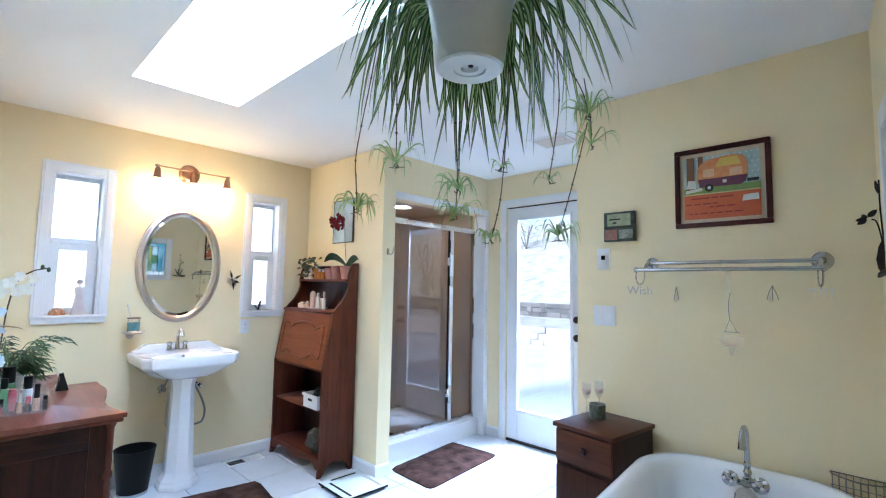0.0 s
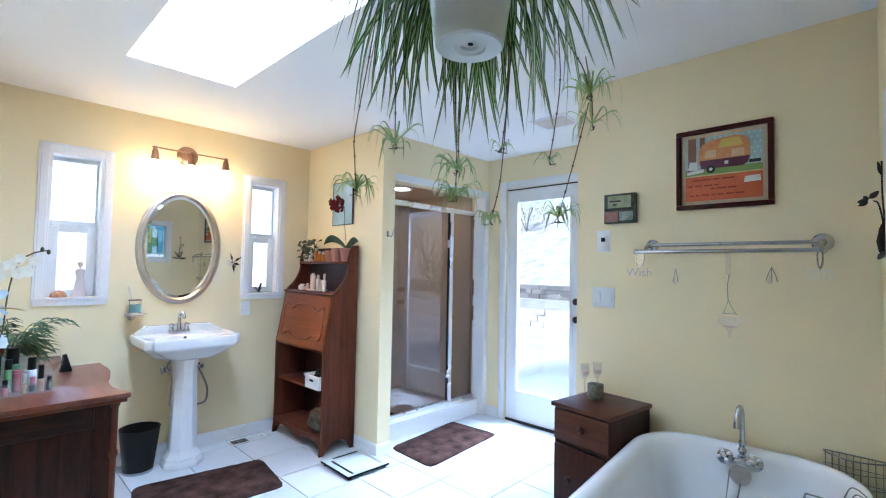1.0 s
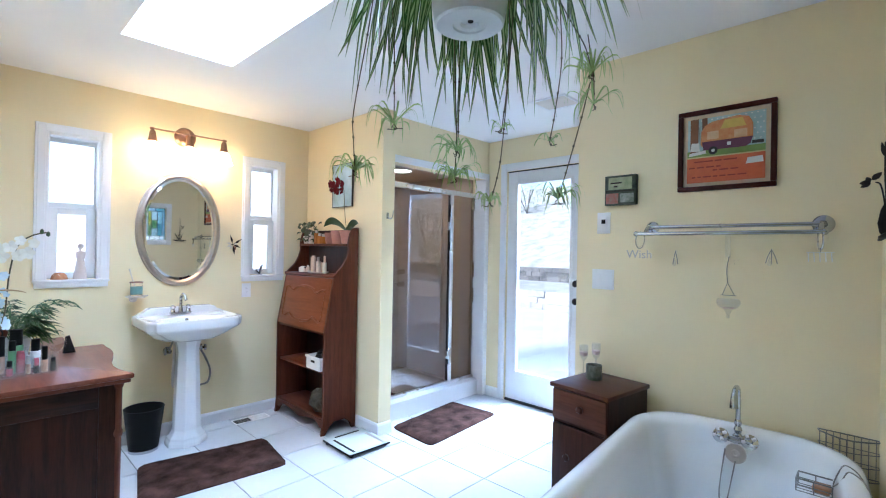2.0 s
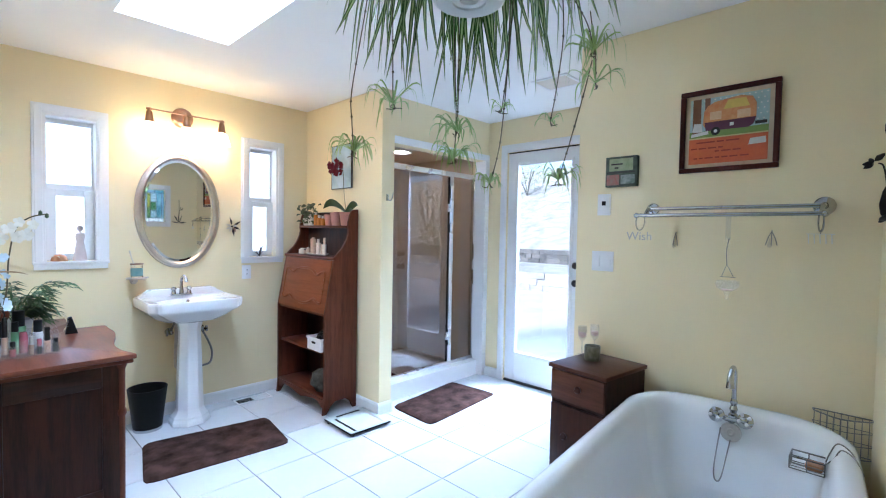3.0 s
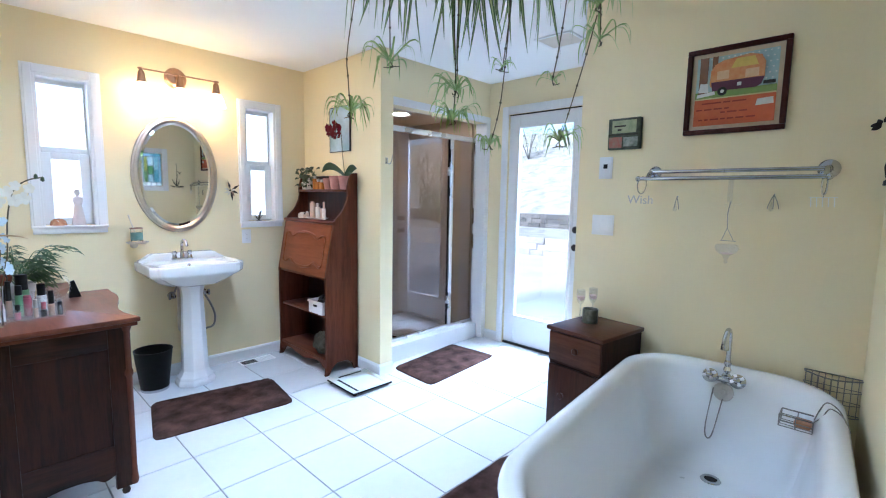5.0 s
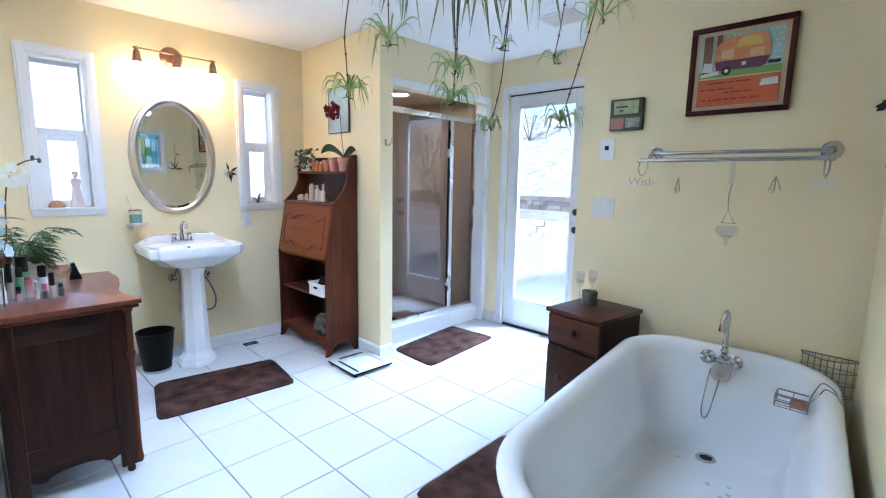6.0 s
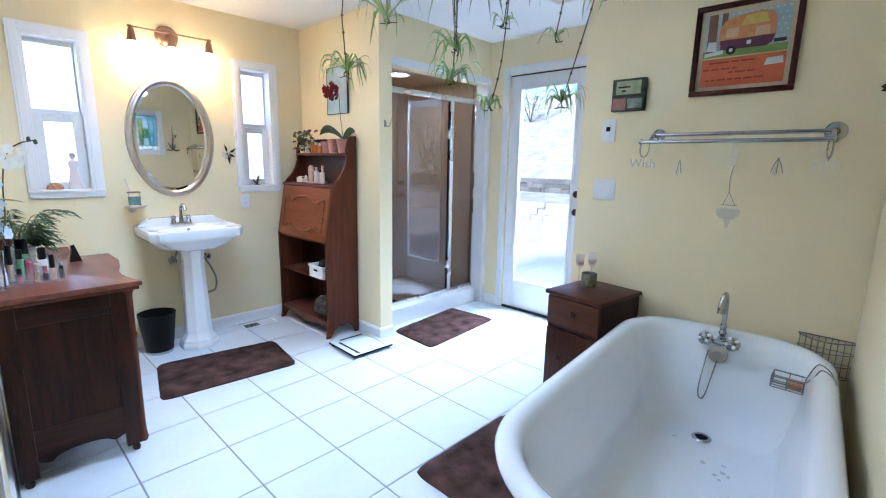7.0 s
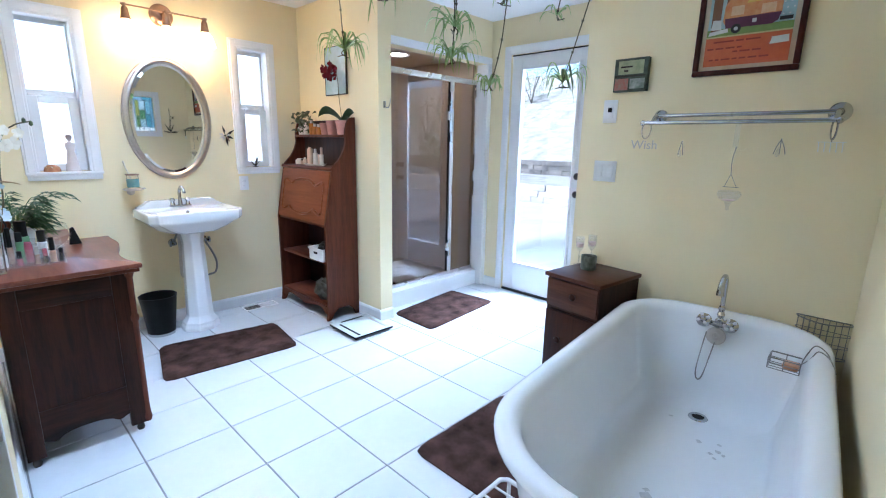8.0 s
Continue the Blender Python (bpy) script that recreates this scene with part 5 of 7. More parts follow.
part("rim", bm, M_TRIM, wk)
part("handle_hole", B(BX0 - 0.002, 2.945, BZ + 0.05, BX0 + 0.001, 2.995, BZ + 0.066, 0.0009, seg=1), M_BLACK, wk, "dark hand hole")
bm = bmesh.new()
for k in range(5):
    bmesh.ops.create_icosphere(bm, subdivisions=2, radius=0.03, matrix=Matrix.Translation((1.83 + 0.03 * math.sin(k * 2.1), 2.93 + 0.022 * k, BZ + 0.085 + 0.012 * math.cos(k * 1.7))) @ Matrix.Diagonal((1, 0.8, 1, 1)))
single("hair_brush", bm, M_BLACK, "dark bundle lying in the white basket", "brush")
# rolled cloth on the bottom shelf
M_CLOTH = surf("olive_grey_cloth", (0.035, 0.03, 0.02), (0.09, 0.08, 0.055), 0.95, 25, 0.8, 200)
bm = bmesh.new()
bmesh.ops.create_icosphere(bm, subdivisions=4, radius=1.0)
for v in bm.verts:
    p = v.co.copy()
    k = 1 + 0.22 * noise.noise(p * 2.3) + 0.1 * noise.noise(p * 6)
    v.co = Vector((1.835 + 0.075 * p.x * k, 2.965 + 0.105 * p.y * k, 0.1235 + 0.077 + 0.085 * max(p.z * k, -0.9)))
single("cloth_bundle", bm, M_CLOTH, "crumpled olive-grey cloth on the bottom shelf", "cloth")

# ---------------------------------------------------------------- dresser
dr = thing("dresser", 0.25, 2.6, 0.0, "red oak dresser with serpentine top and panelled side", "dresser")
DT = 0.785
tp = [(0.012, 2.238), (0.497, 2.238)] + [(p.x, p.y) for p in curve([(0.497, 2.238, 0), (0.48, 2.29, 0), (0.463, 2.36, 0), (0.462, 2.46, 0), (0.482, 2.58, 0), (0.51, 2.70, 0), (0.52, 2.80, 0), (0.517, 2.90, 0), (0.518, 3.0, 0)], 5)][1:] + [(0.012, 3.0)]
part("top", prism(bmesh.new(), tp, "z", DT - 0.022, DT, bevel=0.005), M_OAK_TOP, dr, "polished red oak serpentine top, skylight sheen in its colour")
tp2 = [(0.02 + (x - 0.012) * 0.965, 2.2475 + (y - 2.235) * 0.966) for x, y in tp]
part("cornice", prism(bmesh.new(), tp2, "z", DT - 0.04, DT - 0.0225, bevel=0.004), M_OAK_Y, dr)
# side panels take the oak with shade in its colour; drawers stay lighter
for y in (2.275, 2.915):
    s_ = part("side", B(0.065, y + 0.008, 0.19, 0.40, y + 0.016, DT - 0.09), M_SHADE_OAK_V, dr, "recessed oak side panel")
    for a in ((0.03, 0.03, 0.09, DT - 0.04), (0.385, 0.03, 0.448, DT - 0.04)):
        part("stile", B(a[0], y, a[1], a[2], y + 0.026, a[3], 0.003), M_SHADE_OAK_V, dr)
    part("rail", B(0.09, y + 0.001, DT - 0.13, 0.385, y + 0.025, DT - 0.041, 0.003), M_SHADE_OAK_X, dr)
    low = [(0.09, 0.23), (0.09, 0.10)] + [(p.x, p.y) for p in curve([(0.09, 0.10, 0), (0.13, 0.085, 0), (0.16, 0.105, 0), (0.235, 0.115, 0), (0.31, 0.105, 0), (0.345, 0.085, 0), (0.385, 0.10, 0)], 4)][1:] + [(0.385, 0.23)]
    part("rail", prism(bmesh.new(), low, "y", y + 0.001, y + 0.025), M_SHADE_OAK_X, dr)
    for x in (0.058, 0.42):
        c_ = part("caster", lathe(bmesh.new(), [(0, 0), (0.013, 0), (0.016, 0.012), (0.013, 0.024), (0.006, 0.031), (0, 0.031)], x, y + 0.013, 0.0, 14), M_IRON, dr, "small dark caster")
for y in (2.283, 2.925):
    col = part("corner_column", lathe(bmesh.new(), [(0, 0.032), (0.012, 0.032), (0.017, 0.05), (0.013, 0.08), (0.012, 0.12), (0.0135, 0.52), (0.018, 0.53), (0.018, 0.545), (0.0135, 0.555), (0.014, 0.72), (0.02, 0.735), (0.02, DT - 0.041), (0, DT - 0.041)], 0.452, y, 0.0, 14), M_OAK_V, dr, "turned oak corner column")
# bowed front with three drawers
fr_ = [(0.448, 2.301)] + [(p.x, p.y) for p in curve([(0.425, 2.36, 0), (0.42, 2.44, 0), (0.462, 2.53, 0), (0.485, 2.605, 0), (0.462, 2.68, 0), (0.42, 2.77, 0), (0.425, 2.85, 0), (0.448, 2.915, 0)], 4)] + [(0.40, 2.915), (0.40, 2.301)]
for z0_, z1_ in ((0.12, 0.33), (0.335, 0.54), (0.545, DT - 0.045)):
    d_ = part("drawer", prism(bmesh.new(), fr_, "z", z0_, z1_, bevel=0.004), M_OAK_Y, dr)
    for y in (2.42, 2.79):
        part("knob", lathe(bmesh.new(), [(0, -0.01), (0.008, 0), (0.016, 0.014), (0.012, 0.024), (0, 0.026)], 0.424, y, (z0_ + z1_) / 2, 14, m=Matrix.Rotation(radians(90), 4, "Y")), M_BRONZE, d_)
part("back", B(0.03, 2.302, 0.1, 0.04, 2.914, DT - 0.041), M_SHADE_OAK_V, dr)
part("bottom", B(0.041, 2.302, 0.1, 0.399, 2.914, 0.118), M_SHADE_OAK_V, dr)

# ---------------------------------------------------------------- sink wall: mirror, lamp and small things
def oval_ring(bm, cx, cz, rx, rz, prof, n=72):
    """Sweeps (inward, out of the wall) pairs round an oval on the sink wall."""
    rings_ = []
    for k in range(n):
        a = 2 * math.pi * k / n
        rings_.append([bm.verts.new((cx + (rx - i) * math.cos(a), Y_A - o, cz + (rz - i) * math.sin(a))) for i, o in prof])
    for k in range(n):
        a, b_ = rings_[k], rings_[(k + 1) % n]
        for j in range(len(prof) - 1):
            bm.faces.new((a[j], a[j + 1], b_[j + 1], b_[j]))
    return bm


MCX, MCZ, MRX, MRZ = 1.049, 1.43, 0.27, 0.398
mr = thing("oval_mirror", MCX, Y_A, MCZ - MRZ, "oval wall mirror in a brushed silver frame", "mirror")
part("frame", oval_ring(bmesh.new(), MCX, MCZ, MRX, MRZ, [(0.0, 0.001), (0.0, 0.016), (0.004, 0.021), (0.012, 0.022), (0.016, 0.027), (0.022, 0.03), (0.032, 0.03), (0.036, 0.025), (0.04, 0.022), (0.044, 0.014)]), M_NICKEL, mr, "ridged silver frame")
bm = oval_ring(bmesh.new(), MCX, MCZ, MRX - 0.042, MRZ - 0.042, [(0.0, 0.012), (0.018, 0.0145)])
bm.faces.new([bm.verts.new((MCX + (MRX - 0.06) * math.cos(2 * math.pi * k / 72), Y_A - 0.0145, MCZ + (MRZ - 0.06) * math.sin(2 * math.pi * k / 72))) for k in range(72)])
bmesh.ops.remove_doubles(bm, verts=bm.verts, dist=1e-5)
part("mirror_glass", bm, M_MIRROR, mr, smooth=False)

LZ, LY = 2.09, Y_A - 0.095
vl = thing("vanity_light", 1.073, Y_A, 2.0, "three-lamp brass vanity light with glowing glass shades", "wall lamp")
part("wall_plate", lathe(bmesh.new(), [(0, 0), (0.07, 0), (0.07, 0.006), (0.064, 0.012), (0.06, 0.012), (0.054, 0.02), (0.03, 0.027), (0.0, 0.03)], 1.072, Y_A - 0.0005, 2.082, 40, m=Matrix.Rotation(radians(90), 4, "X")), M_BRONZE, vl)
part("arm", tube(bmesh.new(), [(1.072, Y_A - 0.02, 2.084), (1.072, LY, LZ)], 0.011, 12), M_BRONZE, vl)
part("bar", tube(bmesh.new(), [(0.838, LY, LZ), (1.316, LY, LZ)], 0.0055, 10), M_BRONZE, vl)
for x in (0.838, 1.316):
    bm = bmesh.new()
    bmesh.ops.create_icosphere(bm, subdivisions=2, radius=0.0085, matrix=Matrix.Translation((x, LY, LZ)))
    part("finial", bm, M_BRONZE, vl)
M_BULB = glow("warm_lit_glass", (1.0, 0.68, 0.32), 8.5)
for x in (0.849, 1.073, 1.304):
    s_ = part("socket", lathe(bmesh.new(), [(0, 0.01), (0.009, 0.008), (0.009, -0.008), (0.014, -0.014), (0.019, -0.024), (0.0215, -0.045), (0.0245, -0.066), (0.028, -0.08), (0.028, -0.086), (0, -0.086)], x, LY, LZ, 24), M_BRONZE, vl)
    sd = part("shade", lathe(bmesh.new(), [(0.024, -0.086), (0.032, -0.094), (0.044, -0.115), (0.05, -0.145), (0.06, -0.175), (0.058, -0.175), (0.048, -0.144), (0.042, -0.115), (0.03, -0.096), (0.022, -0.088)], x, LY, LZ, 26), M_BULB, s_, "glowing frosted glass shade")

hd = thing("tumbler_holder", 0.778, Y_A, 0.945, "chrome wall tumbler holder with a glass jar", "holder")
part("wall_mount", lathe(bmesh.new(), [(0, 0), (0.024, 0), (0.022, 0.008), (0.012, 0.012), (0.012, 0.04), (0, 0.04)], 0.778, Y_A - 0.0005, 0.957, 18, m=Matrix.Rotation(radians(90), 4, "X")), M_NICKEL, hd)
bm = tube(bmesh.new(), [(0.778 + 0.042 * math.cos(a), 3.51 + 0.042 * math.sin(a), 0.984) for a in (6.2832 * k / 24 for k in range(24))], 0.004, 6, closed=True)
tube(bm, [(0.725, 3.515, 0.982), (0.845, 3.515, 0.982)], 0.005, 6)
part("ring", bm, M_NICKEL, hd)
part("dish", lathe(bmesh.new(), [(0, 0), (0.05, 0.0), (0.062, 0.008), (0.06, 0.01), (0.048, 0.003), (0, 0.003)], 0.778, 3.51, 0.972, 24), M_NICKEL, hd)
jar = thing("toothbrush_jar", 0.778, 3.51, 0.976, "small glass jar with a teal band and brush", "jar")
part("glass", lathe(bmesh.new(), [(0, 0.0), (0.03, 0.0), (0.033, 0.004), (0.033, 0.095), (0.031, 0.095), (0.03, 0.006), (0, 0.005)], 0.778, 3.51, 0.9755, 22), M_GLASS, jar)
part("band", lathe(bmesh.new(), [(0.0335, 0.02), (0.0345, 0.02), (0.0345, 0.07), (0.0335, 0.07)], 0.778, 3.51, 0.9755, 22), surf("teal_label", (0.12, 0.27, 0.27), (0.2, 0.33, 0.32), 0.5, 30, 0, 60), jar, "teal band")
part("rim", lathe(bmesh.new(), [(0.0335, 0.094), (0.038, 0.094), (0.038, 0.101), (0.03, 0.101), (0.03, 0.096)], 0.778, 3.51, 0.9755, 22), M_BRONZE, jar, "dark rim")
part("brush", tube(bmesh.new(), [(0.79, 3.51, 0.985), (0.752, 3.525, 1.115), (0.742, 3.53, 1.16)], [0.003, 0.003, 0.005], 8), M_PALE, jar, "white toothbrush")

orn = thing("metal_leaf_ornament", 1.413, Y_A, 1.3, "small dark and gilt metal leaf ornament on the wall", "ornament")
rng = random.Random(3)
for a, l_, m_ in ((105, 0.068, M_IRON), (32, 0.075, M_IRON), (-22, 0.055, M_IRON), (-58, 0.045, M_BRONZE), (-80, 0.075, M_IRON), (12, 0.03, M_PALE), (165, 0.04, M_PALE), (205, 0.045, M_PALE), (240, 0.04, M_PALE)):
    d = Vector((math.cos(radians(a)), 0, math.sin(radians(a))))
    u = Vector((-d.z, 0, d.x))
    c = Vector((1.413, Y_A - 0.012, 1.333)) + 0.008 * d
    bm = bmesh.new()
    f = [c, c + d * l_ * 0.4 + u * 0.009 + Vector((0, -0.008, 0)), c + d * l_, c + d * l_ * 0.4 - u * 0.009 + Vector((0, -0.004, 0))]
    bm.faces.new([bm.verts.new(p) for p in f])
    bmesh.ops.solidify(bm, geom=bm.faces[:], thickness=0.002)
    part("leaf", bm, m_, orn)
part("stem", tube(bmesh.new(), [(1.413, Y_A - 0.0005, 1.333), (1.413, Y_A - 0.014, 1.333)], 0.006, 8), M_IRON, orn)


def wall_plate(name, axis, u0, u1, z0, z1, label, category, rockers=1, slots=False):
    """A cover plate on the sink wall (axis y) or on the towel wall (axis x)."""
    def bx(a, b_, c, d, o0, o1, bev=0.0015):
        return B(a, Y_A - o1, b_, c, Y_A - o0, d, bev) if axis == "y" else B(X_B - o1, a, b_, X_B - o0, c, d, bev)
    t_ = thing(name, (u0 + u1) / 2 if axis == "y" else X_B, Y_A if axis == "y" else (u0 + u1) / 2, z0, label, category)
    part("cover", bx(u0, z0, u1, z1, 0.0005, 0.006), M_TRIM, t_)
    w = (u1 - u0) / rockers
    for k in range(rockers):
        c = u0 + w * (k + 0.5)
        hw, hz = min(0.0165, w * 0.35), (z1 - z0) * 0.29
        zc = (z0 + z1) / 2
        r_ = part("rocker" if not slots else "socket", bx(c - hw, zc - hz, c + hw, zc + hz, 0.006, 0.0095), M_TRIM, t_)
        if slots:
            for s in (-1, 1):
                for q in (-0.005, 0.004):
                    part("slot", bx(c + q, zc + s * hz * 0.5 - 0.004, c + q + 0.0015, zc + s * hz * 0.5 + 0.004, 0.0095, 0.0099, 0.0), M_BLACK, r_)
    return t_


wall_plate("wall_outlet", "y", 1.492, 1.562, 0.925, 1.032, "white wall outlet under the window", "outlet", 1, True)
sw = wall_plate("timer_switch", "x", 1.024, 1.094, 1.421, 1.531, "white timer switch plate with a dark display", "switch")
part("display", B(X_B - 0.0108, 1.048, 1.472, X_B - 0.0092, 1.069, 1.494, 0.0005), M_BLACK, sw, "dark display")
wall_plate("light_switch", "x", 1.0, 1.117, 1.13, 1.234, "white double rocker light switch", "switch", 2)

# things on the window sills
SZ = 1.0905
M_FIG = surf("pale_carved_figure", (0.62, 0.53, 0.5), (0.7, 0.62, 0.6), 0.7, 12, 0.1, 60)
single("figurine", lathe(bmesh.new(), [(0, 0), (0.036, 0), (0.037, 0.006), (0.03, 0.06), (0.022, 0.115), (0.019, 0.125), (0.025, 0.15), (0.027, 0.168), (0.022, 0.178), (0.008, 0.184), (0.008, 0.19), (0.015, 0.197), (0.018, 0.21), (0.014, 0.224), (0, 0.228)], 0.50, 3.617, SZ, 22, sy=0.7), M_FIG, "pale pink carved figurine on the window sill", "figurine", at=(0.5, 3.617, SZ))
cv = thing("candle_dome", 0.40, 3.615, SZ, "small orange mosaic candle dome on the sill", "ornament")
part("dome", lathe(bmesh.new(), [(0.042, 0), (0.042, 0.012), (0.036, 0.032), (0.022, 0.046), (0, 0.05)], 0.40, 3.615, SZ, 14), surf("orange_mosaic_glass", (0.30, 0.10, 0.04), (0.55, 0.3, 0.16), 0.25, 60, 0.3, 150), cv)
for k in range(6):
    a = 0.9 * k
    part("inlay", lathe(bmesh.new(), [(0, 0.0035), (0.006, 0.003), (0.007, 0.0)], 0.40 + 0.033 * math.cos(a), 3.615 + 0.033 * math.sin(a), SZ + 0.033, 8, m=Matrix.Rotation(radians(40), 4, "Y")), M_PALE, cv)
ip = thing("iron_plant_ornament", 1.64, 3.615, SZ, "small dark iron plant ornament on the sill", "ornament")
part("base", lathe(bmesh.new(), [(0, 0), (0.03, 0), (0.03, 0.006), (0.012, 0.012), (0, 0.012)], 1.64, 3.615, SZ, 16), M_IRON, ip)
for a, h in ((-60, 0.07), (10, 0.13), (60, 0.10), (140, 0.05), (200, 0.06)):
    part("leaf", blade((1.64, 3.615, SZ + 0.008), (math.cos(radians(a)), math.sin(radians(a)) * 0.6, 0), 0.05, 0.008, h, h * 0.2, None, seg=5), M_IRON, ip)

# ---------------------------------------------------------------- stub wall: glass picture and hook
gp = thing("glass_picture", X_T, 3.05, 1.64, "pale blue glass picture panel with thin dark edge", "picture")
# print colour with the pale blue light reflected in its glass painted in
M_SKYGL = surf("blue_lit_glass_print", (0.55, 0.70, 0.78), (0.34, 0.47, 0.49), 0.12, 5, 0, 30, coat=0.2)
part("panel", B(X_T - 0.014, 2.92, 1.645, X_T - 0.006, 3.18, 1.973, 0.001), M_SKYGL, gp)
bm = bmesh.new()
for a in ((2.915, 1.64, 3.185, 1.645), (2.915, 1.973, 3.185, 1.978), (2.915, 1.645, 2.92, 1.973), (3.18, 1.645, 3.185, 1.973)):
    box(bm, X_T - 0.015, a[0], a[1], X_T - 0.0015, a[2], a[3])
part("edge", bm, M_LEAD, gp)
hk = thing("robe_hook", 2.09, Y_T, 1.54, "small chrome robe hook on the stub wall", "hook")
part("plate", B(2.081, Y_T - 0.007, 1.535, 2.10, Y_T - 0.0005, 1.58, 0.002), M_CHROME, hk)
part("prong", tube(bmesh.new(), curve([(2.09, Y_T - 0.006, 1.55), (2.093, Y_T - 0.03, 1.535), (2.10, Y_T - 0.045, 1.55), (2.112, Y_T - 0.046, 1.595)], 5), 0.0035, 8), M_CHROME, hk)

# ceiling register
cvn = thing("ceiling_vent", 2.72, 1.6, H - 0.01, "white slatted ceiling air register", "vent")
bm = bmesh.new()
for a in ((2.60, 1.46, 2.84, 1.48), (2.60, 1.70, 2.84, 1.72), (2.60, 1.48, 2.62, 1.70), (2.82, 1.48, 2.84, 1.70)):
    box(bm, a[0], a[1], H - 0.008, a[2], a[3], H - 0.0005, 0.002, seg=1)
part("frame", bm, M_TRIM, cvn)
for k in range(12):
    part("slat", turned(B(2.623 + k * 0.0165, 1.481, H - 0.0065, 2.633 + k * 0.0165, 1.699, H - 0.0045), Matrix.Rotation(radians(25), 4, "Y"), (2.628 + k * 0.0165, 1.6, H - 0.0055)), M_PALE, cvn)


# ---------------------------------------------------------------- towel wall
def flat_b(bm, outline, o0, o1):
    return prism(bm, outline, "x", X_B - o1, X_B - o0)


# framed print of a camper van
PY0, PY1, PZ0, PZ1 = 0.321, 0.698, 1.608, 1.974
M_REDWOOD = wood("dark_red_frame", (0.03, 0.006, 0.005), (0.07, 0.014, 0.01), 0.35, 2)
pf = thing("framed_print", X_B, 0.517, PZ0, "dark red framed print of an orange camper van", "picture")
bm = bmesh.new()
fw = 0.021
for a in ((PY0, PZ0, PY1, PZ0 + fw), (PY0, PZ1 - fw, PY1, PZ1), (PY0, PZ0 + fw, PY0 + fw, PZ1 - fw), (PY1 - fw, PZ0 + fw, PY1, PZ1 - fw)):
    box(bm, X_B - 0.024, a[0], a[1], X_B - 0.001, a[2], a[3], 0.004)
part("frame", bm, M_REDWOOD, pf)


def paint(name, c, c2=None):
    return surf(name, c, c2 or tuple(v * 0.85 for v in c), 0.6, 30, 0, 90)


part("mat_board", B(X_B - 0.009, PY0 + fw, PZ0 + fw, X_B - 0.002, PY1 - fw, PZ1 - fw), paint("cream_mat", (0.62, 0.5, 0.33)), pf)
AY1, AY0, AZ0, AZ1 = PY1 - fw - 0.018, PY0 + fw + 0.018, PZ0 + fw + 0.016, PZ1 - fw - 0.018     # picture area
lay = [0.0092]


def art(pts, m, name="print_shape"):
    """A flat shape of the print; u runs from its left to its right edge, v upwards."""
    lay[0] += 0.00012
    o = [(AY1 + (AY0 - AY1) * u, AZ0 + (AZ1 - AZ0) * v) for u, v in pts]
    return part(name, flat_b(bmesh.new(), o, lay[0] - 0.0015, lay[0]), m, pf, smooth=False)


def disc(u, v, r, n=18):
    k = (AZ1 - AZ0) / (AY1 - AY0)
    return [(u + r * k * math.cos(6.2832 * i / n), v + r * math.sin(6.2832 * i / n)) for i in range(n)]


def rect(a, b_, c, d):
    return [(a, b_), (c, b_), (c, d), (a, d)]


art(rect(0, 0.39, 1, 1), paint("pale_blue_print", (0.42, 0.56, 0.56)))
M_DOT = paint("white_print", (0.75, 0.75, 0.7))
rng = random.Random(4)
for i in range(14):
    for j in range(7):
        u, v = 0.04 + i * 0.072 + (0.036 if j % 2 else 0), 0.52 + j * 0.075
        if u < 0.98 and v < 0.98 and (u > 0.84 or v > 0.86 or u < 0.06):
            art(disc(u, v, 0.012, 6), M_DOT, "dot")
art(rect(0, 0.39, 1, 0.50), paint("green_print", (0.22, 0.33, 0.08)))
art(rect(0.04, 0.46, 0.15, 1), paint("brown_print", (0.20, 0.09, 0.045)), "tree_trunk")
art(rect(0.2, 0.66, 0.27, 1), paint("brown_print", (0.20, 0.09, 0.045)), "tree_trunk")
M_ORANGE = paint("orange_print", (0.55, 0.17, 0.05), (0.62, 0.32, 0.12))
body = [(0.18, 0.60), (0.19, 0.80), (0.24, 0.88), (0.34, 0.93), (0.66, 0.97), (0.8, 0.93), (0.85, 0.83), (0.85, 0.62), (0.8, 0.56), (0.2, 0.56)]
art(body, M_ORANGE, "van_body")
art([(0.2, 0.63), (0.85, 0.63), (0.82, 0.53), (0.76, 0.49), (0.22, 0.50)], paint("purple_print", (0.12, 0.03, 0.07)), "van_body_low")
art([(0.44, 0.80), (0.50, 0.93), (0.72, 0.93), (0.77, 0.80)], paint("yellow_print", (0.66, 0.48, 0.1)), "awning")
for a in (rect(0.27, 0.66, 0.42, 0.78), rect(0.62, 0.64, 0.78, 0.76)):
    art(a, paint("cream_stripe_print", (0.6, 0.36, 0.18), (0.7, 0.5, 0.3)), "van_window")
art([(0.04, 0.50), (0.17, 0.49), (0.16, 0.62), (0.06, 0.63)], M_DOT, "patch")
art([(0.02, 0.42), (0.26, 0.45), (0.25, 0.50), (0.03, 0.47)], M_DOT, "patch")
art(rect(0.84, 0.52, 0.98, 0.565), paint("black_print", (0.02, 0.02, 0.02)), "bumper")
art(rect(0.53, 0.54, 0.58, 0.59), M_DOT, "patch")
art(disc(0.35, 0.485, 0.062), paint("black_print", (0.015, 0.015, 0.015)), "wheel")
art(disc(0.35, 0.485, 0.025), M_DOT, "hub")
art(rect(0, 0.385, 1, 0.405), paint("pale_yellow_line", (0.62, 0.55, 0.25)), "line")
art(rect(0, 0.0, 1, 0.385), paint("orange_red_print", (0.50, 0.10, 0.03), (0.56, 0.13, 0.04)), "caption_panel")
M_INK = paint("dark_red_ink", (0.27, 0.03, 0.015))
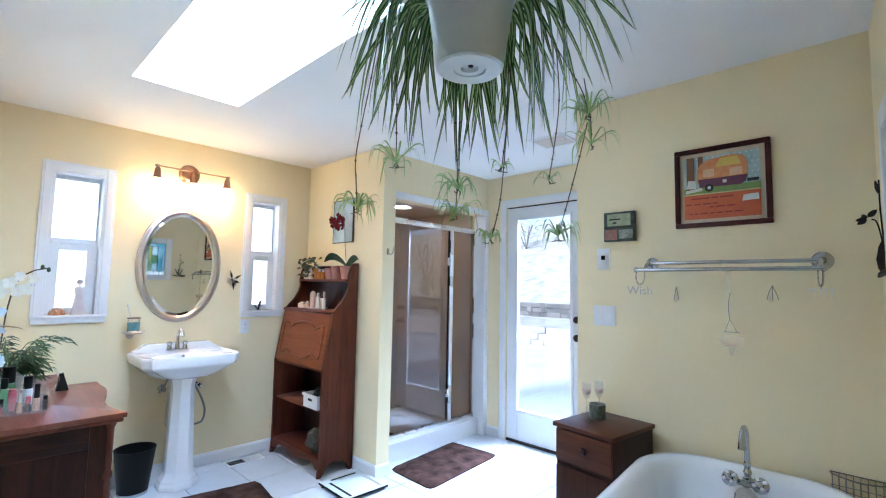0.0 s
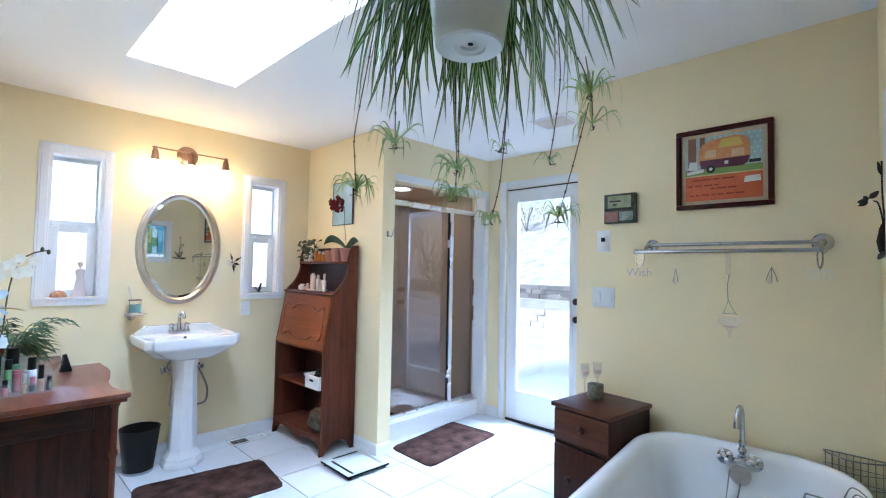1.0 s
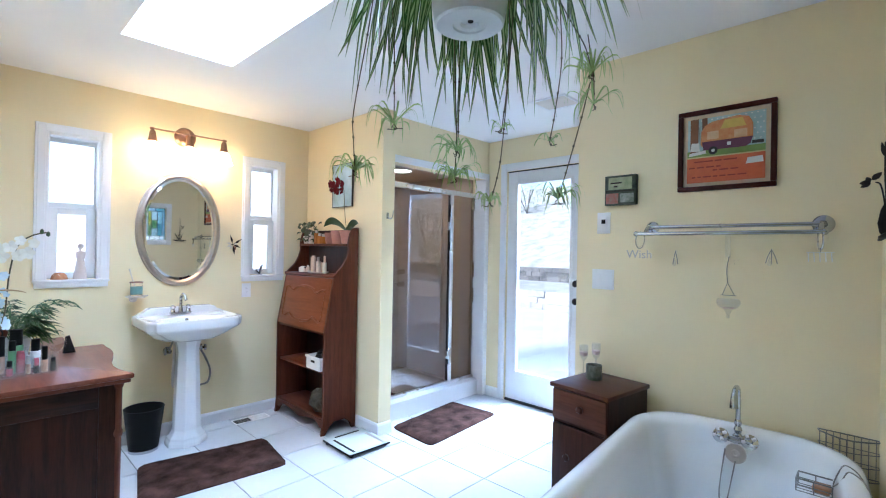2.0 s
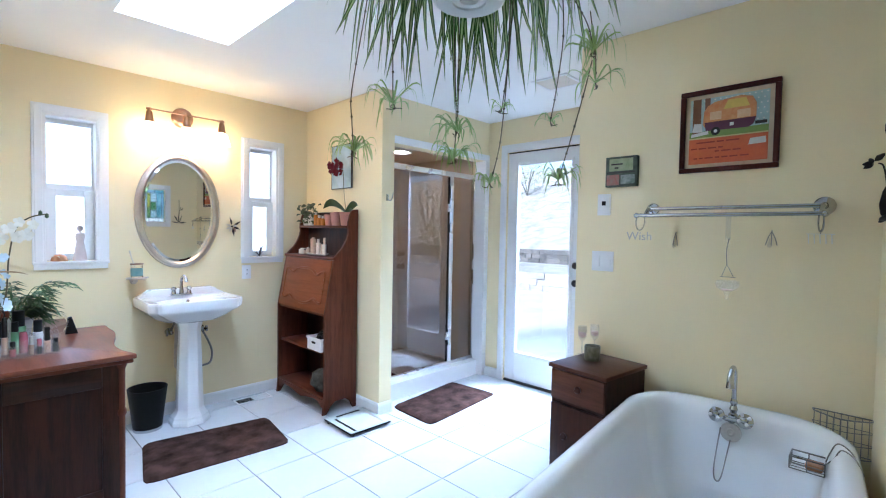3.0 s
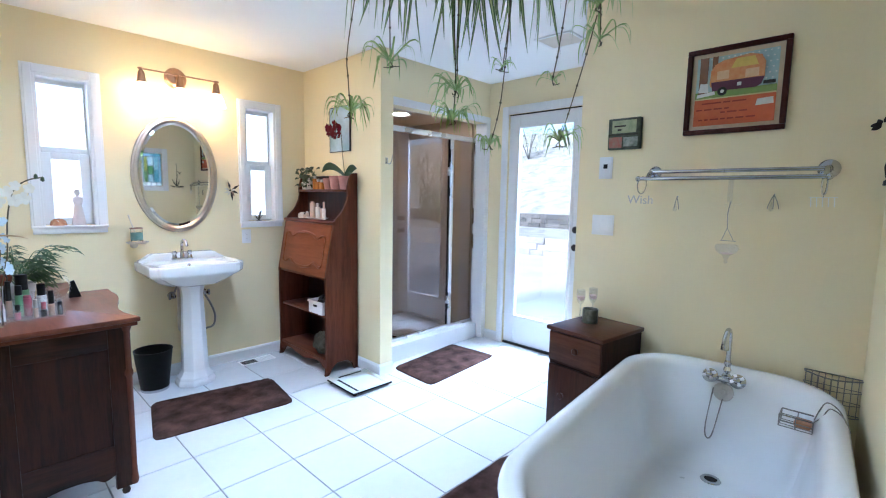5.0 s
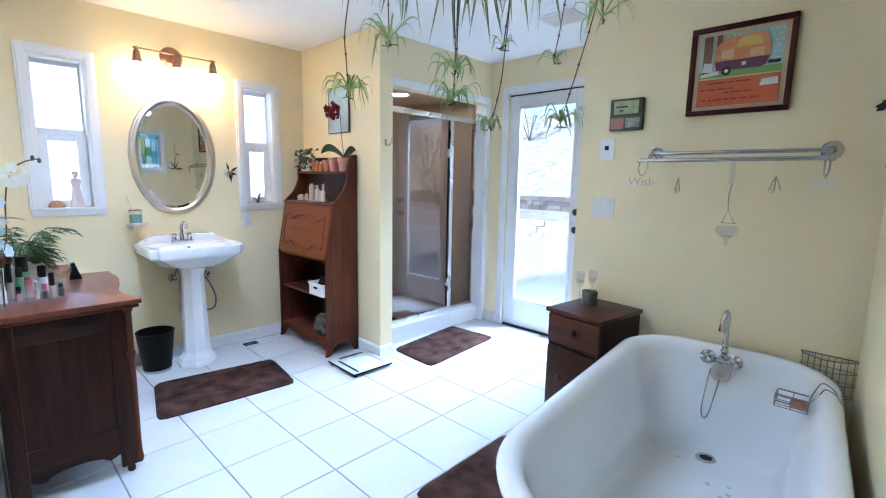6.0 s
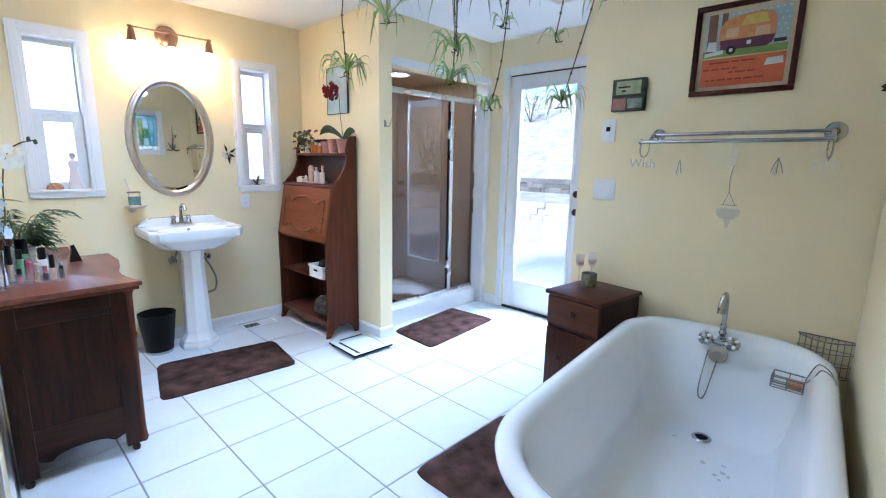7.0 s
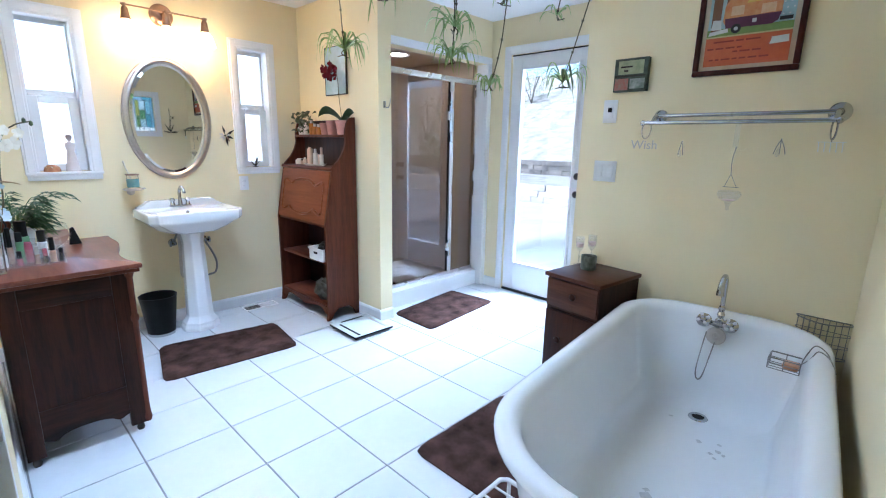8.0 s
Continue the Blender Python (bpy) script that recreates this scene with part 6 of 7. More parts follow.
for u0, v0, ws in ((0.10, 0.315, (0.25, 0.09, 0.17)), (0.03, 0.225, (0.08, 0.1, 0.11, 0.06)), (0.35, 0.17, (0.06, 0.12, 0.1)), (0.07, 0.075, (0.05, 0.05, 0.11, 0.06, 0.08, 0.1, 0.11))):
    u = u0
    for w in ws:
        art(rect(u, v0, u + w, v0 + 0.022), M_INK, "writing")
        u += w + 0.025
art([(0.77, 0.23), (0.79, 0.32), (0.97, 0.33), (0.98, 0.24)], M_DOT, "patch")

# small canvas
CY0, CY1, CZ0, CZ1 = 0.886, 1.044, 1.564, 1.714
cn = thing("small_canvas", X_B, 0.98, CZ0, "small square canvas in dark greens with red flowers", "picture")
part("canvas", B(X_B - 0.03, CY0, CZ0, X_B - 0.0005, CY1, CZ1, 0.002), surf("dark_green_canvas", (0.02, 0.028, 0.02), (0.10, 0.13, 0.09), 0.7, 22, 0.3, 160), cn)


def dab(y0, z0, y1, z1, m, name, k):
    part(name, B(X_B - 0.0306 - 0.0002 * k, CY0 + y0 * 0.158, CZ0 + z0 * 0.15, X_B - 0.0298, CY0 + y1 * 0.158, CZ0 + z1 * 0.15), m, cn, smooth=False)


dab(0.12, 0.52, 0.88, 0.93, surf("pale_green_wash", (0.26, 0.31, 0.17), (0.46, 0.47, 0.28), 0.7, 30, 0.2, 100), "painted_sky", 1)
dab(0.05, 0.44, 0.97, 0.5, surf("dark_line", (0.02, 0.02, 0.015), (0.05, 0.05, 0.04), 0.7, 30, 0, 60), "painted_line", 2)
dab(0.55, 0.05, 0.96, 0.40, surf("coral_paint", (0.42, 0.11, 0.08), (0.3, 0.25, 0.2), 0.7, 40, 0.2, 100), "painted_flowers", 3)
dab(0.06, 0.08, 0.5, 0.38, surf("grey_green_paint", (0.12, 0.17, 0.13), (0.4, 0.42, 0.38), 0.7, 45, 0.2, 100), "painted_leaves", 4)
for y0, z0, w in ((0.45, 0.72, 0.36), (0.58, 0.60, 0.12)):
    dab(y0, z0, y0 + w, z0 + 0.05, M_IRON, "writing", 5)

# double towel bar
TZb = 1.446
tb = thing("towel_bar", X_B, 0.5, 1.42, "chrome double towel bar with round end plates", "towel bar")
for y, r in ((0.812, 0.03), (0.171, 0.036)):
    part("end_plate", lathe(bmesh.new(), [(0, 0), (r, 0), (r, 0.005), (r * 0.75, 0.014), (r * 0.4, 0.02), (0.012, 0.03), (0.011, 0.05), (0, 0.05)], X_B - 0.0005, y, TZb, 28, m=Matrix.Rotation(radians(-90), 4, "Y")), M_CHROME, tb)
    part("bracket", tube(bmesh.new(), curve([(X_B - 0.045, y, TZb), (X_B - 0.07, y, TZb - 0.005), (X_B - 0.105, y, TZb - 0.033)], 5), 0.009, 10), M_CHROME, tb)
part("bar", tube(bmesh.new(), [(X_B - 0.052, 0.165, TZb), (X_B - 0.052, 0.82, TZb)], 0.0085, 14), M_CHROME, tb, "upper bar")
part("bar", tube(bmesh.new(), [(X_B - 0.108, 0.165, TZb - 0.033), (X_B - 0.108, 0.845, TZb - 0.033)], 0.0085, 14), M_CHROME, tb, "lower bar")
for y in (0.16, 0.85):
    bm = bmesh.new()
    bmesh.ops.create_icosphere(bm, subdivisions=3, radius=0.013, matrix=Matrix.Translation((X_B - 0.108, y, TZb - 0.033)))
    part("ball_end", bm, M_CHROME, tb)
part("strap", B(X_B - 0.062, 0.508, TZb - 0.012, X_B - 0.04, 0.514, TZb + 0.0115, 0.001), M_ACRYL, tb, "clear centre strap")
for y, rz in ((0.832, 0.03), (0.171, 0.03)):
    bm = tube(bmesh.new(), [(X_B - 0.108 + 0.006 * math.sin(a), y + (0.02 if y > 0.5 else 0.008) * math.cos(a), TZb - 0.033 - rz + rz * 1.3 * math.sin(a)) for a in (6.2832 * k / 24 for k in range(24))], 0.003, 6, closed=True)
    single("hanging_ring", bm, M_CHROME, "chrome ring hanging on the towel bar", "ring", "towel bar rings")


def letters(text, y, z, size, m):
    cu = bpy.data.curves.new("lettering", "FONT")
    cu.body, cu.size, cu.extrude, cu.align_x = text, size, 0.0015, "CENTER"
    tmp = bpy.data.objects.new("lettering", cu)
    scene.collection.objects.link(tmp)
    bpy.context.view_layer.update()
    me = bpy.data.meshes.new_from_object(tmp)
    bpy.data.objects.remove(tmp)
    me.materials.append(m)
    me.transform(Matrix.Translation((X_B - 0.108, y, z)) @ Matrix(((0, 0, -1, 0), (-1, 0, 0, 0), (0, 1, 0, 0), (0, 0, 0, 1))))
    return me


ws = new("wish_sign", letters("Wish", 0.835, 1.298, 0.056, M_NICKEL))
tagged(ws, "small grey wire word sign reading Wish", "sign")
gs = thing("glass_sign", X_B - 0.108, 0.171, 1.30, "small clear acrylic word sign hanging from a ring", "sign")
for k in range(5):
    part("writing", tube(bmesh.new(), [(X_B - 0.108, 0.137 + 0.017 * k, 1.30), (X_B - 0.108, 0.139 + 0.017 * k, 1.335)], 0.0016, 6), M_WHITEROD, gs)
part("hanger", tube(bmesh.new(), [(X_B - 0.108, 0.171, 1.352), (X_B - 0.108, 0.171, 1.336)], 0.0015, 6), M_WIRE, gs)
part("writing", tube(bmesh.new(), [(X_B - 0.108, 0.13, 1.336), (X_B - 0.108, 0.213, 1.336)], 0.0012, 6), M_WHITEROD, gs)
for y, n_, z in ((0.703, 2, 1.275), (0.334, 3, 1.288)):
    dp = thing("glass_drop", X_B - 0.02, y, z, "teardrop glass ornament on a wall hook", "ornament", "glass drops")
    part("hook", tube(bmesh.new(), [(X_B - 0.0005, y, z + 0.06), (X_B - 0.014, y, z + 0.06), (X_B - 0.014, y, z + 0.055)], 0.0018, 6), M_WIRE, dp)
    for k in range(n_):
        s = (k - (n_ - 1) / 2)
        part("wire", tube(bmesh.new(), curve([(X_B - 0.014, y, z + 0.058), (X_B - 0.014, y + s * 0.012, z + 0.03), (X_B - 0.014, y + s * 0.02, z)], 5), 0.0016, 6), M_WIRE, dp)
    part("drop", lathe(bmesh.new(), [(0, -0.012), (0.008, -0.006), (0.009, 0.002), (0.004, 0.02), (0, 0.03)], X_B - 0.014, y + 0.006, z - 0.0, 14), M_THIN, dp)
hg = thing("hanging_candle_glass", X_B - 0.108, 0.51, 1.05, "clear glass candle bowl hanging on wire from the towel bar", "candle holder")
HX, HYy = X_B - 0.108, 0.466
part("strip", B(HX - 0.002, HYy - 0.006, 1.312, HX + 0.001, HYy + 0.014, 1.408, 0.0008), M_ACRYL, hg, "clear acrylic strip")
for k in range(7):
    bm = bmesh.new()
    bmesh.ops.create_icosphere(bm, subdivisions=2, radius=0.0055, matrix=Matrix.Translation((HX, HYy + 0.018 - 0.017 * (k % 4), 1.306 - 0.018 * (k // 4) + 0.006 * math.sin(k * 2.0))))
    part("bead", bm, M_GLASS, hg)
part("wire", tube(bmesh.new(), curve([(HX, HYy, 1.312), (HX, HYy + 0.007, 1.26), (HX, HYy + 0.004, 1.205)], 5), 0.0016, 6), M_WIRE, hg)
for s in (-1, 1):
    part("wire", tube(bmesh.new(), [(HX, HYy + 0.004, 1.205), (HX, HYy + s * 0.022, 1.152)], 0.0011, 6), M_WIRE, hg)
part("wire", tube(bmesh.new(), [(HX, HYy - 0.03, 1.152), (HX, HYy + 0.028, 1.152)], 0.0012, 6), M_WIRE, hg)
part("bowl", lathe(bmesh.new(), [(0.03, 0.05), (0.042, 0.045), (0.046, 0.03), (0.036, 0.012), (0.014, 0.0), (0.006, -0.02), (0.008, -0.03), (0, -0.036), (0, 0.004), (0.02, 0.006), (0.034, 0.016), (0.0435, 0.03), (0.04, 0.043), (0.029, 0.047)], HX, HYy, 1.09, 24), M_THIN, hg)
part("wax", lathe(bmesh.new(), [(0, 0.0045), (0.018, 0.0065), (0.024, 0.0105), (0, 0.0105)], HX, HYy, 1.09, 18), M_PINK, hg, "pink wax")

# dark metal flower on the wall beside the bath
mf = thing("metal_flower", 2.1, 0.02, 1.5, "dark iron flower wall sculpture with long stems", "ornament")
for p in ([(2.08, -0.008, 1.40), (2.085, -0.004, 1.5), (2.09, 0.0, 1.60), (2.085, 0.0, 1.70)], [(2.08, -0.008, 1.40), (2.09, 0.0, 1.50), (2.1, 0.01, 1.56), (2.11, 0.022, 1.572)]):
    part("stem", tube(bmesh.new(), curve(p, 6), 0.0025, 6), M_IRON, mf)
for c, d, l_, w_ in (((2.11, 0.048, 1.592), (0.1, 1, -0.1), 0.03, 0.009), ((2.11, 0.048, 1.588), (0.2, 1, -0.45), 0.03, 0.008), ((2.105, 0.046, 1.597), (-0.2, -0.6, 0.6), 0.035, 0.010), ((2.11, 0.05, 1.592), (0.6, 0.3, 0.6), 0.03, 0.008), ((2.086, 0.006, 1.67), (0, 0.15, 1), 0.05, 0.006), ((2.085, -0.016, 1.40), (-0.5, -0.02, 0.9), 0.13, 0.016), ((2.085, -0.016, 1.40), (0.35, 0.0, 0.9), 0.12, 0.014), ((2.085, -0.016, 1.40), (-0.9, -0.04, 0.15), 0.09, 0.016), ((2.085, -0.016, 1.40), (0.9, 0.04, 0.1), 0.09, 0.016), ((2.085, -0.016, 1.40), (-0.1, 0.0, 1), 0.10, 0.014)):
    d = Vector(d).normalized()
    u = d.cross(Vector((1, 0.2, 0.3))).normalized()
    m_ = Matrix((u, d.cross(u), d)).transposed().to_4x4()
    c = (c[0], c[1] - 0.014 if c[1] > 0.02 else 0.002, c[2] - 0.018)
    part("petal", lathe(bmesh.new(), [(0, 0), (w_ * 0.7, l_ * 0.2), (w_, l_ * 0.45), (w_ * 0.6, l_ * 0.8), (0, l_)], *c, 10, sy=0.45, m=m_), M_IRON, mf)


# ---------------------------------------------------------------- things on the dresser
ao = thing("acrylic_organizer", 0.17, 2.53, DT, "clear acrylic cosmetics organizer", "organizer")
OX0, OX1, OY0, OY1 = 0.03, 0.275, 2.44, 2.62
bm = bmesh.new()
part("base", B(OX0, OY0, DT + 0.0005, OX1, OY1, DT + 0.004), M_ACRYL, ao)
for a in ((OX0, OY0, OX1, OY0 + 0.003, 0.05), (OX0, OY1 - 0.003, OX1, OY1, 0.09), (OX0, OY0 + 0.06, OX1, OY0 + 0.063, 0.06), (OX0, OY0 + 0.12, OX1, OY0 + 0.123, 0.075)):
    part("wall", B(a[0], a[1], DT + 0.0045, a[2], a[3], DT + a[4]), M_ACRYL, ao)
for x in (OX1 - 0.003, OX0 + 0.09, OX0 + 0.17):
    part("divider", prism(bmesh.new(), [(OY0 + 0.0035, DT + 0.0045), (OY1 - 0.0035, DT + 0.0045), (OY1 - 0.0035, DT + 0.09), (OY0 + 0.10, DT + 0.085), (OY0 + 0.03, DT + 0.06), (OY0 + 0.0035, DT + 0.05)], "x", x, x + 0.003), M_ACRYL, ao)
M_PINKL = surf("rose_lacquer", (0.4, 0.1, 0.13), (0.5, 0.16, 0.18), 0.25, 20, 0, 50)
M_GREENL = surf("green_plastic", (0.12, 0.27, 0.12), (0.16, 0.3, 0.15), 0.35, 20, 0, 50)
M_WHPL = surf("white_plastic", (0.72, 0.72, 0.72), (0.66, 0.66, 0.66), 0.35, 20, 0, 50)
M_SKIN = surf("beige_makeup", (0.45, 0.27, 0.18), (0.5, 0.32, 0.22), 0.3, 20, 0, 50)
for x, y, r, h, hc, m_, mc, l_ in ((0.235, 2.475, 0.011, 0.05, 0.105, M_SKIN, M_BLACK, "beige make-up bottle with black cap"), (0.262, 2.478, 0.009, 0.035, 0.055, M_BLACK, M_BLACK, "small black compact"), (0.21, 2.475, 0.009, 0.03, 0.06, M_BLACK, M_PINKL, "dark lipstick"),
                                   (0.165, 2.53, 0.014, 0.075, 0.085, M_PINKL, M_PINKL, "rose lotion bottle"), (0.14, 2.53, 0.013, 0.09, 0.13, M_GREENL, M_BLACK, "green bottle with black cap"), (0.13, 2.475, 0.01, 0.03, 0.06, M_PINKL, M_BLACK, "pink nail varnish"),
                                   (0.11, 2.535, 0.010, 0.07, 0.15, M_SKIN, M_BLACK, "white tube with black cap"), (0.155, 2.60, 0.024, 0.10, 0.165, M_GREENL, M_BLACK, "green bottle with broad black cap"), (0.215, 2.59, 0.017, 0.07, 0.12, M_WHPL, M_BLACK, "white bottle with black cap"), (0.085, 2.475, 0.01, 0.05, 0.07, M_WHPL, M_NICKEL, "white tube"),
                                   (0.185, 2.475, 0.008, 0.04, 0.075, M_SKIN, M_NICKEL, "beige lipstick"), (0.06, 2.53, 0.012, 0.08, 0.12, M_BLACK, M_PINKL, "black bottle with rose cap")):
    bottle("cosmetic_bottle", x, y, DT + 0.0045, {"body": cyl(r, h), "cap": cyl(r * 0.85, hc, h, 0.001)}, (m_, mc), l_ + " in the organizer")
rng = random.Random(9)
for k in range(6):
    x, y = 0.045 + 0.014 * k + rng.uniform(-0.003, 0.003), 2.59 + rng.uniform(-0.012, 0.01)
    tx, ty = x + rng.uniform(-0.012, 0.012), y + rng.uniform(-0.01, 0.01)
    mb = thing("makeup_brush", x, y, DT, "make-up brush with dark bristles standing in the organizer", "brush", "make-up brushes")
    part("stick", tube(bmesh.new(), [(x, y, DT + 0.006), (tx, ty, DT + 0.13)], [0.004, 0.005], 8), [M_WHPL, M_BLACK, M_PINKL][k % 3], mb)
    part("bristles", lathe(bmesh.new(), [(0.006, 0), (0.015, 0.015), (0.018, 0.032), (0.011, 0.046), (0, 0.05)], tx, ty, DT + 0.13, 12), [M_BLACK, M_OAK_V][k % 2], mb)
tm = thing("table_mirror", 0.285, 2.80, DT, "small round clear-rimmed table mirror", "mirror")
part("ring", tube(bmesh.new(), [(0.285 + 0.055 * math.cos(a), 2.80 + 0.01 * math.cos(a), DT + 0.065 + 0.058 * math.sin(a)) for a in (6.2832 * k / 32 for k in range(32))], 0.005, 8, closed=True), M_ACRYL, tm)
part("mirror_glass", lathe(bmesh.new(), [(0, 0.001), (0.05, 0.001), (0.05, -0.001), (0, -0.001)], 0.285, 2.80, DT + 0.065, 28, m=Matrix.Rotation(radians(90), 4, "X")), M_MIRROR, tm)
part("stand", B(0.262, 2.785, DT + 0.0005, 0.308, 2.815, DT + 0.009, 0.003), M_ACRYL, tm)
single("hair_clip", prism(bmesh.new(), [(0.335, DT + 0.001), (0.385, DT + 0.001), (0.36, DT + 0.085), (0.345, DT + 0.08)], "y", 2.84, 2.865, bevel=0.004), M_BLACK, "black upright hair clip on the dresser", "clip")

M_FERN = surf("palm_leaf_green", (0.02, 0.06, 0.014), (0.065, 0.13, 0.035), 0.5, 20, 0.05, 80)
fp = thing("parlour_palm", 0.16, 2.72, DT, "small green parlour palm in a pot", "plant")
part("pot", lathe(bmesh.new(), [(0, 0), (0.045, 0), (0.06, 0.10), (0.064, 0.10), (0.064, 0.115), (0.056, 0.115), (0.052, 0.09), (0, 0.09)], 0.15, 2.72, DT + 0.0005, 24), M_WHPL, fp, "white pot")
rng = random.Random(21)
for k in range(26):
    a = rng.uniform(-1.5, 2.4) if k else 0.25
    ln, up = rng.uniform(0.07, 0.14), rng.uniform(0.10, 0.24)
    if k < 3:
        ln, up = 0.20, 0.25
    d = Vector((math.cos(a), math.sin(a) * 0.8 - 0.25, 0)).normalized()
    p0 = Vector((0.15, 2.72, DT + 0.09))
    ax = [p0 + d * ln * s + Vector((0, 0, up * s * (1.35 - 0.35 * s * s) - 0.10 * s * s * s)) for s in (i / 10 for i in range(11))]
    ax = [Vector((max(q.x, 0.02), q.y, q.z)) for q in ax]
    fr = part("frond_stem", tube(bmesh.new(), ax, 0.0016, 5), M_FERN, fp)
    side_v = d.cross(Vector((0, 0, 1))).normalized()
    for i in range(3, 11):
        for s in (-1, 1):
            q = ax[i]
            lv = (d * 0.75 + side_v * s * 0.8 + Vector((0, 0, 0.05))).normalized()
            l_ = 0.075 * math.sin(math.pi * (i / 13) ** 0.8) + 0.012
            nv = lv.cross(Vector((0, 0, 1))).normalized()
            bm = bmesh.new()
            tip = q + lv * l_ - Vector((0, 0, 0.018))
            mid = q + lv * l_ * 0.45 + Vector((0, 0, 0.002))
            vs_ = [bm.verts.new(v) for v in (q, mid + nv * 0.007, tip, mid - nv * 0.007)]
            mv = bm.verts.new(mid - Vector((0, 0, 0.003)))
            for i2, j2 in ((0, 1), (1, 2), (2, 3), (3, 0)):
                bm.faces.new((vs_[i2], vs_[j2], mv))
            part("leaflet", bm, M_FERN, fr)


def petal_flower(bm, c, facing, r, n, rng, width=0.55):
    f = Vector(facing).normalized()
    a0 = f.orthogonal().normalized()
    b0 = f.cross(a0)
    for q in range(n):
        an = 2 * math.pi * q / n + rng.uniform(-0.15, 0.15)
        v = (math.cos(an) * a0 + math.sin(an) * b0 + 0.25 * f).normalized()
        u = f.cross(v).normalized()
        pts = [(0, 0, 0), (0.35, 0.8 * width, 0.06), (0.75, width, 0.02), (1.0, 0.3 * width, -0.08), (1.0, -0.3 * width, -0.08), (0.75, -width, 0.02), (0.35, -0.8 * width, 0.06)]
        bm.faces.new([bm.verts.new(Vector(c) + r * (v * s + u * w + f * h)) for s, w, h in pts])
    return bm


wo = thing("white_orchid", 0.12, 2.60, DT, "white potted orchid on a dark stem on the dresser", "plant")
part("pot", lathe(bmesh.new(), [(0, 0), (0.035, 0), (0.045, 0.09), (0.04, 0.09), (0.036, 0.075), (0, 0.075)], 0.085, 2.72, DT + 0.0005, 20), M_PALE, wo)
part("stem", tube(bmesh.new(), curve([(0.085, 2.72, DT + 0.07), (0.12, 2.68, 1.0), (0.13, 2.62, 1.18), (0.15, 2.56, 1.30), (0.19, 2.52, 1.345), (0.235, 2.5, 1.36)], 6), 0.0028, 6), M_STEM, wo)
rng = random.Random(2)
for x, y, z, r in ((0.125, 2.52, 1.30, 0.026), (0.175, 2.5, 1.275, 0.028), (0.10, 2.56, 1.26, 0.03), (0.195, 2.51, 1.315, 0.022), (0.085, 2.53, 1.29, 0.03), (0.155, 2.53, 1.325, 0.022), (0.15, 2.51, 1.265, 0.026)):
    fl_ = part("flower", petal_flower(bmesh.new(), (x, y, z), (0.3, -1, -0.1), r, 5, rng, 0.42), M_WHFL, wo, "white orchid flower")
for x, z in ((0.22, 1.362), (0.24, 1.352)):
    part("bud", lathe(bmesh.new(), [(0, 0), (0.007, 0.006), (0.006, 0.018), (0, 0.024)], x, 2.5, z - 0.01, 10), M_LEAF, wo)
hy = thing("silk_flowers", 0.06, 2.42, DT, "lavender and blue silk flowers with a tan ribbon in a glass", "flowers")
part("vase", lathe(bmesh.new(), [(0, 0), (0.03, 0), (0.034, 0.15), (0.03, 0.15), (0.027, 0.006), (0, 0.005)], 0.055, 2.40, DT + 0.0005, 20), M_GLASS, hy)
M_LAV = surf("lavender_petal", (0.2, 0.23, 0.5), (0.42, 0.47, 0.68), 0.7, 30, 0.1, 80)
M_PALEBL = surf("pale_blue_petal", (0.45, 0.58, 0.68), (0.62, 0.7, 0.76), 0.7, 30, 0.1, 80)
for k in range(34):
    c = (0.045 + rng.uniform(-0.02, 0.07), 2.40 + rng.uniform(-0.03, 0.05), 1.0 + rng.uniform(0.0, 0.2))
    part("flower", petal_flower(bmesh.new(), c, (rng.uniform(-0.2, 0.6), -1, rng.uniform(-0.3, 0.5)), rng.uniform(0.011, 0.019), 5, rng, 0.4), M_LAV if c[0] < 0.07 else M_PALEBL, hy)
for k in range(5):
    part("stem", tube(bmesh.new(), curve([(0.055, 2.40, DT + 0.02), (0.05 + 0.01 * k, 2.40, 0.95), (0.035 + 0.02 * k, 2.41, 1.08)], 4), 0.0015, 5), M_STEM, hy)
M_RIB = surf("tan_ribbon", (0.5, 0.32, 0.14), (0.58, 0.4, 0.2), 0.5, 20, 0.1, 60)
for d_, l_ in (((1, 0.1, 0), 0.16), ((1, -0.5, 0), 0.07), ((-0.3, -1, 0), 0.05)):
    part("ribbon", blade((0.05, 2.38, 1.13), d_, l_, 0.012, 0.02, 0.03, None, seg=7), M_RIB, hy)


# ---------------------------------------------------------------- hanging spider plant
M_SPG = surf("spider_leaf_green", (0.04, 0.115, 0.015), (0.085, 0.20, 0.035), 0.4, 12, 0.05, 60)
M_SPW = surf("spider_leaf_cream", (0.42, 0.55, 0.2), (0.55, 0.66, 0.33), 0.45, 12, 0.05, 60)
M_SPY = surf("young_leaf_green", (0.24, 0.40, 0.075), (0.38, 0.54, 0.16), 0.45, 12, 0.05, 60)
M_POT = surf("white_plastic_pot", (0.70, 0.72, 0.71), (0.64, 0.66, 0.65), 0.35, 5, 0.04, 60)
SPX, SPY, SPZ = 0.748, 0.649, 1.80
sp = thing("spider_plant", SPX, SPY, SPZ, "large spider plant with hanging plantlets in a white hanging pot", "plant")
bm = lathe(bmesh.new(), [(0.0, 0.012), (0.018, 0.012), (0.02, 0.004), (0.034, 0.004), (0.036, 0.0), (0.07, 0.0), (0.075, 0.004), (0.098, 0.165), (0.1, 0.166), (0.104, 0.168), (0.104, 0.182), (0.098, 0.182), (0.093, 0.16), (0.0, 0.15)], SPX, SPY, SPZ, 44)
pot = part("pot", bm, M_POT, sp, "white plastic hanging pot")
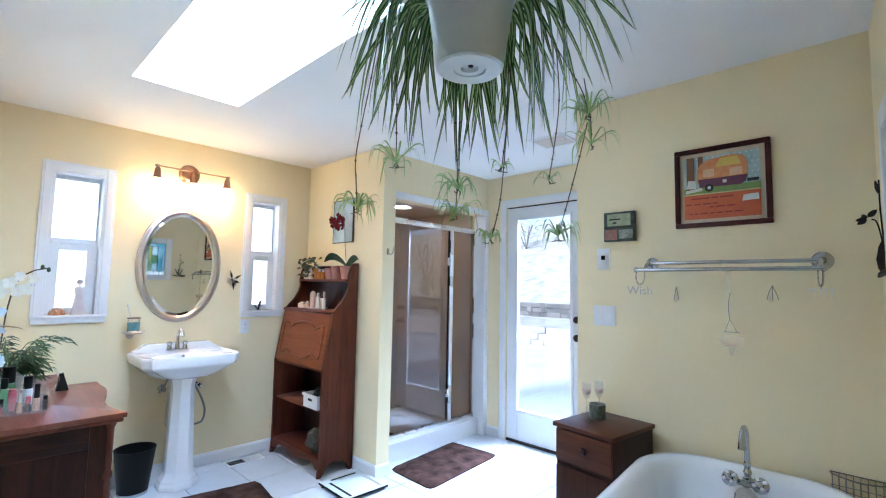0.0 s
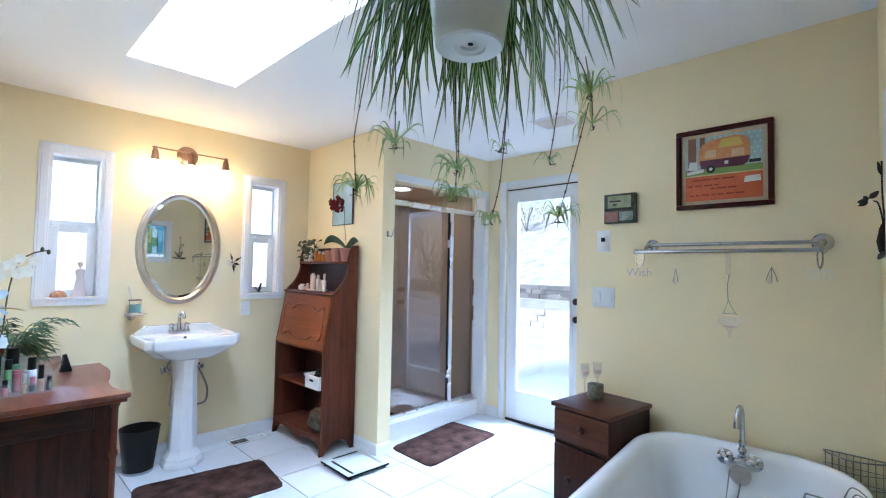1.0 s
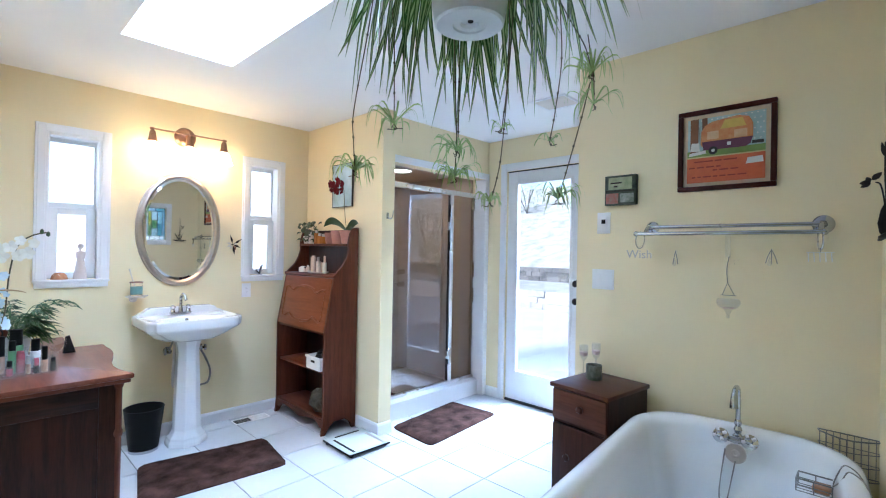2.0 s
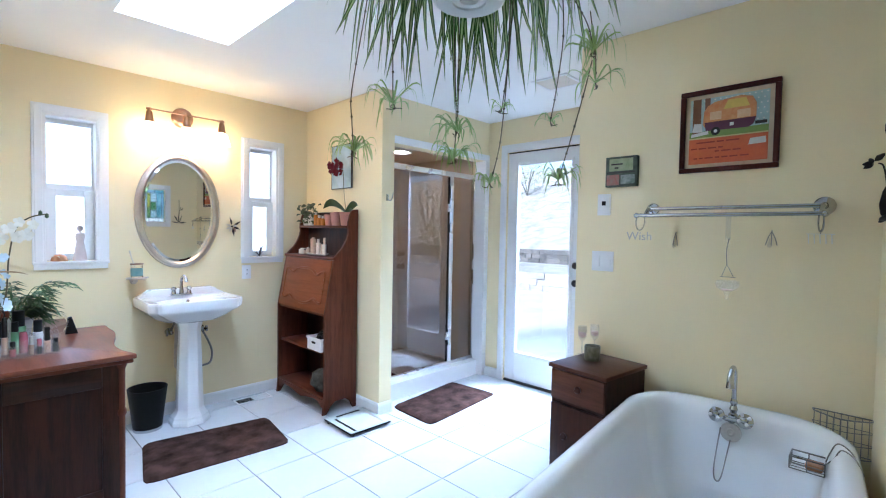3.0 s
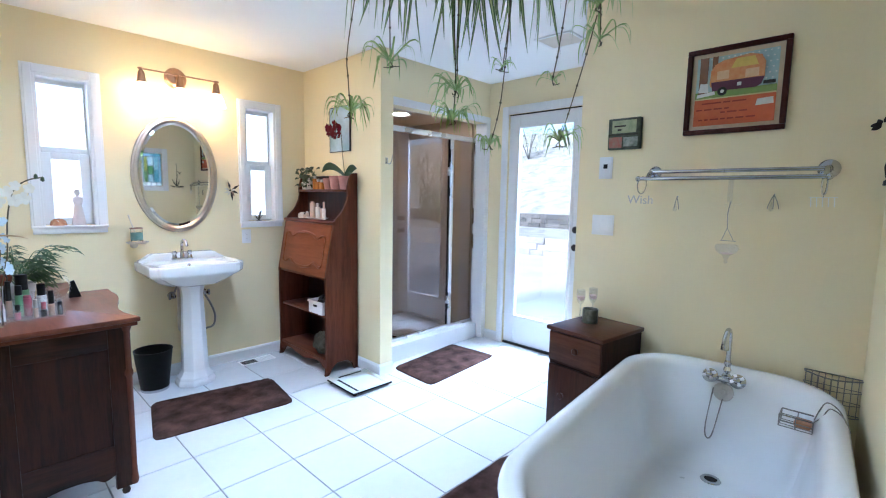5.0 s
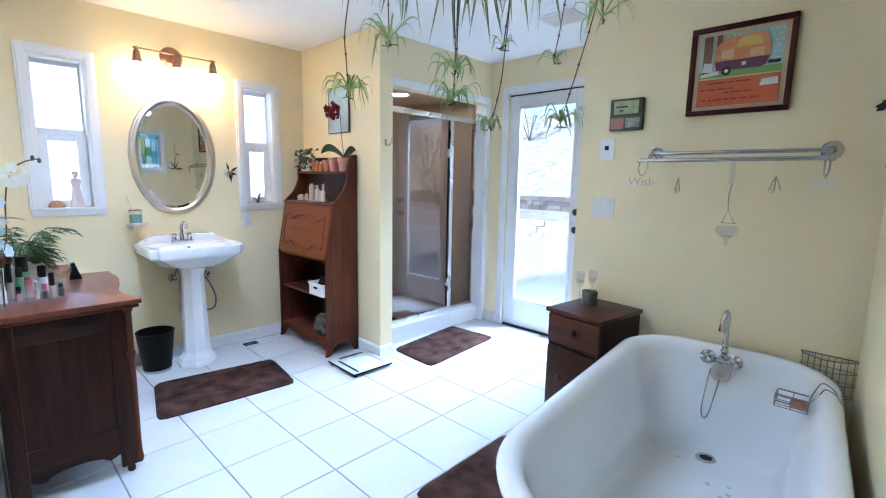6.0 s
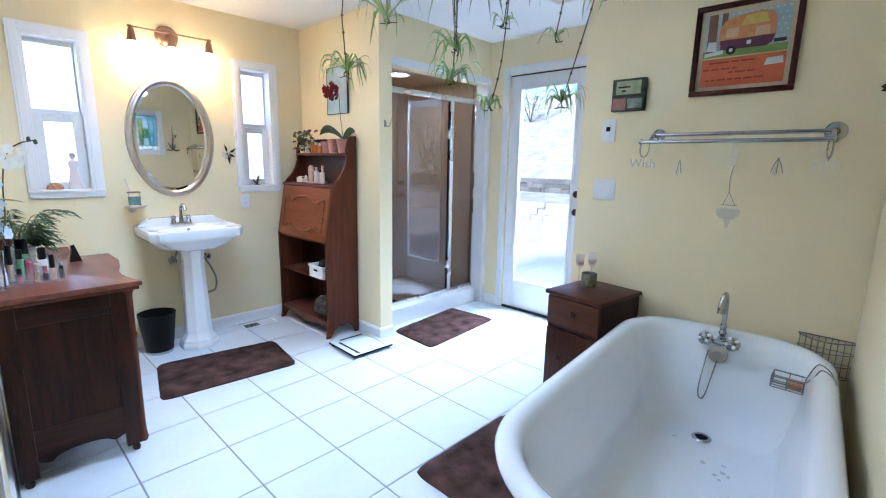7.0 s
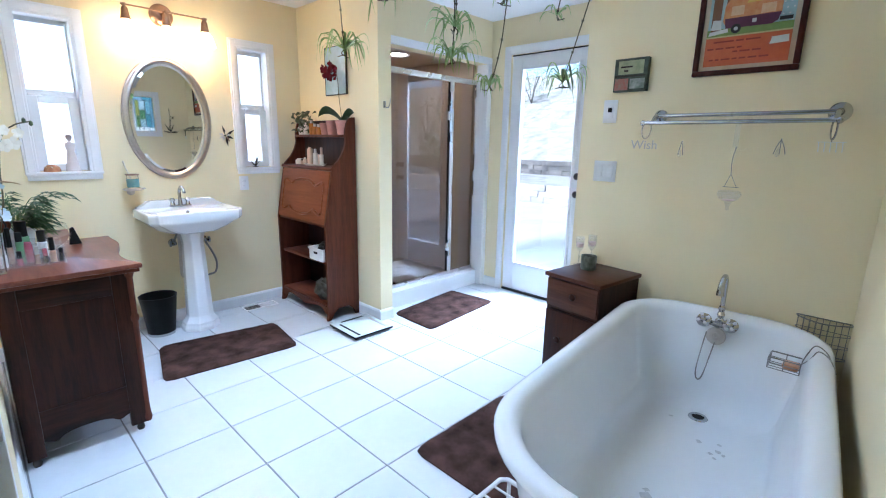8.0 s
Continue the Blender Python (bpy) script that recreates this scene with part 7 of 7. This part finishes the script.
part("drain_hole", lathe(bmesh.new(), [(0, -0.001), (0.006, -0.001), (0.007, 0.002), (0, 0.002)], SPX + 0.004, SPY, SPZ + 0.0115, 12), M_BLACK, pot)
for k in range(3):
    a = 2 * math.pi * k / 3 + 0.4
    part("hanger_wire", tube(bmesh.new(), [(SPX + 0.101 * math.cos(a), SPY + 0.101 * math.sin(a), SPZ + 0.175), (SPX, SPY, H - 0.06)], 0.0022, 6), M_WHITEROD, sp)
part("ceiling_hook", tube(bmesh.new(), curve([(SPX, SPY, H - 0.0005), (SPX, SPY, H - 0.03), (SPX + 0.012, SPY, H - 0.05), (SPX, SPY, H - 0.065), (SPX - 0.01, SPY, H - 0.055)], 4), 0.003, 6), M_WHITEROD, sp)
part("soil", lathe(bmesh.new(), [(0, 0.156), (0.09, 0.156), (0.091, 0.15)], SPX, SPY, SPZ, 24), surf("potting_soil", (0.03, 0.02, 0.014), (0.05, 0.035, 0.025), 0.95, 40, 0.5, 200), sp)
rng = random.Random(77)
for k in range(200):
    a = 2 * math.pi * ((k * 0.61803) % 1) + rng.uniform(-0.2, 0.2)
    d = Vector((math.cos(a), math.sin(a), 0))
    kind = rng.random()
    if kind < 0.5:
        ln, up, end = rng.uniform(0.10, 0.2), rng.uniform(0.10, 0.22), rng.uniform(0.12, 0.33)
    elif kind < 0.68:
        ln, up, end = rng.uniform(0.07, 0.16), rng.uniform(0.06, 0.14), rng.uniform(0.22, 0.38)
    else:
        ln, up, end = rng.uniform(0.2, 0.29), rng.uniform(0.08, 0.2), rng.uniform(0.1, 0.24)
    if d.x * -0.755 + d.y * -0.656 > 0.45:      # few leaves hang over the side towards the doorway
        if rng.random() < 0.5:
            continue
        ln, up, end = rng.uniform(0.16, 0.30), rng.uniform(0.22, 0.36), rng.uniform(-0.16, 0.02)
    b0 = Vector((SPX, SPY, SPZ + 0.165)) + d * rng.uniform(0.05, 0.09)
    part("leaf", blade(b0, d, ln, rng.uniform(0.006, 0.0095), 0.55 * up, end, None, stripe=True, seg=11, arch=True, reach=2.3 if kind < 0.68 else 1.25, bend=rng.uniform(-0.11, 0.11), tilt=rng.uniform(-35, 35)), [M_SPG, M_SPW], sp)
# runners: the points each one passes, then its plantlet's reach and number of leaves
RUN = [([(0.633, 0.826, 1.932), (0.648, 0.877, 1.818), (0.642, 0.918, 1.645), (0.643, 0.918, 1.576), (0.647, 0.915, 1.504)], 0.085, 30),
       ([(0.657, 0.82, 1.954), (0.696, 0.84, 1.838), (0.705, 0.845, 1.716), (0.706, 0.844, 1.615)], 0.105, 18),
       ([(0.79, 0.737, 1.909), (0.818, 0.752, 1.724), (0.829, 0.754, 1.585), (0.827, 0.757, 1.494)], 0.085, 36),
       ([(0.806, 0.735, 1.887), (0.817, 0.738, 1.721), (0.817, 0.738, 1.62), (0.82, 0.742, 1.555)], 0.085, 22),
       ([(0.874, 0.635, 1.907), (0.898, 0.655, 1.723), (0.899, 0.67, 1.558), (0.9, 0.685, 1.489), (0.891, 0.696, 1.436)], 0.06, 20),
       ([(0.887, 0.635, 1.869), (0.898, 0.655, 1.723), (0.891, 0.664, 1.611)], 0.05, 8),
       ([(0.873, 0.548, 1.941), (0.937, 0.519, 1.849), (0.972, 0.495, 1.786), (0.989, 0.485, 1.728)], 0.10, 24),
       ([(0.975, 0.49, 1.813), (0.99, 0.482, 1.721), (0.982, 0.476, 1.653)], 0.085, 12),
       ([(0.987, 0.488, 1.708), (0.997, 0.513, 1.634), (0.993, 0.542, 1.529), (0.99, 0.567, 1.445)], 0.085, 26),
       ([(0.919, 0.531, 1.887), (0.957, 0.545, 1.768), (0.968, 0.566, 1.652), (0.962, 0.576, 1.58)], 0.05, 7)]
for pts, reach_, n in RUN:
    x, y, z = pts[-1]
    r = 0.82 * reach_
    p = curve(pts, 8)
    rn = part("runner", tube(bmesh.new(), p, 0.0013, 5), M_STEM, sp, "thin brown runner")
    for q in p[8::5]:
        bm = bmesh.new()
        bmesh.ops.create_icosphere(bm, subdivisions=1, radius=0.0032, matrix=Matrix.Translation(q))
        part("node", bm, M_STEM, rn)
    for k in range(n):
        a = 2 * math.pi * k / n + rng.uniform(-0.3, 0.3)
        up = rng.uniform(0.0, 0.075)
        part("young_leaf", blade((x, y, z), (math.cos(a), math.sin(a), 0), r * rng.uniform(0.4, 0.95), rng.uniform(0.0016, 0.0027), r * rng.uniform(0.2, 0.6), r * rng.uniform(-0.1, 0.62), None, stripe=True, seg=8, arch=True, bend=rng.uniform(-0.03, 0.03), tilt=rng.uniform(-50, 50)), [M_SPY, M_SPW], rn)
    bm = bmesh.new()
    for k in range(3):
        tube(bm, curve([(x, y, z), (x + rng.uniform(-0.01, 0.01), y + rng.uniform(-0.01, 0.01), z - 0.01), (x + rng.uniform(-0.02, 0.02), y + rng.uniform(-0.02, 0.02), z - rng.uniform(0.006, 0.014))], 3), 0.0011, 5)
    part("root", bm, M_STEM, rn)

# ---------------------------------------------------------------- floor tiles, one by one
def tile_mesh(w, d):
    g = 0.003
    return mesh_of("tile", box(bmesh.new(), g, g, -0.012, w - g, d - g, 0.0, bevel=0.0012, seg=1), M_TILE)


FULL_TILE = tile_mesh(TILE_X, TILE_Y)
for i in range(-6, 9):
    for j in range(-7, 7):
        x0, y0 = TX + i * TILE_X, TY + j * TILE_Y
        x1, y1 = min(x0 + TILE_X, X_D + 0.03), min(y0 + TILE_Y, Y_A + 0.05)
        if x1 - x0 < 0.03 or y1 - y0 < 0.03 or x0 > X_D or (x0 > X_B + 0.05 and y1 < 1.2):
            continue
        if (x0 > -0.05 and y1 < -0.02) or (x1 < 0 and y0 > 1.5):
            continue
        full = x1 - x0 > TILE_X - 1e-4 and y1 - y0 > TILE_Y - 1e-4
        ob = new("tile", FULL_TILE if full else tile_mesh(x1 - x0, y1 - y0))
        ob.location = (x0, y0, 0.0)
        ob.parent = floor
